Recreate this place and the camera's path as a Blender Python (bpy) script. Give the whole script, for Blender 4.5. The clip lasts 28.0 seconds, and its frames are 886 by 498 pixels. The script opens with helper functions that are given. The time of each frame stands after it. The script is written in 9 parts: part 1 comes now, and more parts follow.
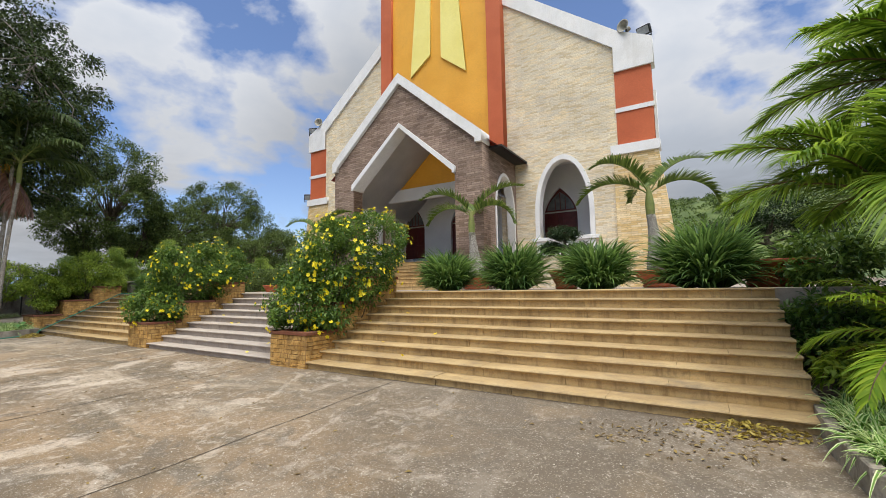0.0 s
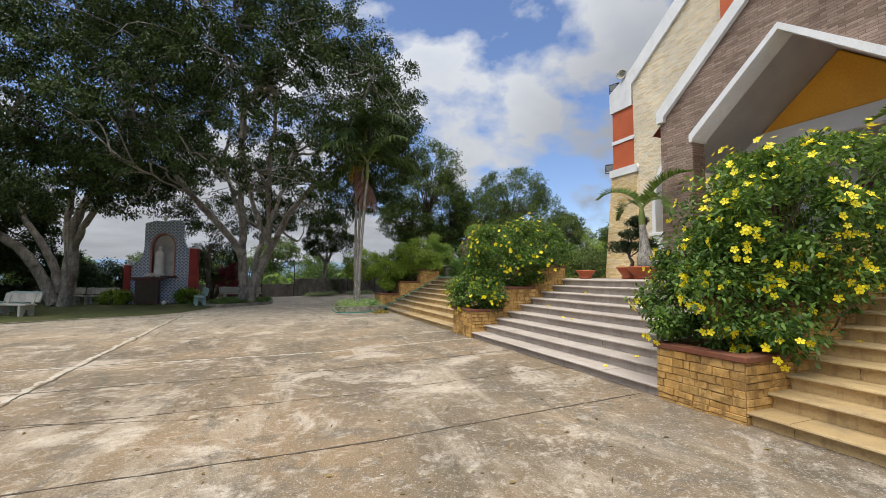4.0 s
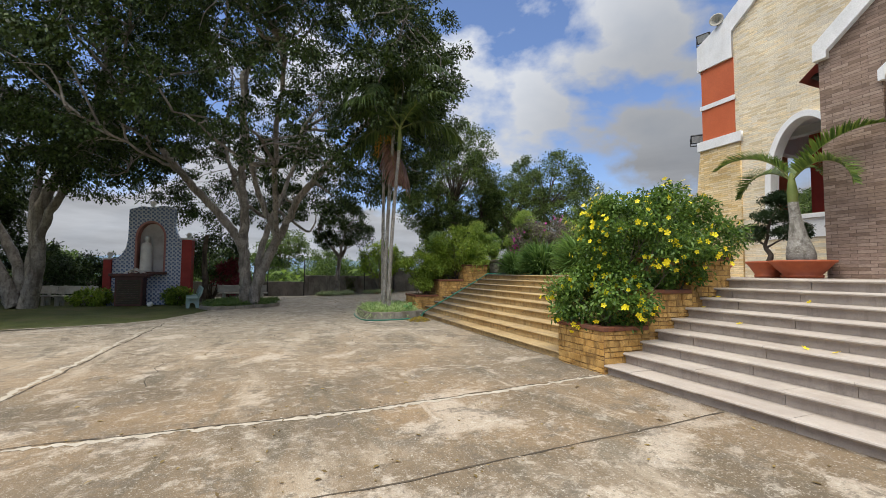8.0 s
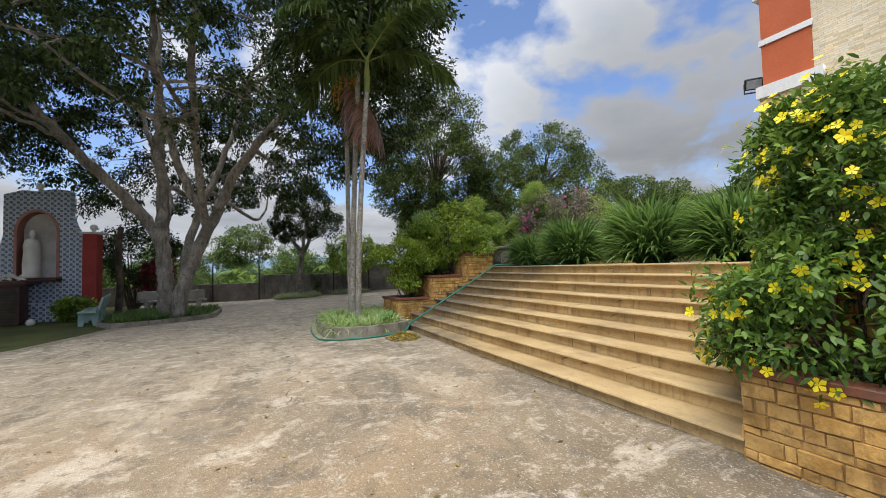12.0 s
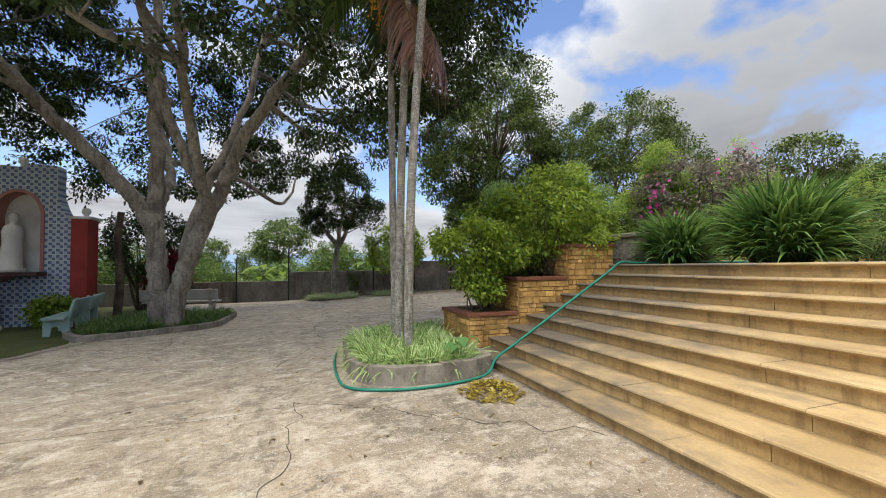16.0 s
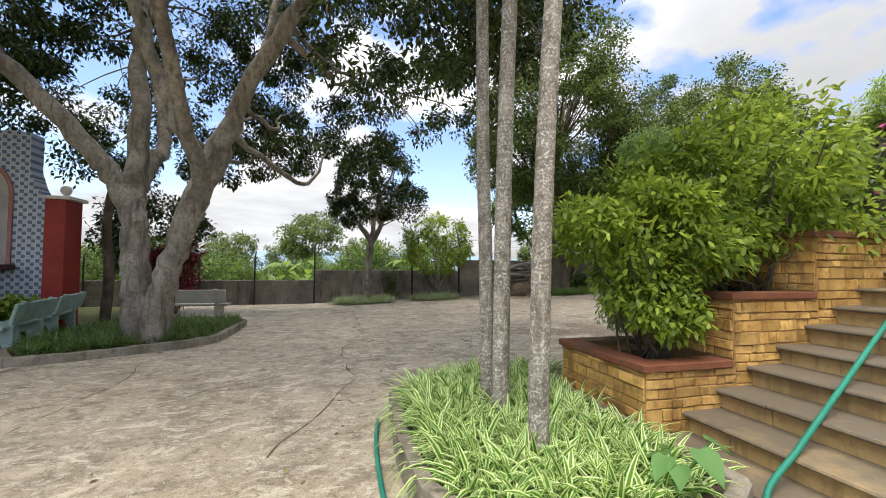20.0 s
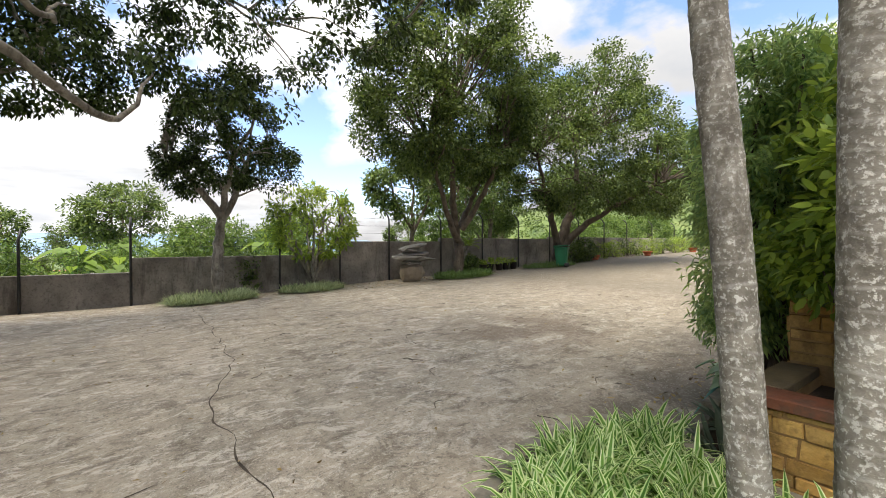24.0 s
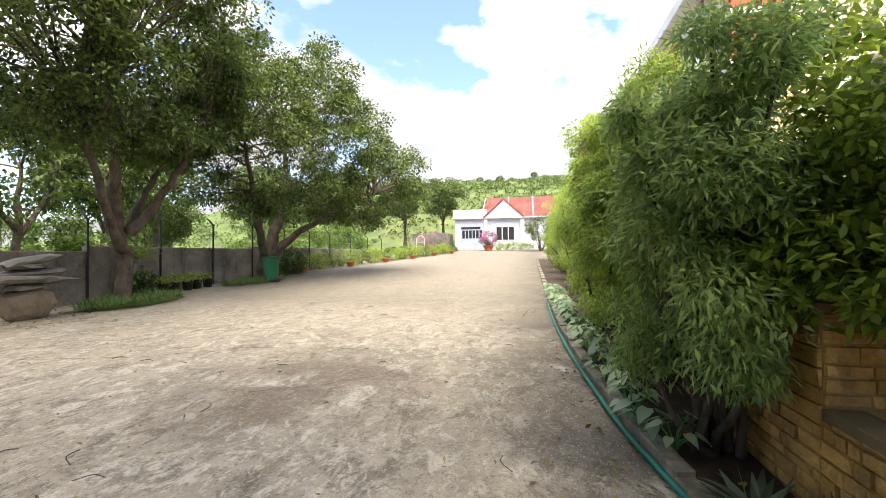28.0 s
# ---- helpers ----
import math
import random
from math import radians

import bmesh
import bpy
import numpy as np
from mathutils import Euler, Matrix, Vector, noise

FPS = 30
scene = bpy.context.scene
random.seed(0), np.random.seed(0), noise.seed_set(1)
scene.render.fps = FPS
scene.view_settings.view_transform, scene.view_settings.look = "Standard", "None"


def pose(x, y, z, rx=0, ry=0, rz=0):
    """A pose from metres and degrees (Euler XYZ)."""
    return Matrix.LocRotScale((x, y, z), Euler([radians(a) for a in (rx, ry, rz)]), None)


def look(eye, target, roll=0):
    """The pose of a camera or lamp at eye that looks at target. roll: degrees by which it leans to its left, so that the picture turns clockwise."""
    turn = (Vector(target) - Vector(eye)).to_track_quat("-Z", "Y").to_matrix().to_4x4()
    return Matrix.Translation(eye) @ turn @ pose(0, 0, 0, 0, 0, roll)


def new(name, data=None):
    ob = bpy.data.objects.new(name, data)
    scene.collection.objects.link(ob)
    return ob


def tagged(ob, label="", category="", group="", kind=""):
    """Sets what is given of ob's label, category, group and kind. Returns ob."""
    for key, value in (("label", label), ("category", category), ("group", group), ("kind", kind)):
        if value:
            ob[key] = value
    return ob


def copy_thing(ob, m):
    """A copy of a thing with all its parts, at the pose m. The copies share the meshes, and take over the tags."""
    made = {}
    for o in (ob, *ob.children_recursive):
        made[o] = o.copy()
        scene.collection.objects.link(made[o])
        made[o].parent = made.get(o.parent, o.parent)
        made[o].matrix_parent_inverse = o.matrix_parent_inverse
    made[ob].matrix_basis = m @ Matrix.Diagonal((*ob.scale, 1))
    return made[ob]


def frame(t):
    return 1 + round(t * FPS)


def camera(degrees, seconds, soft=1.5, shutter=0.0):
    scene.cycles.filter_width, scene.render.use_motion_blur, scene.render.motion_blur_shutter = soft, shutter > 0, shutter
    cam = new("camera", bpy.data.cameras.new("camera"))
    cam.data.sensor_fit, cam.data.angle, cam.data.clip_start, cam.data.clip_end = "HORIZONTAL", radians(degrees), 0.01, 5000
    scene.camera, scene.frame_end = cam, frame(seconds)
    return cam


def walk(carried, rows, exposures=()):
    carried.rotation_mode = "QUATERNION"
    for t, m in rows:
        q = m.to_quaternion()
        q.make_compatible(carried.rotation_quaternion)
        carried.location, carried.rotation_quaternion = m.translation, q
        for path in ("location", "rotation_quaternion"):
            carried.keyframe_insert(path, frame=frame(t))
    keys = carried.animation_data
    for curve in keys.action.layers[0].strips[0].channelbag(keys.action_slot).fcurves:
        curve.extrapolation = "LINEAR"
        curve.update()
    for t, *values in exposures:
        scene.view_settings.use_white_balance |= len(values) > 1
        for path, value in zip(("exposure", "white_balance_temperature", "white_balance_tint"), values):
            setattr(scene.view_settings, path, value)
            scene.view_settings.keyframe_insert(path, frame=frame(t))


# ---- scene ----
cam = camera(93.8, 28.0, 0.9)
METRES, EYE, TILT, LEAN, TURN = 25.2, 1.62, 0.0, 0.0, 31.5
ROWS = [
    (0.0, 0.0, 0.0, 0.0, 0.08, 5.3, 0.88),
    (0.5, -0.0102, 0.0128, 0.0001, 5.65, 5.16, 0.82),
    (1.0, -0.0218, 0.0275, 0.0002, 12.72, 4.94, 0.97),
    (1.5, -0.0349, 0.0404, -0.0001, 19.86, 4.74, 1.2),
    (2.0, -0.048, 0.0551, 0.0, 26.08, 4.56, 1.09),
    (2.5, -0.0613, 0.0699, 0.0006, 31.01, 4.46, 0.91),
    (3.0, -0.0758, 0.0828, 0.0, 33.59, 4.32, 0.44),
    (3.5, -0.0887, 0.0959, -0.0004, 34.79, 4.02, -0.07),
    (5.5, -0.1531, 0.1435, -0.0012, 41.36, 3.97, -0.36),
    (6.0, -0.1714, 0.1529, -0.0018, 42.28, 4.51, -0.24),
    (6.5, -0.1889, 0.163, -0.0023, 41.65, 4.78, -0.4),
    (7.0, -0.2082, 0.1734, -0.0017, 39.75, 4.4, -0.67),
    (7.5, -0.2267, 0.1851, -0.0016, 38.07, 3.89, -0.76),
    (8.0, -0.2447, 0.1953, -0.0014, 37.01, 3.29, -0.55),
    (8.5, -0.2608, 0.2086, -0.0018, 36.84, 2.96, -0.23),
    (9.0, -0.2759, 0.2221, -0.0015, 37.05, 3.06, 0.0),
    (9.5, -0.291, 0.2379, -0.0009, 36.8, 3.4, 0.06),
    (10.0, -0.3038, 0.254, -0.0004, 35.83, 3.8, 0.24),
    (10.5, -0.3158, 0.2703, -0.0003, 34.46, 3.78, 0.55),
    (11.0, -0.3271, 0.2885, -0.0011, 33.49, 3.4, 0.89),
    (11.5, -0.3404, 0.3045, -0.0021, 33.38, 2.85, 1.16),
    (12.0, -0.3559, 0.3197, -0.0019, 33.9, 2.4, 1.33),
    (12.5, -0.3711, 0.3346, -0.0016, 34.63, 2.15, 1.42),
    (14.5, -0.4321, 0.3899, -0.0021, 37.77, 2.1, 1.3),
    (15.0, -0.4447, 0.4028, -0.0019, 38.49, 2.23, 1.05),
    (15.5, -0.4585, 0.4148, -0.0022, 38.97, 2.29, 0.84),
    (16.0, -0.4722, 0.427, -0.0026, 39.43, 2.26, 0.65),
    (16.5, -0.4853, 0.4382, -0.0024, 39.86, 2.09, 0.5),
    (17.0, -0.4991, 0.4485, -0.0023, 40.21, 1.97, 0.34),
    (17.5, -0.5114, 0.4588, -0.0027, 40.31, 1.83, 0.34),
    (18.0, -0.5237, 0.4674, -0.0025, 40.41, 1.87, 0.34),
    (18.5, -0.5382, 0.4759, -0.0023, 40.59, 1.9, 0.22),
    (19.0, -0.5518, 0.4857, -0.0027, 41.28, 2.01, 0.0),
    (19.5, -0.5659, 0.4933, -0.0033, 42.33, 2.16, -0.27),
    (20.0, -0.5809, 0.4996, -0.0024, 43.33, 2.24, -0.45),
    (20.5, -0.5957, 0.5067, -0.0026, 43.5, 2.16, -0.48),
    (22.5, -0.6527, 0.5291, -0.0012, 34.96, 0.61, -0.78),
    (23.0, -0.6646, 0.5357, -0.0015, 31.48, 0.44, -0.42),
    (23.5, -0.6752, 0.5439, -0.0015, 27.37, 0.01, 0.06),
    (24.0, -0.6875, 0.5524, -0.0014, 22.85, -0.34, 0.38),
    (24.5, -0.6982, 0.561, -0.0013, 18.12, -0.37, 0.55),
    (25.0, -0.7082, 0.5707, -0.0011, 12.98, -0.11, 0.54),
    (25.5, -0.7189, 0.5801, -0.0011, 7.72, 0.17, 0.5),
    (26.0, -0.729, 0.5892, -0.0003, 2.27, 0.34, 0.35),
    (26.5, -0.7363, 0.5997, -0.0008, -3.59, 0.24, 0.3),
    (27.0, -0.7425, 0.6105, -0.0006, -9.38, 0.25, 0.4),
    (27.5, -0.7481, 0.6226, 0.0002, -14.96, 0.47, 0.43),
    (28.0, -0.7496, 0.6349, 0.0, -19.85, 0.77, 0.53),
]
walk(cam, [(t, pose(0, 0, EYE, TILT, LEAN, TURN) @ pose(METRES * x, METRES * y, METRES * z, 90 + pitch, roll, yaw)) for t, x, y, z, yaw, pitch, roll in ROWS], [(0, 0.08, 6350, 10), (6, 0.06, 6300, 10), (9, 0.12, 6300, 10), (12, 0.26, 6300, 10), (17, 0.64, 6500, 10), (20, 1.02, 6700, 10), (22.5, 1.12, 6600, 10), (25, 1.27, 6900, 11), (28, 1.6, 6850, 12)])

# ---- world, sun ----
world = bpy.data.worlds.new("sky")
scene.world = world
world.use_nodes = True


def build_sky():
    nt = world.node_tree
    nt.nodes.clear()
    N, L = nt.nodes.new, nt.links.new
    out, bg = N("ShaderNodeOutputWorld"), N("ShaderNodeBackground")
    sky = N("ShaderNodeTexSky")
    sky.sky_type, sky.sun_disc = "NISHITA", False
    sky.sun_elevation, sky.sun_rotation = radians(70), radians(152)
    sky.air_density, sky.dust_density, sky.ozone_density = 1.0, 0.6, 2.0
    co = N("ShaderNodeTexCoord")
    sep = N("ShaderNodeSeparateXYZ")
    L(co.outputs["Generated"], sep.inputs[0])
    absz = N("ShaderNodeMath"); absz.operation = "ABSOLUTE"; L(sep.outputs["Z"], absz.inputs[0])
    big = N("ShaderNodeTexNoise"); big.inputs["Scale"].default_value = CLOUD[0]; big.inputs["Detail"].default_value = 10; big.inputs["Roughness"].default_value = 0.52
    big.inputs["Distortion"].default_value = 0.12
    mp = N("ShaderNodeMapping"); mp.inputs["Location"].default_value = CLOUD[2]; mp.inputs["Scale"].default_value = (1, 1, 1.7)
    L(co.outputs["Generated"], mp.inputs[0]); L(mp.outputs[0], big.inputs["Vector"])
    cover = N("ShaderNodeValToRGB")
    cover.color_ramp.elements[0].position, cover.color_ramp.elements[1].position = CLOUD[1] - 0.02, CLOUD[1] + 0.05
    # more cloud towards the open valley, less over the church
    lobe = N("ShaderNodeVectorMath"); lobe.operation = "DOT_PRODUCT"
    lobe.inputs[1].default_value = Vector((0.06, 0.85, 0.48)).normalized()
    L(co.outputs["Generated"], lobe.inputs[0])
    grow = N("ShaderNodeMapRange"); grow.inputs[1].default_value, grow.inputs[2].default_value = 0.90, 1.0
    grow.inputs[3].default_value, grow.inputs[4].default_value = 0.0, 0.16
    L(lobe.outputs["Value"], grow.inputs[0])
    low = N("ShaderNodeMapRange"); low.inputs[1].default_value, low.inputs[2].default_value = 0.0, 0.30
    low.inputs[3].default_value, low.inputs[4].default_value = 0.17, 0.0
    L(absz.outputs[0], low.inputs[0])
    a1 = N("ShaderNodeMath"); a1.operation = "ADD"; L(big.outputs["Fac"], a1.inputs[0]); L(low.outputs[0], a1.inputs[1])
    a2 = N("ShaderNodeMath"); a2.operation = "ADD"; L(a1.outputs[0], a2.inputs[0]); L(grow.outputs[0], a2.inputs[1])
    # thicker cloud is greyer underneath
    thick = N("ShaderNodeMapRange"); thick.inputs[1].default_value, thick.inputs[2].default_value = CLOUD[1] + 0.03, CLOUD[1] + 0.17
    thick.inputs[3].default_value, thick.inputs[4].default_value = 1.0, 0.25
    a3 = N("ShaderNodeMath"); a3.operation = "ADD"; L(big.outputs["Fac"], a3.inputs[0]); L(grow.outputs[0], a3.inputs[1])
    L(a3.outputs[0], thick.inputs[0])
    white = N("ShaderNodeMix"); white.data_type = "RGBA"
    white.inputs["A"].default_value, white.inputs["B"].default_value = (0.74, 0.81, 0.92, 1), (0.99, 1.01, 1.05, 1)
    L(thick.outputs[0], white.inputs["Factor"])
    gain = N("ShaderNodeVectorMath"); gain.operation = "SCALE"
    high = N("ShaderNodeMapRange"); high.inputs[1].default_value, high.inputs[2].default_value = 0.05, 0.50
    high.inputs[3].default_value, high.inputs[4].default_value = CLOUD_GAIN * 0.55, CLOUD_GAIN * 1.0
    L(absz.outputs[0], high.inputs[0])
    # cloud colour dimmed over the valley and hill behind the house against late exposure
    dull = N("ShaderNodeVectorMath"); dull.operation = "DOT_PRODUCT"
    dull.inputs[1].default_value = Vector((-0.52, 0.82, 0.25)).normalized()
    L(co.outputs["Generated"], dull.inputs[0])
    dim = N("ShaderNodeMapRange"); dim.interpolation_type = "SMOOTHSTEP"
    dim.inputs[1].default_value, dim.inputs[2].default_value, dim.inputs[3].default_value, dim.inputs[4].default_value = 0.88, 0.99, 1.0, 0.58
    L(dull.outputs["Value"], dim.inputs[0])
    valley_cover = N("ShaderNodeMapRange"); valley_cover.inputs[1].default_value, valley_cover.inputs[2].default_value, valley_cover.inputs[4].default_value = 0.80, 0.98, 0.02
    L(dull.outputs["Value"], valley_cover.inputs[0])
    a4 = N("ShaderNodeMath"); a4.operation = "ADD"; L(a2.outputs[0], a4.inputs[0]); L(valley_cover.outputs[0], a4.inputs[1])
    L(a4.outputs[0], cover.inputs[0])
    # layers in the cloud, seen edge on towards the horizon
    layer = N("ShaderNodeMapping"); layer.inputs["Scale"].default_value = (1.6, 1.6, 9.0)
    L(co.outputs["Generated"], layer.inputs[0])
    fine = N("ShaderNodeTexNoise"); fine.inputs["Scale"].default_value, fine.inputs["Detail"].default_value, fine.inputs["Roughness"].default_value = 1.6, 6, 0.55
    L(layer.outputs[0], fine.inputs["Vector"])
    tone = N("ShaderNodeMapRange"); tone.inputs[1].default_value, tone.inputs[2].default_value, tone.inputs[3].default_value, tone.inputs[4].default_value = 0.36, 0.64, 0.72, 1.28
    L(fine.outputs["Fac"], tone.inputs[0])
    rise = N("ShaderNodeMapRange"); rise.inputs[1].default_value, rise.inputs[2].default_value = 0.10, 0.32
    L(absz.outputs[0], rise.inputs[0])
    even = N("ShaderNodeMix"); even.data_type = "FLOAT"; even.inputs["B"].default_value = 1.0
    L(rise.outputs[0], even.inputs["Factor"]); L(tone.outputs[0], even.inputs["A"])
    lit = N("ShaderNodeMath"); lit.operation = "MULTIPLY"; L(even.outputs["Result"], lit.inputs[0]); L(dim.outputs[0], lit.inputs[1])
    both = N("ShaderNodeMath"); both.operation = "MULTIPLY"; L(high.outputs[0], both.inputs[0]); L(lit.outputs[0], both.inputs[1])
    L(both.outputs[0], gain.inputs["Scale"])
    L(white.outputs["Result"], gain.inputs[0])
    blue = N("ShaderNodeVectorMath"); blue.operation = "MULTIPLY"; blue.inputs[1].default_value = (0.95, 0.95, 1.05)
    L(sky.outputs[0], blue.inputs[0])
    mix = N("ShaderNodeMix"); mix.data_type = "RGBA"
    L(cover.outputs["Color"], mix.inputs["Factor"]); L(blue.outputs[0], mix.inputs["A"]); L(gain.outputs[0], mix.inputs["B"])
    L(mix.outputs["Result"], bg.inputs["Color"])
    bg.inputs["Strength"].default_value = SKY_STRENGTH
    L(bg.outputs[0], out.inputs[0])


CLOUD = (2.5, 0.505, (3.1, 1.7, 0.4))
CLOUD_GAIN = 5.0
SKY_STRENGTH = 0.15
build_sky()
sun_data = bpy.data.lights.new("sun", "SUN")
sun_data.energy, sun_data.angle, sun_data.color = 5.0, radians(62), (1.0, 0.93, 0.80)
sun = new("sun", sun_data)
sun.matrix_world = look((10, -19, 60), (0, 0, 0))

# ---- small tools ----
TAU = math.tau


def gz(y):
    """Height of the ground, which rises gently towards the house."""
    return 0.0 if y < 2 else 0.034 * (y - 2) + 0.0002 * (y - 2) ** 2


def empty(name, x, y, z, label, category, group="", turn=0.0, kind=""):
    ob = new(name)
    ob.empty_display_size = 0.2
    ob.matrix_world = pose(x, y, z, 0, 0, turn)
    return tagged(ob, label, category, group, kind)


def part(name, bm, material, parent=None, label="", smooth=False):
    me = bpy.data.meshes.new(name)
    bm.to_mesh(me)
    bm.free()
    me.materials.append(material)
    if smooth:
        me.shade_smooth()
    ob = new(name, me)
    if parent is not None:
        ob.parent = parent
    if label:
        ob["label"] = label
    return ob


def mesh_np(name, verts, faces, materials, parent=None, label="", mat_index=None, smooth=False):
    """One mesh object out of numpy arrays: verts (n,3), faces (m,k)."""
    verts, faces = np.asarray(verts, dtype=np.float32), np.asarray(faces, dtype=np.int32)
    me = bpy.data.meshes.new(name)
    m, k = faces.shape
    me.vertices.add(len(verts)); me.vertices.foreach_set("co", verts.ravel())
    me.loops.add(m * k); me.loops.foreach_set("vertex_index", faces.ravel())
    me.polygons.add(m); me.polygons.foreach_set("loop_start", np.arange(0, m * k, k, dtype=np.int32))
    if mat_index is not None:
        me.polygons.foreach_set("material_index", np.asarray(mat_index, dtype=np.int32))
    for mt in materials if isinstance(materials, (list, tuple)) else [materials]:
        me.materials.append(mt)
    me.update(calc_edges=True)
    if smooth:
        me.shade_smooth()
    ob = new(name, me)
    if parent is not None:
        ob.parent = parent
    if label:
        ob["label"] = label
    return ob


def box(x0, y0, z0, x1, y1, z1, bevel=0.0, segs=1):
    bm = bmesh.new()
    bmesh.ops.create_cube(bm, size=1.0, matrix=Matrix.LocRotScale(((x0 + x1) / 2, (y0 + y1) / 2, (z0 + z1) / 2), None, (abs(x1 - x0), abs(y1 - y0), abs(z1 - z0))))
    if bevel:
        bmesh.ops.bevel(bm, geom=bm.edges[:], offset=bevel, segments=segs, affect="EDGES", profile=0.5)
    return bm


def join(*bms):
    base = bms[0]
    for other in bms[1:]:
        me = bpy.data.meshes.new("tmp")
        other.to_mesh(me); other.free()
        base.from_mesh(me)
        bpy.data.meshes.remove(me)
    return base


def moved(bm, m):
    bmesh.ops.transform(bm, matrix=m, verts=bm.verts[:])
    return bm


def lathe(profile, steps=24):
    """Turns (radius, height) pairs round the z axis."""
    bm = bmesh.new()
    rings = []
    for r, z in profile:
        if r < 1e-5:
            rings.append([bm.verts.new((0, 0, z))])
        else:
            rings.append([bm.verts.new((r * math.cos(TAU * i / steps), r * math.sin(TAU * i / steps), z)) for i in range(steps)])
    for a, b in zip(rings, rings[1:]):
        for i in range(steps):
            j = (i + 1) % steps
            if len(a) == 1 and len(b) > 1:
                bm.faces.new((a[0], b[j], b[i]))
            elif len(b) == 1 and len(a) > 1:
                bm.faces.new((a[i], a[j], b[0]))
            elif len(a) > 1:
                bm.faces.new((a[i], a[j], b[j], b[i]))
    return bm


def tube_np(points, radii, sides=8, wobble=0.0, rng=None):
    """Verts and quads of a tapered tube along points."""
    P = np.asarray(points, dtype=float)
    R = np.asarray(radii, dtype=float)
    n = len(P)
    T = np.gradient(P, axis=0)
    T /= np.linalg.norm(T, axis=1)[:, None] + 1e-9
    ref = np.array((0.0, 0.0, 1.0)) if abs(T[0][2]) < 0.9 else np.array((1.0, 0.0, 0.0))
    u = np.cross(T[0], ref); u /= np.linalg.norm(u)
    V = []
    for i in range(n):
        u = u - T[i] * (u @ T[i]); u /= np.linalg.norm(u) + 1e-9
        w = np.cross(T[i], u)
        a = np.arange(sides) * TAU / sides
        rr = R[i] * (1 + (rng.uniform(-wobble, wobble, sides) if rng is not None else 0))
        V.append(P[i] + np.outer(np.cos(a) * rr, u) + np.outer(np.sin(a) * rr, w))
    V = np.concatenate(V)
    i = np.arange(n - 1)[:, None] * sides
    j = np.arange(sides)[None, :]
    k = (j + 1) % sides
    F = np.stack([i + j, i + k, i + sides + k, i + sides + j], axis=-1).reshape(-1, 4)
    return V, F


def merge_np(chunks):
    V, F, off = [], [], 0
    for v, f in chunks:
        V.append(v); F.append(np.asarray(f) + off); off += len(v)
    return np.concatenate(V), np.concatenate(F)


def tube(name, points, radii, material, parent=None, sides=8, label="", smooth=True, wobble=0.0, rng=None):
    V, F = tube_np(points, radii, sides, wobble, rng)
    return mesh_np(name, V, F, material, parent, label, smooth=smooth)


def smooth_path(ctrl, per=6):
    """Catmull-Rom through the control points."""
    C = np.asarray(ctrl, dtype=float)
    C = np.vstack([2 * C[0] - C[1], C, 2 * C[-1] - C[-2]])
    out = []
    for i in range(1, len(C) - 2):
        p0, p1, p2, p3 = C[i - 1:i + 3]
        for s in np.linspace(0, 1, per, endpoint=False):
            out.append(0.5 * (2 * p1 + (p2 - p0) * s + (2 * p0 - 5 * p1 + 4 * p2 - p3) * s * s + (3 * p1 - p0 - 3 * p2 + p3) * s ** 3))
    out.append(C[-2])
    return np.array(out)


def sheet(outer, holes, thick, to_world, name, material, parent=None, label="", bevel=0.0):
    """A flat plate with holes: outlines in (u, v), thick along w, carried by the matrix to_world."""
    cu = bpy.data.curves.new("outline", "CURVE")
    cu.dimensions, cu.fill_mode = "2D", "BOTH"
    cu.extrude, cu.bevel_depth = thick / 2, bevel
    for loop in (outer, *holes):
        sp = cu.splines.new("POLY")
        sp.points.add(len(loop) - 1)
        for p, (a, b) in zip(sp.points, loop):
            p.co = (a, b, 0, 1)
        sp.use_cyclic_u = True
    tmp = bpy.data.objects.new("outline", cu)
    scene.collection.objects.link(tmp)
    me = bpy.data.meshes.new_from_object(tmp.evaluated_get(bpy.context.evaluated_depsgraph_get()))
    bpy.data.objects.remove(tmp)
    bpy.data.curves.remove(cu)
    me.transform(to_world)
    me.name = name
    me.materials.clear()
    me.materials.append(material)
    ob = new(name, me)
    if parent is not None:
        ob.parent = parent
    if label:
        ob["label"] = label
    return ob


def upright(y, thick):
    """Carries a plate drawn in (x, z) into the plane y, with its front face at y."""
    return Matrix(((1, 0, 0, 0), (0, 0, -1, y + thick / 2), (0, 1, 0, 0), (0, 0, 0, 1)))


def sideways(x, thick):
    """Carries a plate drawn in (y, z) into the plane x, with its face at x and body towards +x."""
    return Matrix(((0, 0, 1, x + thick / 2), (1, 0, 0, 0), (0, 1, 0, 0), (0, 0, 0, 1)))


def arch(cx, z0, half, spring, top, n=10):
    """Outline of an opening with a rounded-pointed head."""
    pts = [(cx - half, z0)]
    pts += [(cx - half * math.cos(a), spring + (top - spring) * math.sin(a)) for a in np.linspace(0, math.pi / 2 - 1e-4, n)]
    pts += [(cx + half * math.cos(a), spring + (top - spring) * math.sin(a)) for a in np.linspace(math.pi / 2 - 1e-4, 0, n)[1:]]
    pts.append((cx + half, z0))
    return pts


def ogive(cx, z0, half, spring, top, n=8):
    """Outline of an opening with a sharp pointed head."""
    u = np.linspace(0, 1, n)
    side = [(half * (1 - k ** 1.9), spring + (top - spring) * k) for k in u]
    return [(cx - half, z0)] + [(cx - x, z) for x, z in side] + [(cx + x, z) for x, z in side[-2::-1]] + [(cx + half, z0)]


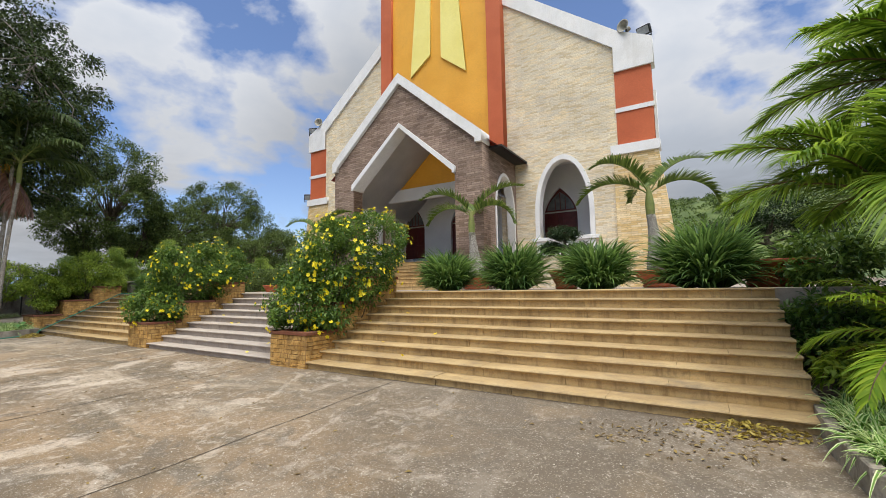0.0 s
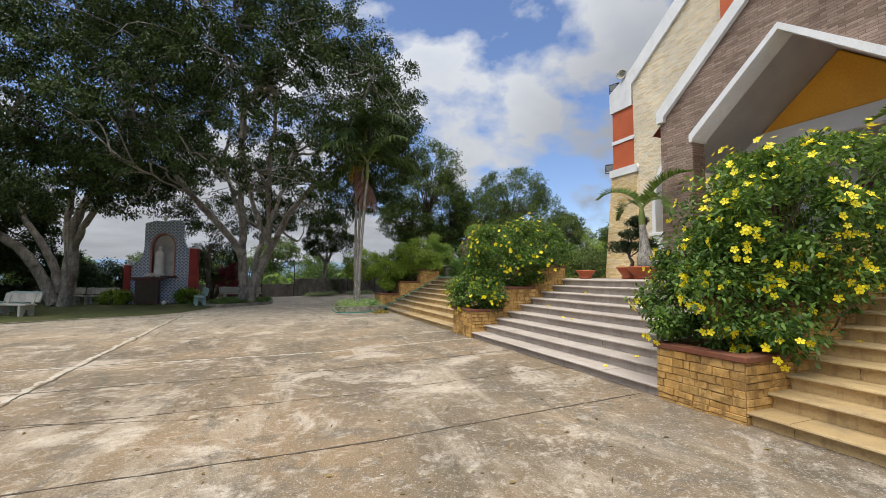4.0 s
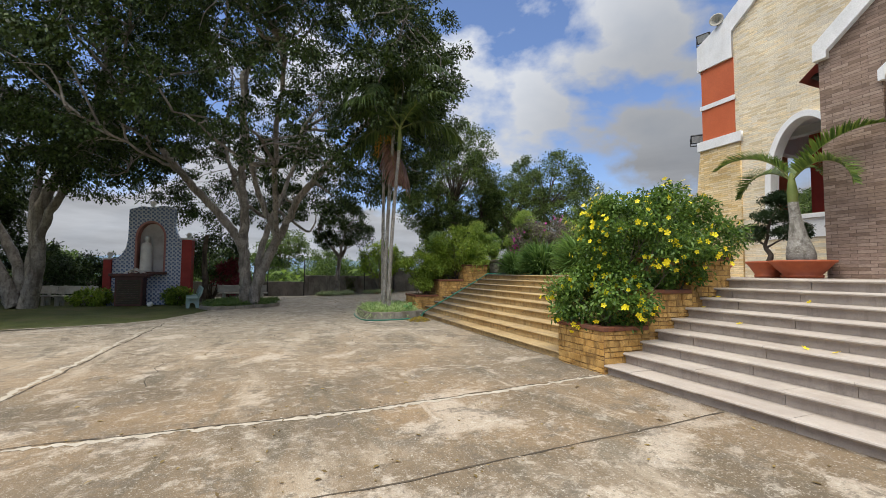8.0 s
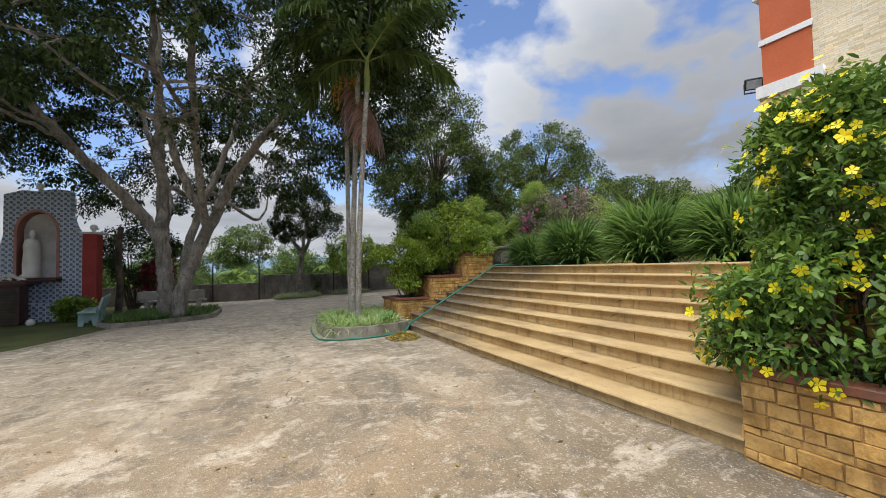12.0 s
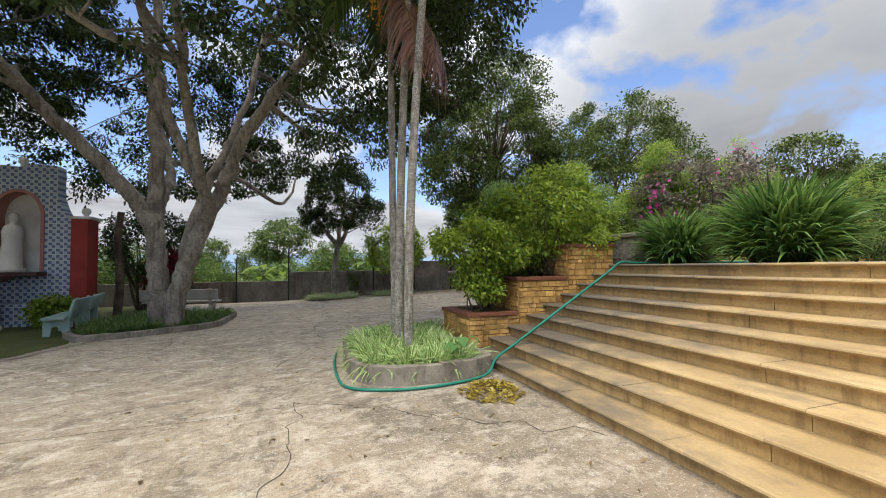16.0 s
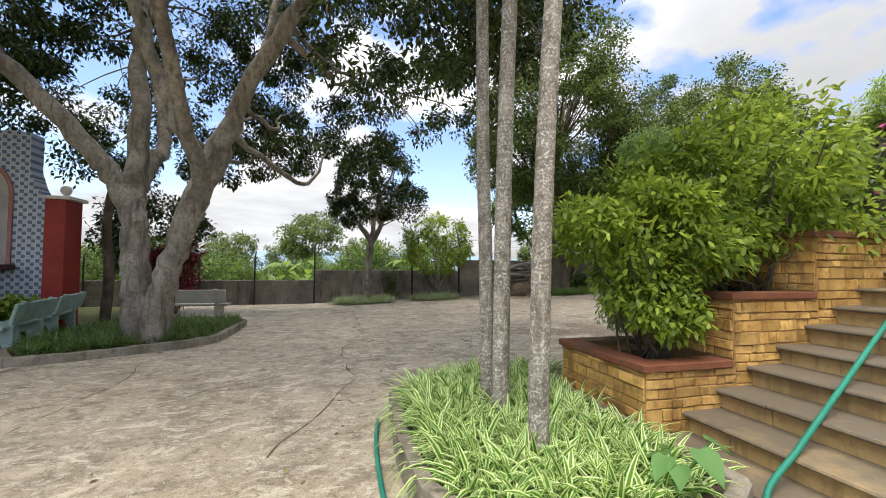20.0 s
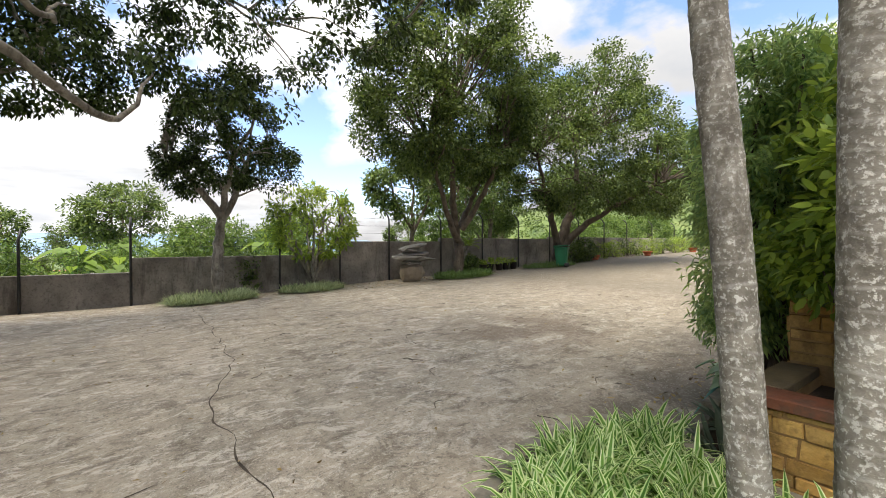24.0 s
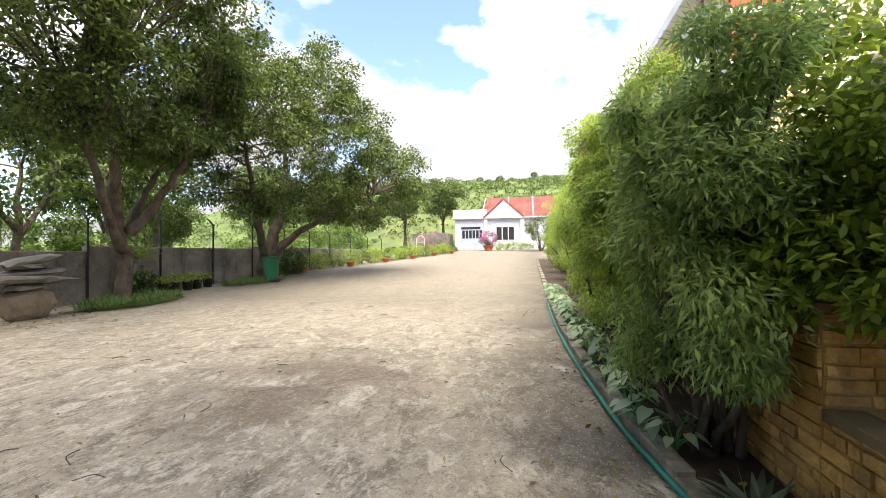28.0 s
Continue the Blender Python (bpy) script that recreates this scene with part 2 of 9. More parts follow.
# ---- materials ----
def nodes_of(name):
    m = bpy.data.materials.new(name)
    m.use_nodes = True
    nt = m.node_tree
    return m, nt, nt.nodes["Principled BSDF"], nt.nodes.new, nt.links.new


def rgb(c):
    return (c[0], c[1], c[2], 1.0)


def surface(name, c1, c2, scale=3.0, rough=0.8, bump=0.15, fine=40.0, stain=None, stain_scale=0.6, stain_amount=0.5, vary=0.0, metal=0.0, spec=0.4, coat=0.0):
    """Paint, stone, clay, metal: two colours by noise, a larger stain, a fine grain in bump and colour."""
    m, nt, bsdf, N, L = nodes_of(name)
    geo = N("ShaderNodeNewGeometry")
    n1 = N("ShaderNodeTexNoise"); n1.inputs["Scale"].default_value = scale; n1.inputs["Detail"].default_value = 6
    n2 = N("ShaderNodeTexNoise"); n2.inputs["Scale"].default_value = fine; n2.inputs["Detail"].default_value = 3
    for n in (n1, n2):
        L(geo.outputs["Position"], n.inputs["Vector"])
    ramp = N("ShaderNodeValToRGB")
    ramp.color_ramp.elements[0].position, ramp.color_ramp.elements[1].position = 0.32, 0.68
    ramp.color_ramp.elements[0].color, ramp.color_ramp.elements[1].color = rgb(c1), rgb(c2)
    L(n1.outputs["Fac"], ramp.inputs[0])
    col = ramp.outputs["Color"]
    if stain:
        n3 = N("ShaderNodeTexNoise"); n3.inputs["Scale"].default_value = stain_scale; n3.inputs["Detail"].default_value = 8; n3.inputs["Roughness"].default_value = 0.65
        L(geo.outputs["Position"], n3.inputs["Vector"])
        r3 = N("ShaderNodeMapRange"); r3.inputs[1].default_value, r3.inputs[2].default_value = 0.5, 0.68
        r3.inputs[4].default_value = stain_amount
        L(n3.outputs["Fac"], r3.inputs[0])
        mx = N("ShaderNodeMix"); mx.data_type = "RGBA"; mx.inputs["B"].default_value = rgb(stain)
        L(r3.outputs[0], mx.inputs["Factor"]); L(col, mx.inputs["A"])
        col = mx.outputs["Result"]
    grain = N("ShaderNodeMapRange"); grain.inputs[3].default_value, grain.inputs[4].default_value = 0.8, 1.2
    L(n2.outputs["Fac"], grain.inputs[0])
    val = grain.outputs[0]
    if vary:
        info = N("ShaderNodeObjectInfo")
        vr = N("ShaderNodeMapRange"); vr.inputs[3].default_value, vr.inputs[4].default_value = 1 - vary, 1 + vary
        L(info.outputs["Random"], vr.inputs[0])
        mul = N("ShaderNodeMath"); mul.operation = "MULTIPLY"; L(val, mul.inputs[0]); L(vr.outputs[0], mul.inputs[1])
        val = mul.outputs[0]
    sc = N("ShaderNodeVectorMath"); sc.operation = "SCALE"
    L(col, sc.inputs[0]); L(val, sc.inputs["Scale"])
    L(sc.outputs[0], bsdf.inputs["Base Color"])
    bp = N("ShaderNodeBump"); bp.inputs["Strength"].default_value = bump; bp.inputs["Distance"].default_value = 0.02
    L(n2.outputs["Fac"], bp.inputs["Height"]); L(bp.outputs[0], bsdf.inputs["Normal"])
    bsdf.inputs["Roughness"].default_value, bsdf.inputs["Metallic"].default_value = rough, metal
    bsdf.inputs["Specular IOR Level"].default_value = spec
    bsdf.inputs["Coat Weight"].default_value = coat
    return m


def masonry(name, ca, cb, joint, width, height, gap=0.006, rough=0.85, bump=0.5, shade=0.25, tones=()):
    """Thin split-stone cladding laid in courses; x+y runs along the wall, z up."""
    m, nt, bsdf, N, L = nodes_of(name)
    geo = N("ShaderNodeNewGeometry")
    sep = N("ShaderNodeSeparateXYZ"); L(geo.outputs["Position"], sep.inputs[0])
    add = N("ShaderNodeMath"); L(sep.outputs["X"], add.inputs[0]); L(sep.outputs["Y"], add.inputs[1])
    com = N("ShaderNodeCombineXYZ"); L(add.outputs[0], com.inputs[0]); L(sep.outputs["Z"], com.inputs[1])
    br = N("ShaderNodeTexBrick")
    br.offset = 0.37
    br.inputs["Scale"].default_value = 1.0
    br.inputs["Brick Width"].default_value, br.inputs["Row Height"].default_value, br.inputs["Mortar Size"].default_value = width, height, gap
    br.inputs["Mortar Smooth"].default_value = 0.3
    br.inputs["Color1"].default_value, br.inputs["Color2"].default_value, br.inputs["Mortar"].default_value = rgb(ca), rgb(cb), rgb(joint)
    L(com.outputs[0], br.inputs["Vector"])
    n1 = N("ShaderNodeTexNoise"); n1.inputs["Scale"].default_value = 0.9; n1.inputs["Detail"].default_value = 8
    n2 = N("ShaderNodeTexNoise"); n2.inputs["Scale"].default_value = 14; n2.inputs["Detail"].default_value = 5
    st = N("ShaderNodeMapping"); st.inputs["Scale"].default_value = (1, 1, 3.5)
    L(geo.outputs["Position"], st.inputs[0]); L(st.outputs[0], n2.inputs["Vector"]); L(geo.outputs["Position"], n1.inputs["Vector"])
    s1 = N("ShaderNodeMapRange"); s1.inputs[1].default_value, s1.inputs[2].default_value = 0.3, 0.7
    s1.inputs[3].default_value, s1.inputs[4].default_value = 1 - shade, 1 + shade
    s2 = N("ShaderNodeMapRange"); s2.inputs[1].default_value, s2.inputs[2].default_value = 0.3, 0.7
    s2.inputs[3].default_value, s2.inputs[4].default_value = 1 - shade, 1 + shade
    L(n1.outputs["Fac"], s1.inputs[0]); L(n2.outputs["Fac"], s2.inputs[0])
    mul = N("ShaderNodeMath"); mul.operation = "MULTIPLY"; L(s1.outputs[0], mul.inputs[0]); L(s2.outputs[0], mul.inputs[1])
    sc = N("ShaderNodeVectorMath"); sc.operation = "SCALE"; L(mul.outputs[0], sc.inputs["Scale"])
    tint = br.outputs["Color"]
    if tones:
        # each stone takes its own tone
        ramp = N("ShaderNodeValToRGB")
        for i, tone in enumerate(tones):
            at = (i + 0.5) / len(tones)
            e = ramp.color_ramp.elements[i] if i < 2 else ramp.color_ramp.elements.new(at)
            e.position, e.color = at, rgb(tone)
        L(br.outputs["Color"], ramp.inputs[0])
        mj = N("ShaderNodeMix"); mj.data_type = "RGBA"; mj.inputs["B"].default_value = rgb(joint)
        br.inputs["Mortar"].default_value = (0.5, 0.5, 0.5, 1)
        L(br.outputs["Fac"], mj.inputs["Factor"]); L(ramp.outputs["Color"], mj.inputs["A"])
        tint = mj.outputs["Result"]
    L(tint, sc.inputs[0])
    L(sc.outputs[0], bsdf.inputs["Base Color"])
    h = N("ShaderNodeMath"); h.operation = "SUBTRACT"; L(n2.outputs["Fac"], h.inputs[0]); L(br.outputs["Fac"], h.inputs[1])
    bp = N("ShaderNodeBump"); bp.inputs["Strength"].default_value = bump; bp.inputs["Distance"].default_value = 0.015
    L(h.outputs[0], bp.inputs["Height"]); L(bp.outputs[0], bsdf.inputs["Normal"])
    bsdf.inputs["Roughness"].default_value = rough
    bsdf.inputs["Specular IOR Level"].default_value = 0.3
    return m


def leafy(name, dark, light, trans=0.35, rough=0.45, tip=None):
    """Leaves: colour varies leaf by leaf and with a slow noise; some light comes through."""
    m, nt, bsdf, N, L = nodes_of(name)
    geo = N("ShaderNodeNewGeometry")
    n1 = N("ShaderNodeTexNoise"); n1.inputs["Scale"].default_value = 0.9; n1.inputs["Detail"].default_value = 3
    L(geo.outputs["Position"], n1.inputs["Vector"])
    av = N("ShaderNodeMath"); av.operation = "ADD"; L(geo.outputs["Random Per Island"], av.inputs[0]); L(n1.outputs["Fac"], av.inputs[1])
    hf = N("ShaderNodeMath"); hf.operation = "MULTIPLY"; hf.inputs[1].default_value = 0.5; L(av.outputs[0], hf.inputs[0])
    ramp = N("ShaderNodeValToRGB")
    ramp.color_ramp.elements[0].position, ramp.color_ramp.elements[1].position = 0.25, 0.75
    ramp.color_ramp.elements[0].color, ramp.color_ramp.elements[1].color = rgb(dark), rgb(light)
    if tip:
        e = ramp.color_ramp.elements.new(0.93); e.color = rgb(tip)
    L(hf.outputs[0], ramp.inputs[0])
    L(ramp.outputs[0], bsdf.inputs["Base Color"])
    bsdf.inputs["Roughness"].default_value = rough
    bsdf.inputs["Specular IOR Level"].default_value = 0.35
    tr = N("ShaderNodeBsdfTranslucent")
    hs = N("ShaderNodeHueSaturation"); hs.inputs["Value"].default_value = 1.5; hs.inputs["Hue"].default_value = 0.485
    L(ramp.outputs[0], hs.inputs["Color"]); L(hs.outputs[0], tr.inputs["Color"])
    mix = N("ShaderNodeMixShader"); mix.inputs[0].default_value = trans
    L(bsdf.outputs[0], mix.inputs[1]); L(tr.outputs[0], mix.inputs[2])
    L(mix.outputs[0], nt.nodes["Material Output"].inputs["Surface"])
    return m


def concrete_ground():
    """Old site-cast concrete: tan and grey, pale worn patches, dark damp stains, pebbly grain."""
    m, nt, bsdf, N, L = nodes_of("worn_concrete")
    geo = N("ShaderNodeNewGeometry")

    def noise(scale, detail=6, rough=0.6, dist=0.0):
        n = N("ShaderNodeTexNoise")
        n.inputs["Scale"].default_value, n.inputs["Detail"].default_value, n.inputs["Roughness"].default_value, n.inputs["Distortion"].default_value = scale, detail, rough, dist
        L(geo.outputs["Position"], n.inputs["Vector"])
        return n.outputs["Fac"]

    turn = N("ShaderNodeMapping"); turn.inputs["Rotation"].default_value = (0, 0, radians(24)); turn.inputs["Scale"].default_value = (0.95, 0.8, 1.0)
    L(geo.outputs["Position"], turn.inputs[0])

    def brushed(scale, detail=8, rough=0.7):
        n = N("ShaderNodeTexNoise")
        n.inputs["Scale"].default_value, n.inputs["Detail"].default_value, n.inputs["Roughness"].default_value, n.inputs["Distortion"].default_value = scale, detail, rough, 0.5
        L(turn.outputs[0], n.inputs["Vector"])
        return n.outputs["Fac"]

    def mask(src, lo, hi, amount):
        r = N("ShaderNodeMapRange")
        r.inputs[1].default_value, r.inputs[2].default_value, r.inputs[4].default_value = lo, hi, amount
        L(src, r.inputs[0])
        return r.outputs[0]

    def over(a, fac, colour):
        mx = N("ShaderNodeMix"); mx.data_type = "RGBA"; mx.inputs["B"].default_value = rgb(colour)
        L(fac, mx.inputs["Factor"])
        L(a, mx.inputs["A"])
        return mx.outputs["Result"]

    base = N("ShaderNodeValToRGB")
    base.color_ramp.elements[0].position, base.color_ramp.elements[1].position = 0.35, 0.65
    base.color_ramp.elements[0].color, base.color_ramp.elements[1].color = rgb((0.138, 0.107, 0.071)), rgb((0.240, 0.186, 0.124))
    L(noise(0.55, 5), base.inputs[0])
    c = base.outputs["Color"]
    c = over(c, mask(noise(0.28, 5, 0.6), 0.47, 0.62, 0.6), (0.285, 0.195, 0.108))
    # the drive by the palms is greyer than the forecourt, and paled against the figs' shade
    xyz = N("ShaderNodeSeparateXYZ"); L(geo.outputs["Position"], xyz.inputs[0])
    c = over(c, mask(xyz.outputs["X"], -14.0, -24.0, 0.8), (0.43, 0.372, 0.287))
    # long damp and worn bands along the drive
    lane = N("ShaderNodeMapping"); lane.inputs["Rotation"].default_value = (0, 0, radians(-8)); lane.inputs["Scale"].default_value = (0.75, 0.22, 1.0)
    L(geo.outputs["Position"], lane.inputs[0])
    band = N("ShaderNodeTexNoise"); band.inputs["Scale"].default_value, band.inputs["Detail"].default_value, band.inputs["Roughness"].default_value, band.inputs["Distortion"].default_value = 1.0, 8, 0.66, 0.8
    L(lane.outputs[0], band.inputs["Vector"])
    drive = N("ShaderNodeMath"); drive.operation = "MULTIPLY"; L(mask(band.outputs["Fac"], 0.50, 0.66, 0.6), drive.inputs[0]); L(mask(xyz.outputs["X"], -19.0, -24.0, 1.0), drive.inputs[1])
    c = over(c, drive.outputs[0], (0.165, 0.142, 0.115))
    # broad pale laitance streaks and darker trodden dirt between them
    streak = N("ShaderNodeMapping"); streak.inputs["Rotation"].default_value = (0, 0, radians(-14)); streak.inputs["Scale"].default_value = (0.34, 1.15, 1.0)
    L(geo.outputs["Position"], streak.inputs[0])
    for sc, lo, hi, amount, tone in ((0.75, 0.53, 0.62, 0.52, (0.46, 0.395, 0.305)), (1.15, 0.54, 0.62, 0.62, (0.105, 0.092, 0.066))):
        n = N("ShaderNodeTexNoise")
        n.inputs["Scale"].default_value, n.inputs["Detail"].default_value, n.inputs["Roughness"].default_value, n.inputs["Distortion"].default_value = sc, 9, 0.66, 0.6
        L(streak.outputs[0], n.inputs["Vector"])
        c = over(c, mask(n.outputs["Fac"], lo, hi, amount), tone)
    c = over(c, mask(brushed(1.0, 9, 0.72), 0.54, 0.61, 0.55), (0.56, 0.49, 0.40))
    c = over(c, mask(brushed(2.3, 9, 0.74), 0.54, 0.60, 0.7), (0.14, 0.118, 0.09))
    c = over(c, mask(noise(0.36, 6, 0.62, 0.5), 0.58, 0.68, 0.45), (0.17, 0.15, 0.12))
    # the drive is more even than the forecourt, paled against fig shade, with fine scratches along it
    c = over(c, mask(xyz.outputs["X"], -20.0, -24.5, 0.40), (0.43, 0.38, 0.30))
    scratch = N("ShaderNodeMapping"); scratch.inputs["Rotation"].default_value = (0, 0, radians(-20)); scratch.inputs["Scale"].default_value = (1.0, 0.6, 1.0)
    L(geo.outputs["Position"], scratch.inputs[0])
    for sc, lo, hi, amount, tone in ((4.5, 0.54, 0.59, 0.72, (0.64, 0.59, 0.50)), (1.7, 0.54, 0.62, 0.55, (0.19, 0.16, 0.12)), (3.1, 0.55, 0.60, 0.62, (0.14, 0.118, 0.09)), (11.0, 0.55, 0.60, 0.6, (0.64, 0.59, 0.50))):
        n = N("ShaderNodeTexNoise")
        n.inputs["Scale"].default_value, n.inputs["Detail"].default_value, n.inputs["Roughness"].default_value, n.inputs["Distortion"].default_value = sc, 9, 0.72, 0.9
        L(scratch.outputs[0], n.inputs["Vector"])
        f = N("ShaderNodeMath"); f.operation = "MULTIPLY"; L(mask(n.outputs["Fac"], lo, hi, amount), f.inputs[0]); L(mask(xyz.outputs["X"], -17.0, -23.0, 1.0), f.inputs[1])
        c = over(c, f.outputs[0], tone)
    c = over(c, mask(brushed(7.0, 8, 0.75), 0.54, 0.62, 0.38), (0.60, 0.55, 0.46))
    c = over(c, mask(brushed(9.5, 8, 0.75), 0.55, 0.62, 0.45), (0.15, 0.125, 0.095))
    # darker concrete at the foot of the steps by the palm corner, and along the kerb of the drive
    def both(*facs):
        f = facs[0]
        for g in facs[1:]:
            m2 = N("ShaderNodeMath"); m2.operation = "MULTIPLY"; L(f, m2.inputs[0]); L(g, m2.inputs[1])
            f = m2.outputs[0]
        return f

    mottle = noise(0.8, 7, 0.62, 0.4)
    c = over(c, both(mask(xyz.outputs["X"], -5.5, -2.0, 1.0), mask(xyz.outputs["Y"], 0.5, 3.0, 1.0), mask(mottle, 0.34, 0.52, 0.72)), (0.125, 0.105, 0.082))
    c = over(c, both(mask(xyz.outputs["X"], -25.6, -24.2, 1.0), mask(xyz.outputs["Y"], 4.5, 6.5, 1.0), mask(mottle, 0.38, 0.52, 0.75)), (0.12, 0.10, 0.08))
    # far drive darkened in colour, since more sun reaches it than the near part
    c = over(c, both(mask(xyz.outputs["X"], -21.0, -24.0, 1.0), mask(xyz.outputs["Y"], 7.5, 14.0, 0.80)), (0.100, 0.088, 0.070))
    spot = N("ShaderNodeVectorMath"); spot.operation = "DISTANCE"; spot.inputs[1].default_value = (-26.8, 7.9, 0.1)
    L(geo.outputs["Position"], spot.inputs[0])
    c = over(c, both(mask(spot.outputs["Value"], 1.7, 0.7, 1.0), mask(mottle, 0.36, 0.50, 0.7)), (0.15, 0.115, 0.085))
    speck = noise(55, 2)
    c = over(c, mask(speck, 0.59, 0.68, 0.5), (0.58, 0.54, 0.46))
    c = over(c, mask(noise(17, 5, 0.7, 0.3), 0.59, 0.65, 0.3), (0.58, 0.53, 0.45))
    c = over(c, mask(noise(38, 3, 0.6), 0.60, 0.67, 0.5), (0.09, 0.075, 0.057))
    c = over(c, mask(noise(23, 4), 0.58, 0.66, 0.4), (0.10, 0.085, 0.065))
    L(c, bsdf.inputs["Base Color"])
    hgt = N("ShaderNodeMath"); hgt.operation = "ADD"; L(noise(70, 3), hgt.inputs[0]); L(noise(9, 6), hgt.inputs[1])
    bp = N("ShaderNodeBump"); bp.inputs["Strength"].default_value, bp.inputs["Distance"].default_value = 0.6, 0.02
    L(hgt.outputs[0], bp.inputs["Height"]); L(bp.outputs[0], bsdf.inputs["Normal"])
    bsdf.inputs["Roughness"].default_value = 0.82
    bsdf.inputs["Specular IOR Level"].default_value = 0.2
    return m


CONCRETE = concrete_ground()
FIELD = surface("grassy_field", (0.05, 0.085, 0.025), (0.10, 0.14, 0.04), 0.15, 0.95, 0.3, 3.0, (0.16, 0.12, 0.07), 0.05, 0.5)
SOIL = surface("dark_soil", (0.035, 0.025, 0.018), (0.07, 0.05, 0.035), 6, 0.95, 0.5, 40)
MOSS = surface("mossy_lawn", (0.05, 0.065, 0.014), (0.085, 0.10, 0.024), 1.2, 0.95, 0.5, 60, (0.13, 0.10, 0.055), 0.7, 0.6)
STONE_STEP = surface("sandstone_step", (0.455, 0.305, 0.125), (0.585, 0.42, 0.195), 1.6, 0.7, 0.18, 60, (0.26, 0.17, 0.075), 1.3, 0.55, vary=0.07)
STONE_TREAD = surface("sandstone_tread", (0.345, 0.242, 0.112), (0.465, 0.345, 0.175), 1.6, 0.65, 0.15, 60, (0.30, 0.23, 0.14), 1.1, 0.5, vary=0.06)
GRANITE_RISER = surface("pinkish_granite", (0.31, 0.26, 0.218), (0.40, 0.345, 0.295), 2.2, 0.6, 0.1, 90, (0.25, 0.20, 0.17), 1.4, 0.4, vary=0.05)
GRANITE_TREAD = surface("pale_granite_tread", (0.375, 0.33, 0.29), (0.475, 0.43, 0.378), 2.2, 0.55, 0.1, 90, (0.34, 0.27, 0.23), 1.1, 0.4, vary=0.05)
PLANTER_STONE = surface("planter_stone", (0.40, 0.22, 0.055), (0.60, 0.38, 0.13), 5, 0.75, 0.4, 45, (0.15, 0.09, 0.04), 2.6, 0.5, vary=0.24)
MORTAR = surface("brown_mortar", (0.24, 0.14, 0.055), (0.34, 0.21, 0.09), 6, 0.9, 0.3, 60)
CAP_MOSSY = surface("mossy_cap", (0.10, 0.075, 0.042), (0.19, 0.14, 0.075), 3, 0.85, 0.3, 40, (0.06, 0.055, 0.03), 2.5, 0.6)
CAP_RED = surface("red_brown_cap", (0.16, 0.055, 0.028), (0.24, 0.085, 0.045), 4, 0.7, 0.25, 50, (0.09, 0.045, 0.03), 2.5, 0.5, vary=0.06)
FACADE = masonry("cream_split_stone", (0, 0, 0), (1, 1, 1), (0.48, 0.40, 0.27), 0.30, 0.062, 0.004, shade=0.13, tones=((0.62, 0.51, 0.33), (0.78, 0.70, 0.53), (0.64, 0.58, 0.47), (0.80, 0.66, 0.42), (0.72, 0.65, 0.52)))
FACADE_YELLOW = masonry("yellow_split_stone", (0, 0, 0), (1, 1, 1), (0.40, 0.29, 0.14), 0.34, 0.075, 0.005, shade=0.16, tones=((0.62, 0.44, 0.20), (0.76, 0.58, 0.30), (0.66, 0.52, 0.32), (0.78, 0.64, 0.40)))
PORCH_STONE = masonry("brown_split_stone", (0, 0, 0), (1, 1, 1), (0.13, 0.09, 0.07), 0.34, 0.078, 0.006, shade=0.2, tones=((0.20, 0.14, 0.105), (0.30, 0.215, 0.17), (0.24, 0.175, 0.14), (0.36, 0.27, 0.215), (0.27, 0.195, 0.15)))
WHITE = surface("white_paint", (0.74, 0.75, 0.76), (0.82, 0.82, 0.82), 1.5, 0.6, 0.05, 30, (0.58, 0.57, 0.55), 1.2, 0.35)
INNER_WALL = surface("pale_grey_paint", (0.62, 0.63, 0.66), (0.70, 0.71, 0.73), 1.5, 0.7, 0.05, 30)
OCHRE = surface("ochre_paint", (0.74, 0.36, 0.035), (0.82, 0.42, 0.05), 0.8, 0.65, 0.05, 30, (0.66, 0.33, 0.05), 0.9, 0.4)
LEMON = surface("lemon_paint", (0.82, 0.72, 0.20), (0.88, 0.79, 0.26), 0.8, 0.6, 0.05, 30)
BRICK_RED = surface("terracotta_paint", (0.47, 0.105, 0.035), (0.55, 0.135, 0.05), 0.8, 0.65, 0.05, 30, (0.40, 0.09, 0.035), 1.0, 0.4)
DOOR_RED = surface("dark_red_wood", (0.075, 0.012, 0.012), (0.12, 0.02, 0.018), 6, 0.45, 0.1, 50)
IRON = surface("dark_iron", (0.012, 0.012, 0.012), (0.03, 0.028, 0.026), 8, 0.5, 0.1, 60)
PILLAR_PAINT = surface("dark_red_gloss", (0.26, 0.022, 0.016), (0.33, 0.035, 0.024), 2, 0.5, 0.1, 40, (0.16, 0.02, 0.016), 1.5, 0.5)
ROOF_RED = surface("red_tin_roof", (0.24, 0.075, 0.06), (0.34, 0.115, 0.095), 0.8, 0.6, 0.1, 20, (0.22, 0.08, 0.06), 0.5, 0.5)
CLAY_POT = surface("terracotta_pot", (0.36, 0.085, 0.035), (0.46, 0.125, 0.05), 3, 0.6, 0.15, 50, (0.24, 0.07, 0.04), 2.0, 0.5)
WALL_GREY = surface("weathered_wall", (0.15, 0.135, 0.117), (0.31, 0.285, 0.25), 1.2, 0.9, 0.3, 25, (0.05, 0.042, 0.035), 0.8, 0.6)
BENCH_STONE = surface("terrazzo_bench", (0.34, 0.33, 0.29), (0.44, 0.43, 0.38), 4, 0.7, 0.1, 120, (0.16, 0.15, 0.12), 1.6, 0.5)
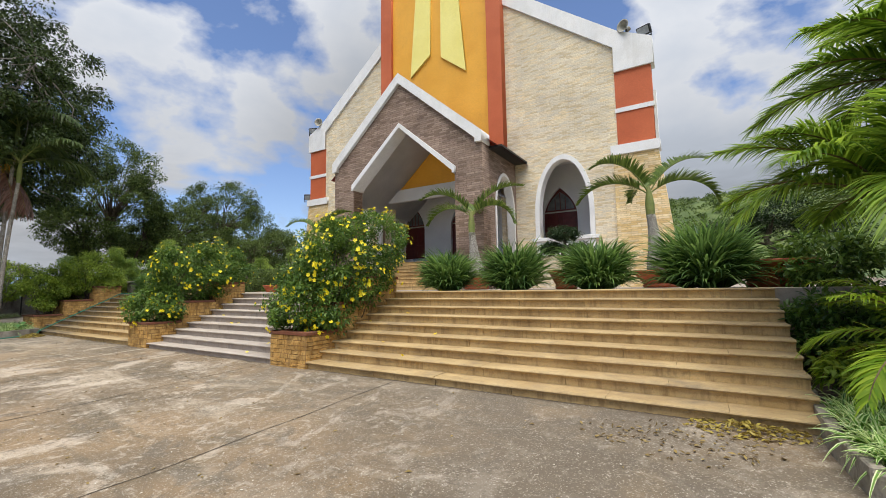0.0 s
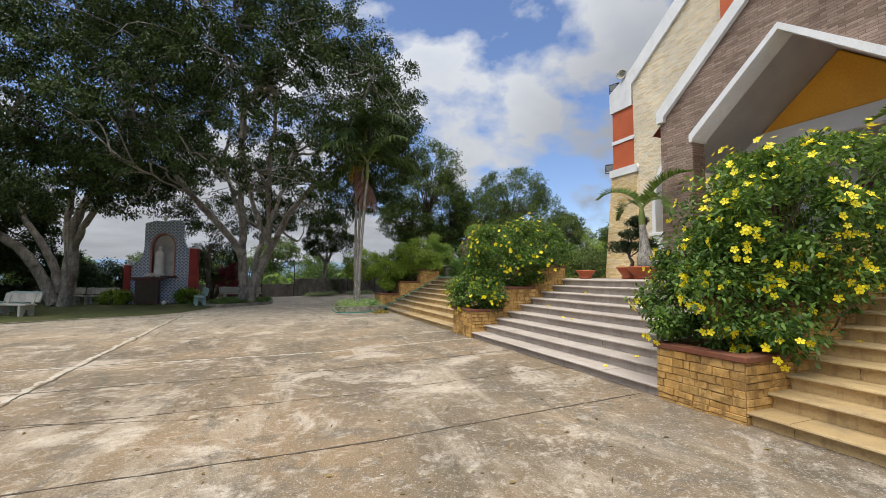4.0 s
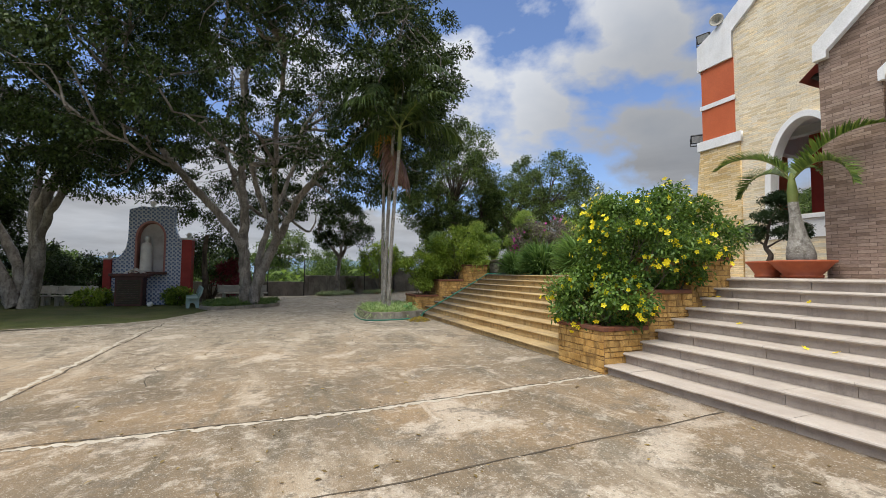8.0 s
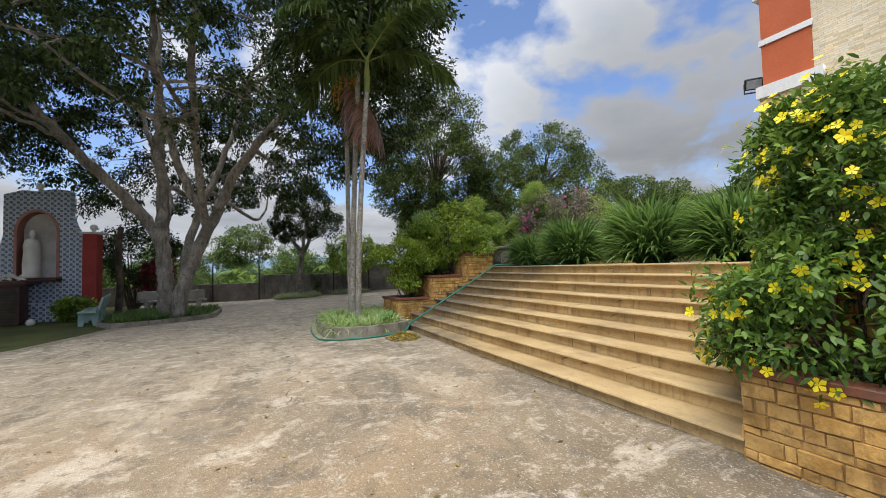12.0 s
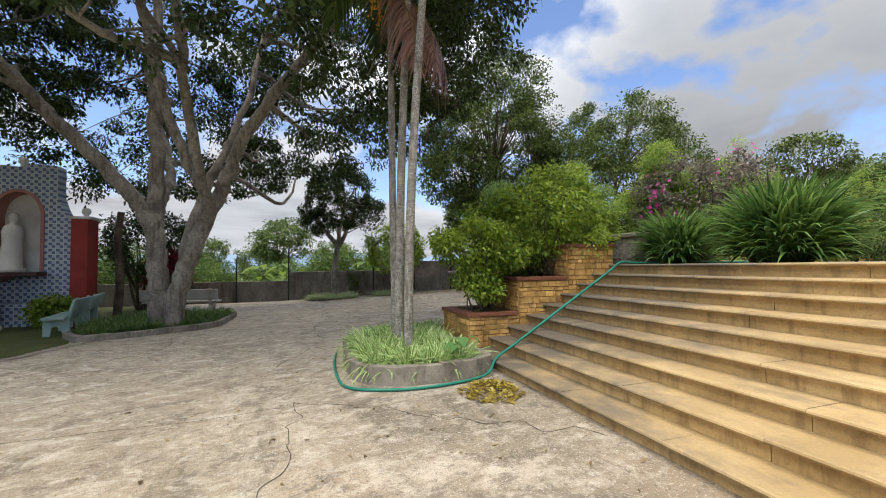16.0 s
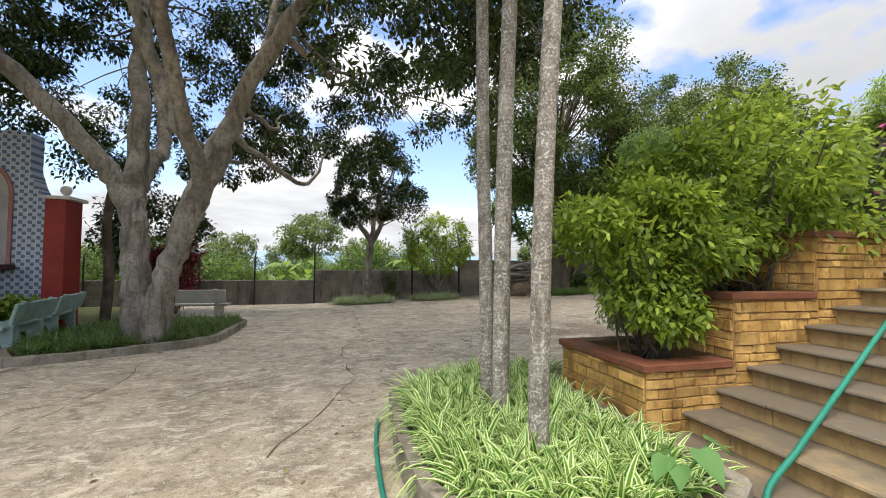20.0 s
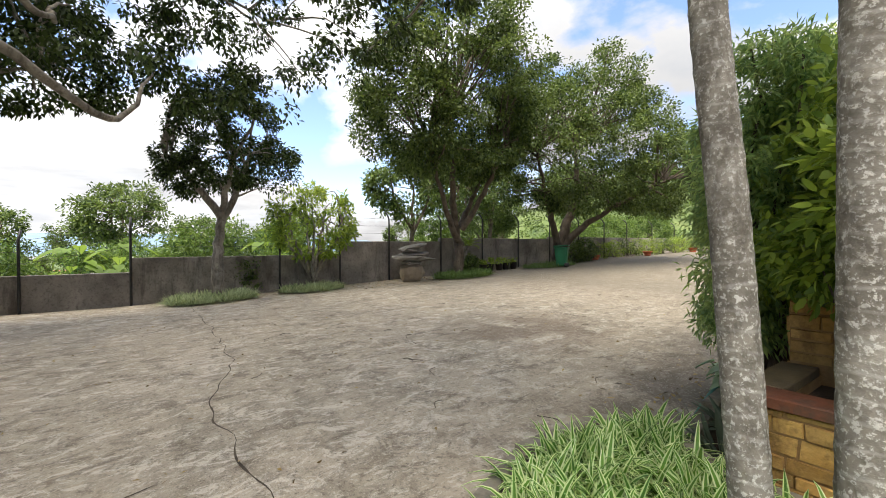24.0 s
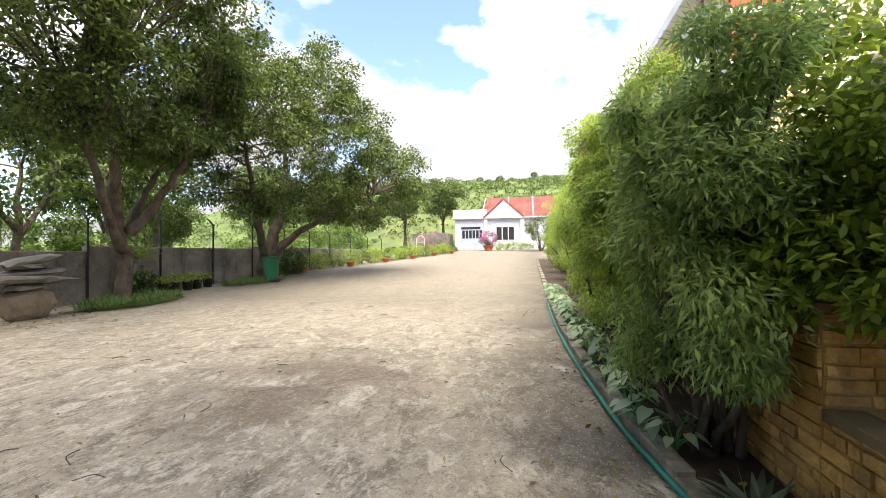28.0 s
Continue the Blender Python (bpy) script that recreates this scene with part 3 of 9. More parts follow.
BENCH_GREEN = surface("greenish_bench", (0.22, 0.33, 0.31), (0.32, 0.44, 0.41), 4, 0.6, 0.1, 90, (0.05, 0.07, 0.06), 1.6, 0.5)
BARK = surface("grey_bark", (0.18, 0.16, 0.135), (0.36, 0.335, 0.29), 2.2, 0.9, 0.9, 14, (0.065, 0.055, 0.045), 1.6, 0.6)
BARK_DARK = surface("brown_bark", (0.06, 0.045, 0.032), (0.15, 0.12, 0.09), 3, 0.9, 0.8, 16, (0.03, 0.025, 0.02), 1.6, 0.5)
LEAF_FIG = leafy("fig_leaf", (0.008, 0.020, 0.005), (0.070, 0.115, 0.024), 0.09, 0.6)
LEAF_SCRUB = leafy("scrub_leaf", (0.028, 0.07, 0.014), (0.14, 0.22, 0.042), 0.35)
LEAF_TREE = leafy("tree_leaf", (0.022, 0.047, 0.012), (0.135, 0.195, 0.044), 0.26, 0.55)
LEAF_LIGHT = leafy("light_leaf", (0.085, 0.155, 0.024), (0.30, 0.41, 0.06), 0.46, tip=(0.44, 0.52, 0.09))
LEAF_SHRUB = leafy("shrub_leaf", (0.026, 0.075, 0.014), (0.15, 0.25, 0.042), 0.3, tip=(0.30, 0.40, 0.07))
LEAF_DARK = leafy("dark_leaf", (0.012, 0.028, 0.010), (0.040, 0.075, 0.022), 0.2)
LEAF_PALM = leafy("palm_leaf", (0.055, 0.13, 0.014), (0.25, 0.38, 0.042), 0.5)
LEAF_PALM_YOUNG = leafy("young_palm_leaf", (0.13, 0.25, 0.018), (0.34, 0.46, 0.04), 0.5)
# shade is put into this darker copy of the palm leaf colour
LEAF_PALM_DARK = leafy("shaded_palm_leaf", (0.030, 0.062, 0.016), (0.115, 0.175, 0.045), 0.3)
LEAF_STRAP = leafy("strap_leaf", (0.034, 0.090, 0.024), (0.175, 0.30, 0.075), 0.34)
BLADE_EDGE = leafy("cream_blade_edge", (0.48, 0.60, 0.26), (0.74, 0.82, 0.48), 0.35)
BLADE_MID = leafy("green_blade", (0.06, 0.17, 0.02), (0.16, 0.33, 0.05), 0.35)
LEAF_DRY = leafy("dry_leaf", (0.10, 0.065, 0.025), (0.30, 0.22, 0.07), 0.2)
PETAL = leafy("yellow_petal", (0.82, 0.66, 0.012), (0.92, 0.82, 0.03), 0.25)
PETAL_PINK = leafy("magenta_petal", (0.42, 0.035, 0.22), (0.62, 0.09, 0.38), 0.3)
LEAF_PURPLE = leafy("purplish_leaf", (0.08, 0.075, 0.06), (0.21, 0.19, 0.15), 0.3)
HOSE_GREEN = surface("green_hose", (0.012, 0.16, 0.115), (0.02, 0.21, 0.15), 3, 0.45, 0.05, 60)
KERB = surface("mossy_kerb", (0.20, 0.18, 0.145), (0.33, 0.30, 0.25), 3, 0.9, 0.35, 40, (0.09, 0.08, 0.055), 1.4, 0.6)


def streaks(m, colour, amount, scale=(7, 7, 0.9), lo=0.52, hi=0.64, fine=True):
    """Dark runs of dirt down a face, and small blotches."""
    nt = m.node_tree
    N, L = nt.nodes.new, nt.links.new
    bsdf = nt.nodes["Principled BSDF"]
    c = bsdf.inputs["Base Color"].links[0].from_socket
    geo = N("ShaderNodeNewGeometry")
    mp = N("ShaderNodeMapping"); mp.inputs["Scale"].default_value = scale
    L(geo.outputs["Position"], mp.inputs[0])
    for k, (vec, sc, amt) in enumerate(((mp.outputs[0], 1.0, amount), (geo.outputs["Position"], 13.0, amount * 0.7))):
        n = N("ShaderNodeTexNoise"); n.inputs["Scale"].default_value = sc; n.inputs["Detail"].default_value = 6; n.inputs["Roughness"].default_value = 0.68
        L(vec, n.inputs["Vector"])
        r = N("ShaderNodeMapRange"); r.inputs[1].default_value, r.inputs[2].default_value, r.inputs[4].default_value = lo, hi, amt
        L(n.outputs["Fac"], r.inputs[0])
        mix = N("ShaderNodeMix"); mix.data_type = "RGBA"; mix.inputs["B"].default_value = rgb(colour)
        L(r.outputs[0], mix.inputs["Factor"]); L(c, mix.inputs["A"])
        c = mix.outputs["Result"]
    L(c, bsdf.inputs["Base Color"])


streaks(STONE_STEP, (0.18, 0.11, 0.048), 0.5)
streaks(STONE_TREAD, (0.24, 0.165, 0.085), 0.5, (1.2, 4, 1))


def grime(m, colour, x0, x1, amount):
    """Grey grime that thickens towards the outer end of a flight."""
    nt = m.node_tree
    N, L = nt.nodes.new, nt.links.new
    bsdf = nt.nodes["Principled BSDF"]
    c = bsdf.inputs["Base Color"].links[0].from_socket
    geo = N("ShaderNodeNewGeometry")
    sep = N("ShaderNodeSeparateXYZ"); L(geo.outputs["Position"], sep.inputs[0])
    g = N("ShaderNodeMapRange"); g.inputs[1].default_value, g.inputs[2].default_value, g.inputs[3].default_value, g.inputs[4].default_value = x0, x1, 0.0, 0.42
    L(sep.outputs["X"], g.inputs[0])
    n = N("ShaderNodeTexNoise"); n.inputs["Scale"].default_value = 1.7; n.inputs["Detail"].default_value = 7; n.inputs["Roughness"].default_value = 0.65
    L(geo.outputs["Position"], n.inputs["Vector"])
    a = N("ShaderNodeMath"); a.operation = "ADD"; L(g.outputs[0], a.inputs[0]); L(n.outputs["Fac"], a.inputs[1])
    r = N("ShaderNodeMapRange"); r.inputs[1].default_value, r.inputs[2].default_value, r.inputs[4].default_value = 0.55, 0.85, amount
    L(a.outputs[0], r.inputs[0])
    mix = N("ShaderNodeMix"); mix.data_type = "RGBA"; mix.inputs["B"].default_value = rgb(colour)
    L(r.outputs[0], mix.inputs["Factor"]); L(c, mix.inputs["A"]); L(mix.outputs["Result"], bsdf.inputs["Base Color"])


grime(STONE_TREAD, (0.105, 0.093, 0.08), -17.5, -21.3, 0.88)
grime(STONE_STEP, (0.15, 0.105, 0.06), -18.0, -22.5, 0.35)
streaks(GRANITE_RISER, (0.20, 0.165, 0.14), 0.4)
streaks(GRANITE_TREAD, (0.30, 0.24, 0.19), 0.4, (1.2, 4, 1))
streaks(PLANTER_STONE, (0.13, 0.07, 0.025), 0.6, (5, 5, 2))
streaks(BARK, (0.075, 0.062, 0.05), 0.65, (9, 9, 1.3), 0.50, 0.62)
streaks(BARK_DARK, (0.03, 0.024, 0.018), 0.6, (9, 9, 1.3))
streaks(WALL_GREY, (0.045, 0.038, 0.03), 0.6, (2.5, 2.5, 0.5))
streaks(KERB, (0.10, 0.09, 0.06), 0.6, (5, 5, 2))
streaks(WHITE, (0.52, 0.50, 0.46), 0.18, (3, 3, 0.4))
streaks(CAP_RED, (0.085, 0.06, 0.045), 0.65, (4, 4, 4))

# ---- ground ----
XC = -10.0
TERRACE = 1.54
WALL_X = -36.3


def ground_z(x, y):
    z = gz(y) if y < 60 else gz(60)
    if x < WALL_X - 0.5:
        z -= min(14.0, 0.10 * (WALL_X - 0.5 - x))
    return z


def build_ground():
    xs = [-900, -500, -300, -200, -140, -100, -80, -65, -55, -48, -42, -39, -36.8, *np.arange(-36, 12.1, 1.0), 16, 24, 40, 80, 160, 400, 900]
    ys = [-900, -400, -160, -80, -50, -35, -25, *np.arange(-20, 52.1, 1.0), 60, 75, 100, 150, 260, 500, 900]
    V = np.array([(x, y, ground_z(x, y)) for y in ys for x in xs])
    nx, F, M = len(xs), [], []
    for j in range(len(ys) - 1):
        for i in range(nx - 1):
            F.append((j * nx + i, j * nx + i + 1, (j + 1) * nx + i + 1, (j + 1) * nx + i))
            cx, cy = (xs[i] + xs[i + 1]) / 2, (ys[j] + ys[j + 1]) / 2
            M.append(0 if (WALL_X - 0.3 < cx < 14 and -22 < cy < 50) else 1)
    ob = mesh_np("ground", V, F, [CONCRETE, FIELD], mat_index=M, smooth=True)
    return tagged(ob, "old stained tan and grey concrete forecourt with pale worn patches", "ground", kind="structure")


ground = build_ground()
JOINT_DARK = surface("joint_dirt", (0.05, 0.04, 0.03), (0.10, 0.08, 0.055), 8, 0.95, 0.3, 60)
JOINT_PALE = surface("pale_mortar_fill", (0.38, 0.34, 0.27), (0.50, 0.45, 0.37), 5, 0.9, 0.3, 60, (0.30, 0.26, 0.2), 3, 0.6)


def ribbon(name, path, width, material, lift, rng, ragged=0.4, per=5):
    """A crack or filled joint: a thin ragged strip that lies on the ground."""
    P = smooth_path([(x, y, 0) for x, y in path], per)
    T = np.gradient(P, axis=0); T /= np.linalg.norm(T, axis=1)[:, None] + 1e-9
    Nn = np.stack([-T[:, 1], T[:, 0], 0 * T[:, 0]], 1)
    w1 = width * (0.5 + ragged * rng.uniform(-1, 1, len(P))); w2 = width * (0.5 + ragged * rng.uniform(-1, 1, len(P)))
    A, B = P + Nn * w1[:, None], P - Nn * w2[:, None]
    for Q in (A, B):
        Q[:, 2] = [ground_z(x, y) + lift for x, y, _ in Q]
    n = len(P)
    F = [(i, i + 1, n + i + 1, n + i) for i in range(n - 1)]
    ob = mesh_np(name, np.vstack([A, B]), F, material, ground)
    return ob


def jitter(p0, p1, n, amp, rng):
    return [(p0[0] + (p1[0] - p0[0]) * s + rng.uniform(-amp, amp), p0[1] + (p1[1] - p0[1]) * s + rng.uniform(-amp, amp)) for s in np.linspace(0, 1, n)]


def build_joints():
    rng = np.random.default_rng(5)
    for x, y0, y1, w in ((-7.7, -12, 5.45, 0.022), (-10.95, -12, 5.45, 0.02), (-9.35, -2.0, 5.4, 0.012), (-4.3, -12, 5.4, 0.015)):
        ribbon("joint", jitter((x, y0), (x, y1), 30, 0.012, rng), w, JOINT_DARK, 0.004, rng)
    ribbon("joint_fill", jitter((-12.66, -3.0), (-12.66, 5.4), 34, 0.025, rng), 0.085, JOINT_PALE, 0.004, rng, 0.45)
    ribbon("joint", jitter((-12.70, -12), (-12.70, 5.4), 60, 0.02, rng), 0.018, JOINT_DARK, 0.008, rng)
    ribbon("joint", jitter((-2.0, -1.9), (-22.5, -2.15), 60, 0.03, rng), 0.028, JOINT_DARK, 0.004, rng)
    ribbon("joint_fill", jitter((-8, -2.05), (-21.5, -2.25), 50, 0.04, rng), 0.075, JOINT_PALE, 0.003, rng, 0.5)
    ribbon("joint", jitter((-20.65, 2.9), (-20.65, -3), 24, 0.03, rng), 0.007, JOINT_DARK, 0.004, rng)
    ribbon("crack", jitter((-20.8, 2.95), (-17.0, 2.6), 22, 0.09, rng), 0.008, JOINT_DARK, 0.004, rng)
    ribbon("crack", jitter((-20.8, 2.9), (-18.7, 5.4), 22, 0.10, rng), 0.008, JOINT_DARK, 0.004, rng)
    for path in (((-22.6, 2.6), (-23.6, 3.0), (-24.7, 3.4), (-25.5, 3.37), (-26.8, 3.3), (-27.6, 3.6), (-28.3, 3.75), (-31, 3.82), (-35.2, 3.75)), ((-25.4, 2.8), (-24.8, 1.7), (-24.2, 1.3)), ((-14.6, -0.7), (-16.8, -0.9), (-17.6, -2.0)),
                 ((-23.5, -0.6), (-25.2, 0.5), (-26.6, 0.3)), ((-22.5, -1.0), (-23.7, 0.2), (-25.2, 0.5)), ((-9.0, 0.3), (-9.5, -1.6)), ((-31.5, 8.2), (-29.8, 8.6), (-28.4, 9.3), (-26.9, 9.4)),
                 ((-27.3, 7.6), (-26.2, 8.3), (-25.6, 9.4))):
        dense = []
        for a, b in zip(path, path[1:]):
            dense += jitter(a, b, max(4, int(4 * math.dist(a, b))), 0.05, rng)[:-1]
        ribbon("crack", dense + [path[-1]], 0.011, JOINT_DARK, 0.005, rng, 0.49, 3)


build_joints()


# ---- stairs and planters ----
RISE, TREAD, FOOT = 0.16, 0.335, 5.5


def flight(name, x0, x1, riser_mat, tread_mat, slab, label, rng):
    """Nine steps: slabs with a rounded nosing on risers, slab by slab, over a solid core."""
    st = empty(name, (x0 + x1) / 2, FOOT, 0, label, "stairs", "stairs up to the church terrace", kind="structure")
    inv = st.matrix_world.inverted()
    for i in range(1, 10):
        zt = TERRACE - (9 - i) * RISE
        yf = FOOT + (i - 1) * TREAD
        core = part("step_core", moved(box(x0, yf + 0.03, -0.3, x1, yf + TREAD + 0.03 if i < 9 else yf + 0.5, zt - 0.035), inv), riser_mat, st)
        off = rng.uniform(0.2, 1.0) * slab
        cuts = [x0, *np.arange(x0 + off, x1 - 0.25, slab), x1]
        for a, b in zip(cuts, cuts[1:]):
            dz, dy = rng.uniform(-0.003, 0.003), rng.uniform(-0.004, 0.004)
            r = part("riser", moved(box(a + 0.003, yf + 0.012 + dy, zt - RISE - 0.002, b - 0.003, yf + 0.032, zt - 0.03), inv), riser_mat, st)
            bm = bmesh.new()
            prof = [(-0.034, -0.040), (-0.048, -0.032), (-0.054, -0.020), (-0.048, -0.007), (-0.034, 0.0)]
            depth = TREAD + 0.01 if i < 9 else 0.62
            ring = [(yf + p + dy, zt + q + dz) for p, q in prof] + [(yf + depth, zt + dz), (yf + depth, zt - 0.040 + dz)]
            va = [bm.verts.new((a + 0.002, y, z)) for y, z in ring]
            vb = [bm.verts.new((b - 0.002, y, z)) for y, z in ring]
            n = len(ring)
            for k in range(n):
                bm.faces.new((va[k], vb[k], vb[(k + 1) % n], va[(k + 1) % n]))
            bm.faces.new(va[::-1]); bm.faces.new(vb)
            bmesh.ops.recalc_face_normals(bm, faces=bm.faces[:])
            part("tread", moved(bm, inv), tread_mat, st)
    return st


P1, P2, P3 = (-7.47, -6.43), (-13.76, -12.70), (-22.95, -21.78)
TIERS = ((5.45, 6.33, 0.80), (6.33, 7.29, 1.35), (7.29, 8.24, 1.90))


def stone_face(parent, inv, u0, u1, z0, z1, place, normal, rng, course=0.085, length=0.17):
    """Courses of split stone on one face; place(u, z, d) gives the point d in front of the face."""
    z = z0
    while z < z1 - 0.02:
        h = min(course * rng.uniform(0.7, 1.3), z1 - z)
        u = u0
        while u < u1 - 0.01:
            w = min(length * rng.uniform(0.4, 1.6), u1 - u)
            if u1 - u - w < 0.06:
                w = u1 - u
            d = rng.uniform(0.005, 0.022)
            c = 0.003
            q = [(a + rng.uniform(-0.005, 0.005), b + rng.uniform(-0.005, 0.005)) for a, b in ((u + c, z + c), (u + w - c, z + c), (u + w - c, z + h - c), (u + c, z + h - c))]
            bm = bmesh.new()
            back = [bm.verts.new(place(a, b, -0.01)) for a, b in q]
            e = 0.005
            s = [(1, 1), (-1, 1), (-1, -1), (1, -1)]
            front = [bm.verts.new(place(a + e * sa, b + e * sb, d + rng.uniform(-0.006, 0.006))) for (a, b), (sa, sb) in zip(q, s)]
            for k in range(4):
                bm.faces.new((back[k], back[(k + 1) % 4], front[(k + 1) % 4], front[k]))
            bm.faces.new(front)
            bmesh.ops.recalc_face_normals(bm, faces=bm.faces[:])
            part("stone", moved(bm, inv), PLANTER_STONE, parent)
            u += w
        z += h


def planter(x0, x1, rng, faces_right=True, faces_left=True):
    pl = empty("stepped_planter", (x0 + x1) / 2, 5.47, 0.1, "stepped yellow split-stone planter with red-brown caps between stairs", "planter", "stepped planters", kind="structure")
    inv = pl.matrix_world.inverted()
    t = 0.16
    for k, (y0, y1, zt) in enumerate(TIERS):
        zb = -0.2
        lo = zt - 0.06
        under = 0.1 if k == 0 else TIERS[k - 1][2] - 0.06
        outer, inner = [(x0, y0), (x1, y0), (x1, y1), (x0, y1)], [(x0 + t, y0 + t), (x1 - t, y0 + t), (x1 - t, y1 - (t if k == 2 else 0)), (x0 + t, y1 - (t if k == 2 else 0))]
        body = [box(x0, y0, zb, x1, y0 + t, lo), box(x0, y0 + t, zb, x0 + t, y1, lo), box(x1 - t, y0 + t, zb, x1, y1, lo)]
        if k == 2:
            body.append(box(x0 + t, y1 - t, zb, x1 - t, y1, lo))
        part("body", moved(join(*body), inv), MORTAR, pl)
        part("soil", moved(box(x0 + t, y0 + t, zb, x1 - t, y1 - (t if k == 2 else 0), zt - 0.12), inv), SOIL, pl, "dark soil")
        o = 0.035
        caps = [box(x0 - o, y0 - o, lo, x1 + o, y0 + t + 0.01, zt, 0.006), box(x0 - o, y0 + t + 0.012, lo, x0 + t, y1 - 0.038, zt, 0.006), box(x1 - t, y0 + t + 0.012, lo, x1 + o, y1 - 0.038, zt, 0.006)]
        if k == 2:
            caps = caps[:1] + [box(x0 - o, y0 + t + 0.012, lo, x0 + t, y1 - t, zt, 0.006), box(x1 - t, y0 + t + 0.012, lo, x1 + o, y1 - t, zt, 0.006), box(x0 - o, y1 - t + 0.002, lo, x1 + o, y1 + o, zt, 0.006)]
        for j, c in enumerate(caps):
            mossy = x0 == P3[0] and j == 1
            part("cap", moved(c, inv), CAP_MOSSY if mossy else CAP_RED, pl, "dirty moss-browned cap" if mossy else "red-brown cap")
        zlow = 0.05 if k == 0 else TIERS[k - 1][2]
        stone_face(pl, inv, x0, x1, zlow, lo, lambda u, z, d, y0=y0: (u, y0 - d, z), None, rng)
        for yes, xx, sg in ((faces_right, x1, 1), (faces_left, x0, -1)):
            if yes:
                # only the part that stands proud of the stairs is clad
                zs = 0.05 if xx == P3[0] else max(0.05, TERRACE - 9 * RISE + max(0, (y0 - FOOT) / TREAD - 0.5) * RISE)
                stone_face(pl, inv, y0 + 0.004, y1, zs, lo, lambda u, z, d, xx=xx, sg=sg: (xx + sg * d, u, z), None, rng)
    return pl


# terrace slab behind the stairs, with its earth body
terrace = part("terrace_floor", join(box(-21.76, 8.2, -0.3, 6.0, 30, TERRACE - 0.004), box(-22.7, 8.70, -0.3, -21.765, 30, TERRACE - 0.006)), GRANITE_RISER)
tagged(terrace, "raised terrace of worn pinkish stone in front of the church", "floor", kind="structure")
stone_end = part("terrace_end", box(-22.92, 8.72, -0.3, -22.705, 30, TERRACE + 0.06, 0.01), PLANTER_STONE)
tagged(stone_end, "low yellow stone wall along the terrace's edge", "wall", kind="structure")


# ---- church ----
church = empty("church", XC, 16.3, TERRACE, "church with cream stone gable front, ochre tower panel and white copings", "church")
CH = church.matrix_world.inverted()


def ch(name, bm, material, label="", parent=None, smooth=False):
    return part(name, moved(bm, CH), material, parent or church, label, smooth)


def plate(name, outer, holes, y, thick, material, label="", parent=None, bevel=0.0):
    return sheet(outer, holes, thick, CH @ upright(y, thick), name, material, parent or church, label, bevel)


def mirror(pts):
    return [(2 * XC - x, z) for x, z in reversed(pts)]


def band_along(p, q, low, high):
    """Outline of a sloping band between two points: low below, high above."""
    return [(p[0], p[1] - low), (q[0], q[1] - low), (q[0], q[1] + high), (p[0], p[1] + high)]


FY = 16.3
IY = 18.4
FLOOR = 2.80
RW = (-4.35, 3.55, 1.0, 4.55, 6.66)      # arched opening: centre, sill, half width, spring, top
LWX = 2 * XC - RW[0]
half_front = [(-1.15, TERRACE), (-1.15, 6.45), (-2.25, 6.45), (-2.25, 10.62), (-6.68, 14.10)]
plate("facade_wall", half_front + mirror(half_front), [arch(*RW), arch(LWX, *RW[1:]), [(XC - 3.0, TERRACE + 0.3), (XC + 3.0, TERRACE + 0.3), (XC + 3.0, 6.6), (XC - 3.0, 6.6)]], FY, 0.35, FACADE, "cream split-stone gable wall")
for s in (0, 1):
    m = (lambda p: p) if s == 0 else mirror
    side = "right" if s == 0 else "left"
    plate("coping", m([(-2.25, 10.60), (-6.68, 14.08), (-6.68, 14.85), (-2.05, 11.20), (-0.90, 10.62), (-0.90, 9.62), (-2.25, 9.62)]), [], FY - 0.10, 0.55, WHITE, "white painted gable coping")
    plate("terracotta_panel", m([(-2.25, 6.80), (-1.0, 6.80), (-1.0, 9.62), (-2.25, 9.62)]), [], FY - 0.02, 0.4, BRICK_RED, "terracotta red panel")
    plate("white_band", m([(-2.28, 8.03), (-0.95, 8.03), (-0.95, 8.20), (-2.28, 8.20)]), [], FY - 0.06, 0.3, WHITE, "white band")
    plate("white_band", m([(-2.5, 6.42), (-0.85, 6.42), (-0.85, 6.78), (-2.5, 6.78)]), [], FY - 0.14, 0.5, WHITE, "white band")
    plate("buttress", m([(-2.42, TERRACE), (-0.40, TERRACE), (-0.92, 6.415), (-2.42, 6.415)]), [], FY - 0.07, 0.5, FACADE_YELLOW, "battered yellow stone corner")
    cx = RW[0] if s == 0 else LWX
    a, b = arch(cx, RW[1] - 0.02, RW[2] + 0.16, RW[3], RW[4] + 0.17), arch(cx, RW[1] - 0.03, RW[2] - 0.02, RW[3], RW[4] - 0.02)
    plate("window_trim", a + b[::-1], [], FY - 0.07, 0.45, WHITE, "white arched trim")
    ch("window_sill", box(cx - 1.3, FY - 0.13, RW[1] - 0.16, cx + 1.3, FY + 0.36, RW[1] - 0.02, 0.01), WHITE, "white sill")
    # balustrade blocks under the sill
    ch("apron", box(cx - 1.15, FY - 0.05, RW[1] - 0.75, cx + 1.15, FY - 0.003, RW[1] - 0.17, 0.01), WHITE, "white panel under the sill")
    for k in (-0.62, 0.0, 0.62):
        ch("lozenge", moved(box(-0.13, -0.012, -0.13, 0.13, 0.012, 0.13, 0.006), Matrix.Translation((cx + k, FY - 0.06, RW[1] - 0.45)) @ pose(0, 0, 0, 0, 45, 0)), WALL_GREY, "dark grey lozenge")
TY = FY - 0.25
plate("tower_panel", [(-12.66, 6.5), (-7.34, 6.5), (-7.34, 21), (-12.66, 21)], [], TY, 0.6, OCHRE, "ochre painted tower front")
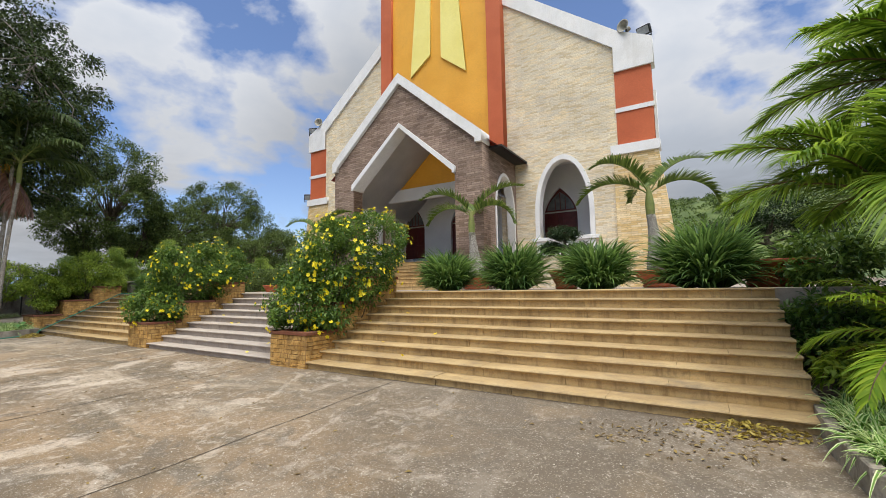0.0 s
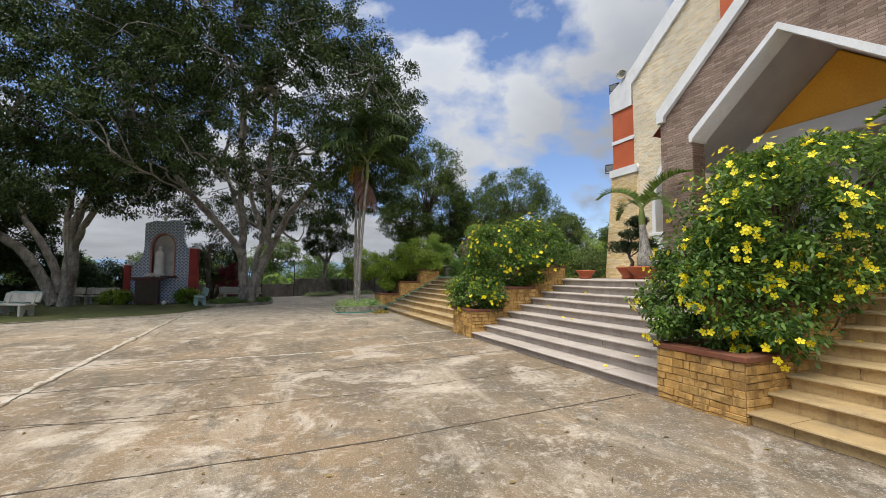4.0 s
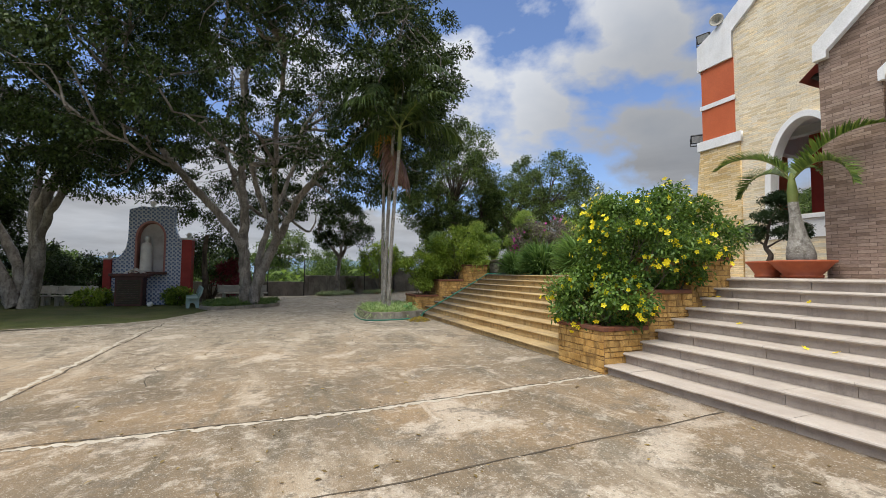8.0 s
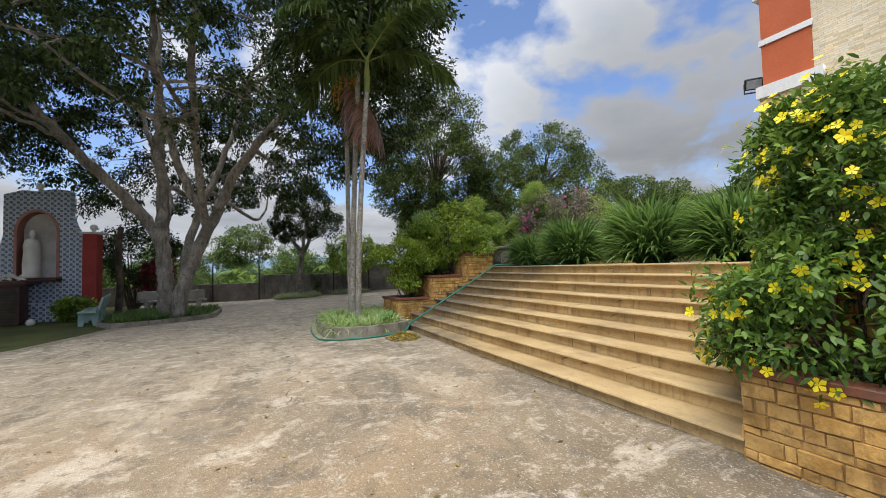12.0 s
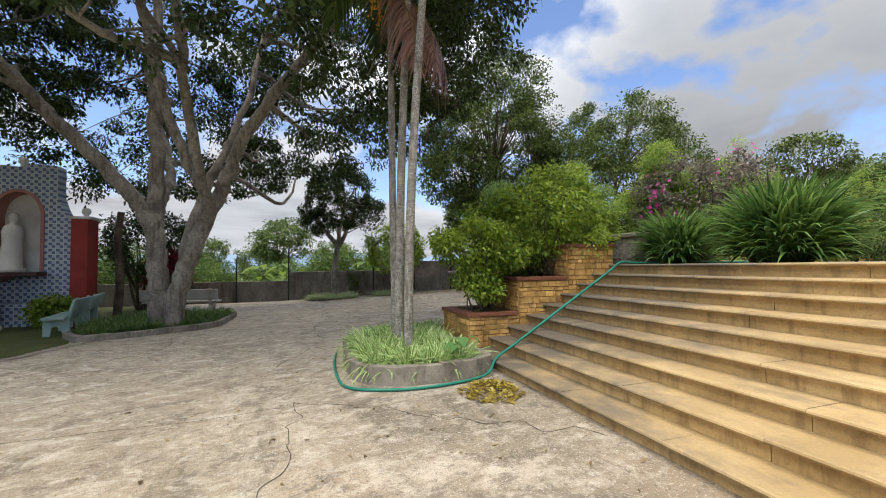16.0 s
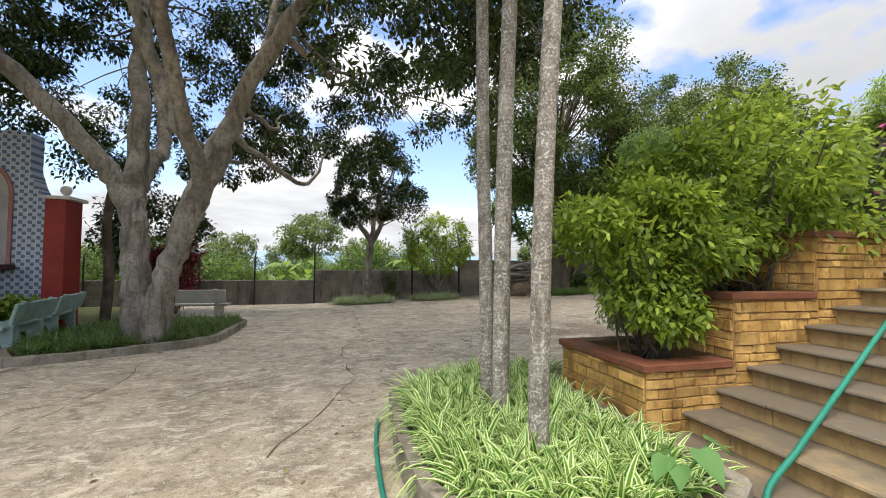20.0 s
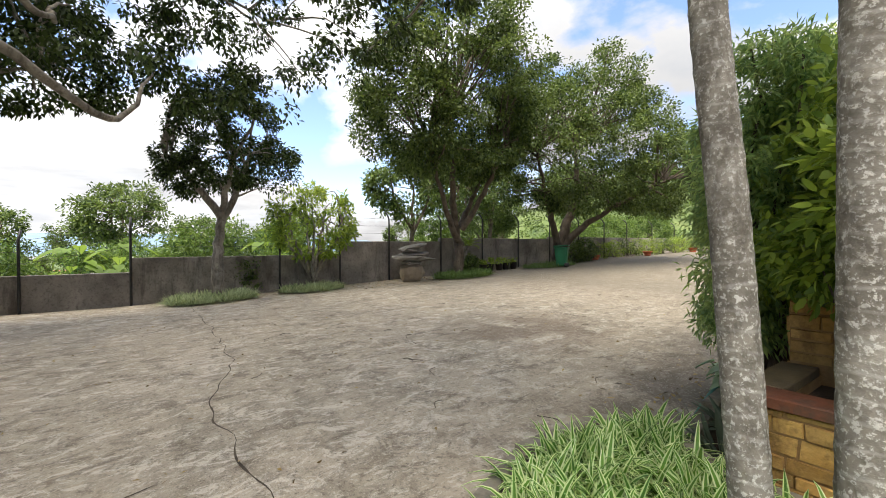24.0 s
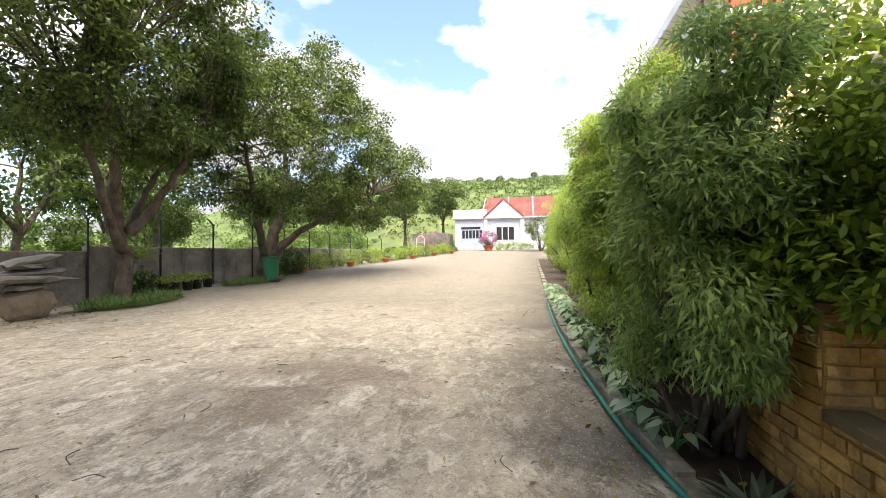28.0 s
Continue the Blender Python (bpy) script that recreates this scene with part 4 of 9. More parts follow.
for a, b in ((-13.34, -12.662), (-7.338, -6.66)):
    plate("tower_pilaster", [(a, 6.5), (b, 6.5), (b, 21), (a, 21)], [], TY - 0.15, 0.8, BRICK_RED, "terracotta red pilaster")
plate("cross_panel", [(-11.50, 11.95), (-10.34, 12.78), (-10.30, 18.5), (-10.95, 18.5)], [], TY - 0.10, 0.1, LEMON, "lemon yellow raised panel")
plate("cross_panel", [(-8.42, 11.42), (-9.74, 12.48), (-9.70, 18.5), (-9.05, 18.5)], [], TY - 0.10, 0.1, LEMON, "lemon yellow raised panel")

# porch
PY = 13.1
OUT, INN = 3.67, 2.53
plate("porch_front", [(XC - OUT, TERRACE), (XC - INN, TERRACE), (XC - INN, 6.0), (XC, 8.2), (XC + INN, 6.0), (XC + INN, TERRACE), (XC + OUT, TERRACE), (XC + OUT, 7.0), (XC, 10.15), (XC - OUT, 7.0)], [], PY, 0.55, PORCH_STONE, "brown split-stone porch gable")
for s in (1, -1):
    def q(d, z):
        return (XC + s * d, z)
    pts = [q(OUT + 0.05, 6.82), q(OUT + 0.05, 7.22), q(0, 10.42), q(0, 9.98), q(OUT - 0.22, 6.98), q(OUT - 0.22, 6.82)]
    plate("porch_coping", pts if s > 0 else pts[::-1], [], PY - 0.14, 0.7, WHITE, "white gable coping")
    pts = [q(INN + 0.05, 5.86), q(INN + 0.05, 6.10), q(0, 8.31), q(0, 8.12), q(INN - 0.07, 5.95), q(INN - 0.07, 5.86)]
    plate("opening_trim", pts if s > 0 else pts[::-1], [], PY - 0.10, 0.66, WHITE, "white opening trim")
    # side wall with an arched opening
    xw = XC + s * OUT - (0.26 if s > 0 else 0)
    hole = arch(15.1, 2.60, 0.88, 4.5, 6.0)
    sheet([(PY + 0.552, TERRACE), (FY, TERRACE), (FY, 6.9), (PY + 0.552, 6.9)], [hole], 0.26, CH @ sideways(xw, 0.26), "porch_side", PORCH_STONE, church, "brown split-stone porch side")
    a, b = arch(15.1, 2.62, 0.97, 4.5, 6.10), arch(15.1, 2.61, 0.86, 4.5, 5.98)
    sheet(a + b[::-1], [], 0.32, CH @ sideways(xw - 0.03, 0.32), "side_trim", WHITE, church, "white arched trim")
    ch("side_sill", box(xw - 0.06, 14.1, 2.50, xw + 0.32, 16.1, 2.63, 0.01), WHITE, "white sill")
    # roof slope
    r = bmesh.new()
    t = 0.12
    vs = [r.verts.new(v) for v in ((XC, PY + 0.3, 10.05), (XC + s * 4.25, PY + 0.3, 6.62), (XC + s * 4.25, FY + 0.1, 6.62), (XC, FY + 0.1, 10.05))]
    r.faces.new(vs)
    bmesh.ops.solidify(r, geom=r.faces[:], thickness=t)
    ch("porch_roof", r, ROOF_RED, "dark red porch roof")
    ch("eave_board", box(XC + s * 3.68, PY + 0.57, 6.72, XC + s * 4.2, FY, 6.80), IRON, "dark eave soffit")
# sloped ceiling inside the porch, an ochre gable over the doors
for s in (1, -1):
    c = bmesh.new()
    c.faces.new([c.verts.new(v) for v in ((XC, PY + 0.56, 8.22), (XC + s * 3.40, PY + 0.56, 5.27), (XC + s * 3.40, IY - 0.02, 5.27), (XC, IY - 0.02, 8.22))])
    bmesh.ops.solidify(c, geom=c.faces[:], thickness=0.05)
    ch("porch_ceiling", c, INNER_WALL, "pale painted ceiling")
plate("inner_gable", [(XC - 2.10, 6.35), (XC + 2.10, 6.35), (XC, 8.17)], [], FY - 0.45, 0.1, OCHRE, "ochre inner gable")
ch("inner_beam", box(XC - 2.8, FY - 0.5, 5.78, XC + 2.8, FY - 0.25, 6.35), INNER_WALL, "pale beam")
# porch steps and floor
for i in range(8):
    ch("porch_step", join(box(XC - INN, PY + 0.25 + i * 0.28, TERRACE, XC + INN, PY + 0.58 + i * 0.28, TERRACE + (i + 1) * 0.158 - 0.03), box(XC - INN, PY + 0.22 + i * 0.28, TERRACE + (i + 1) * 0.158 - 0.03, XC + INN, PY + 0.58 + i * 0.28, TERRACE + (i + 1) * 0.158, 0.01)), STONE_STEP, "yellow stone step")
ch("porch_floor", join(box(XC - 3.1, FY - 0.95, TERRACE - 0.2, XC + 3.1, FY + 0.36, FLOOR), box(-18.5, FY + 0.355, TERRACE - 0.2, -1.5, 18.6, FLOOR - 0.004)), GRANITE_TREAD, "pale porch floor")
FAN_GLASS = surface("dusty_glass", (0.10, 0.105, 0.11), (0.17, 0.175, 0.18), 5, 0.25, 0.02, 40)
# inner wall of the loggia with pointed doors
doors = [(XC - 3.1, 0.68), (XC, 0.78), (XC + 3.1, 0.68), (-5.1, 0.76), (2 * XC + 5.1, 0.76)]
SILL = FLOOR + 0.38
holes = [ogive(cx, SILL, h, 4.75, 6.05) for cx, h in doors]
plate("loggia_wall", [(-19.0, FLOOR), (-1.0, FLOOR), (-1.0, 9.5), (-19.0, 9.5)], holes + [[(-18.6, FLOOR + 0.05), (-15.75, FLOOR + 0.05), (-15.75, 6.7), (-18.6, 6.7)]], IY, 0.3, INNER_WALL, "pale grey inner wall")
for (cx, h), hole in zip(doors, holes):
    d = empty("church_door", cx, IY + 0.12, SILL, "dark red pointed wooden church door, closed", "door", "church doors", kind="structure")
    di = d.matrix_world.inverted()
    sheet([(x, z) for x, z in ogive(cx, SILL, h - 0.01, 4.75, 6.03)], [], 0.06, di @ upright(IY + 0.14, 0.06), "leaf", DOOR_RED, d)
    sheet(ogive(cx, 5.03, h - 0.16, 5.04, 5.84), [], 0.02, di @ upright(IY + 0.115, 0.02), "fanlight", FAN_GLASS, d, "dusty grey fanlight glass")
    for k in (-0.3, 0, 0.3):
        part("glazing_bar", moved(box(cx + k * h - 0.018, IY + 0.095, 5.03, cx + k * h + 0.018, IY + 0.114, 5.80 - abs(k) * 0.95), di), DOOR_RED, d)
    for k in (-1, 1):
        part("panel", moved(box(cx + k * h * 0.5 - h * 0.36, IY + 0.105, SILL + 0.12, cx + k * h * 0.5 + h * 0.36, IY + 0.135, SILL + 0.75, 0.012), di), DOOR_RED, d)
        part("rail", moved(box(cx + min(0, k) * (h - 0.02), IY + 0.100, 4.90, cx + max(0, k) * (h - 0.02), IY + 0.132, 4.96), di), BENCH_STONE, d, "pale transom rail")
        part("panel", moved(box(cx + k * h * 0.5 - h * 0.36, IY + 0.105, SILL + 0.85, cx + k * h * 0.5 + h * 0.36, IY + 0.135, SILL + 1.68, 0.012), di), DOOR_RED, d)
TILE_BLUE = surface("blue_tile", (0.10, 0.17, 0.30), (0.40, 0.46, 0.55), 14, 0.3, 0.05, 90)
ch("tile_plinth", box(-13.2, IY - 0.03, FLOOR, -6.2, IY - 0.003, FLOOR + 0.40), TILE_BLUE, "blue patterned tile plinth")
ch("loggia_ceiling", box(-18.6, FY + 0.36, 7.0, -13.2, IY, 7.1), INNER_WALL, "pale ceiling")
ch("loggia_ceiling", box(-6.8, FY + 0.36, 7.0, -1.4, IY, 7.1), INNER_WALL, "pale ceiling")
# nave behind: side walls with white and terracotta pilasters, eaves, roof
for s in (1, -1):
    xs = XC + s * 8.85
    x0, x1 = sorted((xs, xs - s * 0.35))
    end = arch(17.45, FLOOR + 0.9, 0.55, 4.9, 6.2)
    sheet([(FY + 0.36, TERRACE), (IY, TERRACE), (IY, 9.8), (FY + 0.36, 9.8)], [end], 0.35, CH @ sideways(x0, 0.35), "loggia_end", FACADE, church, "stone end wall of the loggia")
    if s > 0:
        # the nave is narrower than the front on this side
        xs = XC + 7.2
        x0, x1 = xs - 0.35, xs
        ch("nave_wall", box(x0, IY + 0.3, -0.2, x1, 46, 9.8), WHITE, "white nave side wall")
    else:
        # an open side gallery next to the loggia
        ch("nave_wall", join(box(x0, 28.2, -0.2, x1, 46, 9.8), box(x0, IY + 0.3, 6.7, x1, 28.2, 9.8), box(x0, IY + 0.3, -0.2, x1, 28.2, FLOOR)), WHITE, "white nave side wall")
        ch("gallery_post", box(-16.75, IY + 0.32, FLOOR - 0.2, -16.35, IY + 0.72, 6.9, 0.01), PILLAR_PAINT, "dark red gallery post")
        ch("gallery_floor", box(-18.5, IY + 0.3, TERRACE - 0.2, -13.6, 28.2, FLOOR), GRANITE_TREAD, "pale gallery floor")
        ch("gallery_wall", box(-13.9, IY + 0.3, FLOOR, -13.6, 28.2, 9.5), INNER_WALL, "pale gallery wall")
    for k in range(7):
        y = 20.6 + k * 3.8
        a, b = sorted((xs, xs + s * 0.22))
        ch("pilaster", box(a, y, 0.2, b, y + 0.7, 9.4), BRICK_RED, "terracotta pilaster")
        if s < 0 and k < 2:
            continue
        ch("nave_window", box(xs - 0.03, y + 1.5, 3.6, xs + 0.03, y + 2.9, 7.2), IRON, "dark nave window")
    ch("eave", box(min(xs, xs + s * 0.6), FY + 0.5, 9.8, max(xs, xs + s * 0.6), 46.3, 10.2, 0.02), WHITE, "white eave")
    r = bmesh.new()
    r.faces.new([r.verts.new(v) for v in ((XC, FY + 0.3, 16.6), (xs + s * 0.45, FY + 0.3, 10.2), (xs + s * 0.45, 46.5, 10.2), (XC, 46.5, 16.6))])
    bmesh.ops.solidify(r, geom=r.faces[:], thickness=0.15)
    ch("nave_roof", r, ROOF_RED, "red nave roof")
ch("nave_end", box(XC - 8.8, 46.0, -0.2, XC + 7.2, 46.3, 9.8), WHITE, "white rear wall")


# ---- boundary wall with posts ----
bw = empty("boundary_wall", WALL_X, 0, 0, "weathered grey rendered boundary wall stepping up the slope", "wall", kind="structure")
BW = bw.matrix_world.inverted()
POST_YS = [-26, -22.5, -19, -15.5, -12, -8.6, -5.2, -1.6, 0.3, 2.48, 6.4, 8.47, 10.45, 12.9, 15.2, 17.5, 19.8, 22.2, 24.6, 27, 30, 33, 36]


def wall_top(y):
    return 0.92 if y < -1.6 else 0.93 if y < 2.4 else 1.33 if y < 8.4 else 1.80 if y < 14 else 1.95 if y < 20 else 2.05


for a, b in zip(POST_YS, POST_YS[1:]):
    top = wall_top((a + b) / 2)
    part("wall_bay", moved(box(WALL_X - 0.16, a, min(gz(a), 0) - 0.4, WALL_X, b - 0.01, top, 0.012), BW), WALL_GREY, bw)
for y in POST_YS:
    z = max(wall_top(y - 0.5), wall_top(y + 0.5))
    P = [(0.05, y, gz(y) - 0.1), (0.05, y, z + 0.55), (0.05, y, z + 0.85), (-0.06, y, z + 1.0), (-0.2, y, z + 1.12)]
    tube("fence_post", np.array(P), [0.032] * 5, IRON, bw, 6, "dark iron fence post")
for k in range(3):
    zz = 0.3 + 0.28 * k
    V = [(-0.0, y, max(wall_top(y - 0.5), wall_top(y + 0.5)) + zz) for y in POST_YS]
    tube("wire", np.array(V), [0.004] * len(V), IRON, bw, 4, "thin fence wire")

# ---- plants ----
def unit(v):
    return v / (np.linalg.norm(v, axis=-1, keepdims=True) + 1e-9)


def leaf_cloud(C, out, length, width, rng, droop=0.35, spread=0.9, oval=False):
    """Folded leaves at C that point roughly along out: diamonds, or ovals with a short tip."""
    n = len(C)
    d = unit(unit(out) + rng.normal(0, spread, (n, 3)) + np.array((0, 0, -droop)))
    side = unit(np.cross(d, rng.normal(0, 0.45, (n, 3)) + np.array((0, 0, 1.0))))
    nor = np.cross(side, d)
    L = (length * rng.uniform(0.7, 1.25, n))[:, None]
    W = (width * rng.uniform(0.75, 1.2, n))[:, None]
    a = C
    if oval:
        rim = [C + d * L * u + side * W * w + nor * (W * 0.25 * abs(w) - L * 0.14 * u * u) for u, w in ((0.22, 0.40), (0.58, 0.46), (0.85, 0.2), (1.0, 0.0), (0.85, -0.2), (0.58, -0.46), (0.22, -0.40))]
        return np.stack([a, *rim], 1).reshape(-1, 3), np.arange(8 * n).reshape(-1, 8)
    b = C + d * L * 0.45 + side * W * 0.5 + nor * W * 0.12
    c = C + d * L - nor * L * 0.12
    e = C + d * L * 0.45 - side * W * 0.5 + nor * W * 0.12
    V = np.stack([a, b, c, e], 1).reshape(-1, 3)
    F = np.arange(4 * n).reshape(-1, 4)
    return V, F


def blades(root, direction, up, L, W, droop, segs=4, cols=1, fold=0.0):
    """Strap leaves: start at root, run along direction, fall by droop; cols strips across each blade."""
    n = len(root)
    d, side = unit(direction), unit(np.cross(direction, up))
    s = np.linspace(0, 1, segs + 1)
    prof = np.clip(np.minimum(1.0, 0.55 + 2.2 * s) * (1 - s ** 2.2), 0.03, 1)
    P = root[:, None, :] + d[:, None, :] * (L[:, None] * s)[:, :, None]
    P[:, :, 2] -= (L * droop)[:, None] * s[None, :] ** 2
    w = W[:, None] * prof[None, :]
    k = np.linspace(-0.5, 0.5, cols + 1)
    G = P[:, :, None, :] + side[:, None, None, :] * (w[:, :, None] * k[None, None, :])[..., None]
    if fold:
        G[..., 2] += fold * w[:, :, None] * np.abs(k)[None, None, :] * 2
    V = G.reshape(-1, 3)
    m = cols + 1
    base = (np.arange(n) * (segs + 1) * m)[:, None, None]
    r = (np.arange(segs) * m)[None, :, None]
    c = np.arange(cols)[None, None, :]
    a = base + r + c
    F = np.stack([a, a + 1, a + m + 1, a + m], -1).reshape(-1, 4)
    col = np.broadcast_to(c, (n, segs, cols)).reshape(-1)
    return V, F, col


def clump_points(ellipsoids, n, rng, shell=0.72, zmin=-9, hollow=None, skirt=None):
    """Points in the outer layer of a union of ellipsoids (x, y, z, rx, ry, rz, weight)."""
    E = np.array(ellipsoids, dtype=float)
    out = []
    while len(out) < n:
        e = E[rng.choice(len(E), p=E[:, 6] / E[:, 6].sum())]
        d = unit(rng.normal(0, 1, 3))
        r = rng.uniform(shell ** 3, 1) ** (1 / 3)
        p = e[:3] + d * r * e[3:6]
        if p[2] < zmin or (hollow and math.hypot(p[0], p[1]) < hollow[0] * (0.55 + 0.45 * rng.random()) and p[2] < hollow[1] * (0.8 + 0.2 * rng.random())):
            continue
        if skirt and p[1] > skirt[0] and p[2] < skirt[1] + skirt[2] * (p[1] - skirt[0]) + rng.uniform(-0.8, 0.8):
            continue
        inside = [(((p - q[:3]) / q[3:6]) ** 2).sum() for q in E]
        if min(inside) < shell * shell * 0.8 and rng.random() < 0.7:
            continue
        out.append(p)
    return np.array(out)


def crown(name, centres, middle, per, size, length, width, material, parent, rng, droop=0.35, flat=0.75, label="", oval=False):
    """A crown of leaves, clump by clump, with gaps between the clumps."""
    n = len(centres)
    k = np.maximum(4, (per * rng.uniform(0.5, 1.5, n)).astype(int))
    idx = np.repeat(np.arange(n), k)
    sz = size * rng.uniform(0.6, 1.35, n)
    d = unit(rng.normal(0, 1, (len(idx), 3)))
    r = rng.uniform(0.15, 1.0, len(idx)) ** 0.6
    off = d * (r * sz[idx])[:, None]
    off[:, 2] *= flat
    C = centres[idx] + off
    out = d + 0.6 * unit(C - np.asarray(middle))
    V, F = leaf_cloud(C, out, length, width, rng, droop, oval=oval)
    ob = mesh_np(name, V, F, material, parent, label)
    return tagged(ob, kind="stuff")


def limb(points, r0, r1, rng, per=6, sides=12, wobble=0.10, power=1.05):
    P = smooth_path(points, per)
    s = np.linspace(0, 1, len(P)) ** power
    P = P + rng.normal(0, 0.012, P.shape) * (1 + 2 * s[:, None])
    return tube_np(P, r0 + (r1 - r0) * s, sides, wobble, rng), P


def tree(name, base, trunks, ellipsoids, clumps, per, size, leaf, material, bark, label, rng, twigs=60, zmin=-9, group="", droop=0.35, shell=0.72, twig_r=0.05, hollow=None, skirt=None):
    """trunks: list of (points relative to the base, root radius, end radius). Twigs run from the limbs to the clumps."""
    t = empty(name, *base, label, "tree", group)
    chunks, bones = [], []
    for pts, r0, r1 in trunks:
        c, P = limb(pts, r0, r1, rng)
        chunks.append(c)
        for i, p in enumerate(P[len(P) // 3:]):
            bones.append(p)
    V, F = merge_np(chunks[:1])
    mesh_np("trunk", V, F, bark, t, smooth=True)
    for c in chunks[1:]:
        mesh_np("limb", *c, bark, t, smooth=True)
    C = clump_points(ellipsoids, clumps, rng, shell, zmin, hollow, skirt)
    B = np.array(bones)
    tw = []
    for p in C[rng.permutation(len(C))[:twigs]]:
        near = B[np.argsort(((B - p) ** 2).sum(1) + rng.uniform(0, 2.0, len(B)))[0]]
        mid = near * 0.45 + p * 0.55 + (rng.normal(0, 0.25, 3) + np.array((0, 0, 0.25))) * min(1.0, np.linalg.norm(p - near) / 2.5)
        tw.append(limb([near, mid, p], twig_r * rng.uniform(0.6, 1.3), 0.008, rng, 4, 5)[0])
    if tw:
        V, F = merge_np(tw)
        tagged(mesh_np("twig_mass", V, F, bark, t, smooth=True), kind="stuff")
    crown("crown", C, np.array(ellipsoids[0][:3]), per, size, leaf[0], leaf[1], material, t, rng, droop)
    return t


def big_fig(name, x, y, side, limbs, ellipsoids, label, rng, clumps=900, per=200, feelers=46, skirt=None, hollow=(5.6, 8.6)):
    """limbs: (points as (across, up, back), root radius, end radius); side is the across direction in plan."""
    ax = np.array((math.cos(side), math.sin(side), 0.0))
    bk = np.array((-math.sin(side), math.cos(side), 0.0))
    trunks = [([ax * a + bk * d + np.array((0, 0, h)) for a, h, d in pts], r0 * 0.78, r1 * 1.5) for pts, r0, r1 in limbs]
    ends = clump_points(ellipsoids, feelers, rng, 0.55, 5.0, None, skirt)
    bones = np.concatenate([smooth_path(p, 5)[8:] for p, _, _ in trunks])
    for e in ends:
        k = np.argmin(((bones - e) ** 2).sum(1) * (1 + 0.6 * (bones[:, 2] > e[2] - 0.5)))
        st = bones[k]
        mid = st * 0.5 + e * 0.5 + rng.normal(0, 0.35, 3) + np.array((0, 0, -0.2))
        trunks.append(([st, st * 0.8 + mid * 0.2 + np.array((0, 0, 0.15)), mid, e], 0.12 * rng.uniform(0.6, 1.2), 0.025))
    return tree(name, (x, y, 0.0), trunks, ellipsoids, clumps, per, 0.46, (0.148, 0.072), LEAF_FIG, BARK, label, rng, twigs=330, zmin=3.9, droop=0.6, twig_r=0.035, shell=0.6, hollow=hollow, skirt=skirt)


rng = np.random.default_rng(21)
A1 = math.atan2(0.95, 0.31)
big_fig("fig_tree", -28.0, -0.2, A1,
        [([(-0.16, 0.0, 0.0), (-0.20, 0.9, 0), (-0.28, 1.6, 0), (-0.36, 2.4, 0.05), (-0.40, 3.1, 0.1), (-0.50, 4.6, 0.3), (-0.8, 6.2, 0.6), (-1.0, 8, 1.0), (-1.2, 11, 1.2)], 0.35, 0.07),
         ([(-0.30, 2.3, 0.0), (-0.55, 3.0, -0.1), (-1.0, 3.7, -0.3), (-2.0, 4.9, -0.8), (-2.8, 6.0, -1.2), (-3.8, 7.4, -1.6), (-5.2, 9.3, -2.0)], 0.27, 0.06),
         ([(0.16, 0.0, -0.05), (0.26, 0.8, -0.05), (0.52, 1.6, -0.1), (0.95, 2.6, -0.15), (1.40, 3.4, -0.2), (1.9, 4.4, -0.4), (2.9, 5.7, -0.7), (4.2, 7.0, -1.0), (5.6, 8.6, -1.2)], 0.31, 0.06),
         ([(1.15, 3.0, -0.15), (0.95, 3.6, -0.2), (0.55, 4.5, -0.4), (0.2, 5.9, -0.7), (0.0, 8.0, -1.2), (0.2, 10.5, -1.5)], 0.20, 0.05),
         ([(0.05, 0.2, 0.25), (0.12, 1.8, 0.5), (0.22, 3.0, 0.8), (0.5, 4.4, 1.3), (0.95, 6.2, 1.9), (1.3, 8.6, 2.4)], 0.22, 0.05),
         ([(-0.42, 3.0, 0.15), (-0.6, 3.6, 0.7), (-1.0, 4.4, 1.6), (-2.0, 6.2, 2.6), (-3.0, 8.5, 3.4)], 0.24, 0.05),
         ([(1.15, 2.9, -0.2), (1.3, 3.7, -0.9), (1.6, 5.2, -2.0), (2.0, 7.5, -3.2), (2.6, 9.5, -4.2)], 0.16, 0.05)],
        [(0.8, 0.6, 10.4, 8.3, 8.4, 6.4, 3), (3.0, 3.2, 9.2, 6.0, 5.6, 4.8, 1.2), (-2.5, 4.2, 8.6, 5.6, 5.2, 4.8, 1.0), (2.0, -3.5, 9.4, 6.4, 5.6, 5.0, 1.0), (-4.6, 2.4, 7.0, 3.2, 3.2, 2.6, 0.5), (0.5, 6.0, 7.8, 4.0, 3.6, 2.8, 0.45), (-5.2, -1.5, 6.4, 3.0, 4.5, 2.6, 0.75), (4.4, -0.5, 12.2, 4.0, 5.5, 3.0, 0.8)],
        "large spreading fig tree with several pale grey trunks and dark leaves", rng, 1560, 125, skirt=(4.8, 4.3, 0.75), hollow=(6.4, 9.6))
A0 = math.atan2(0.96, 0.28)
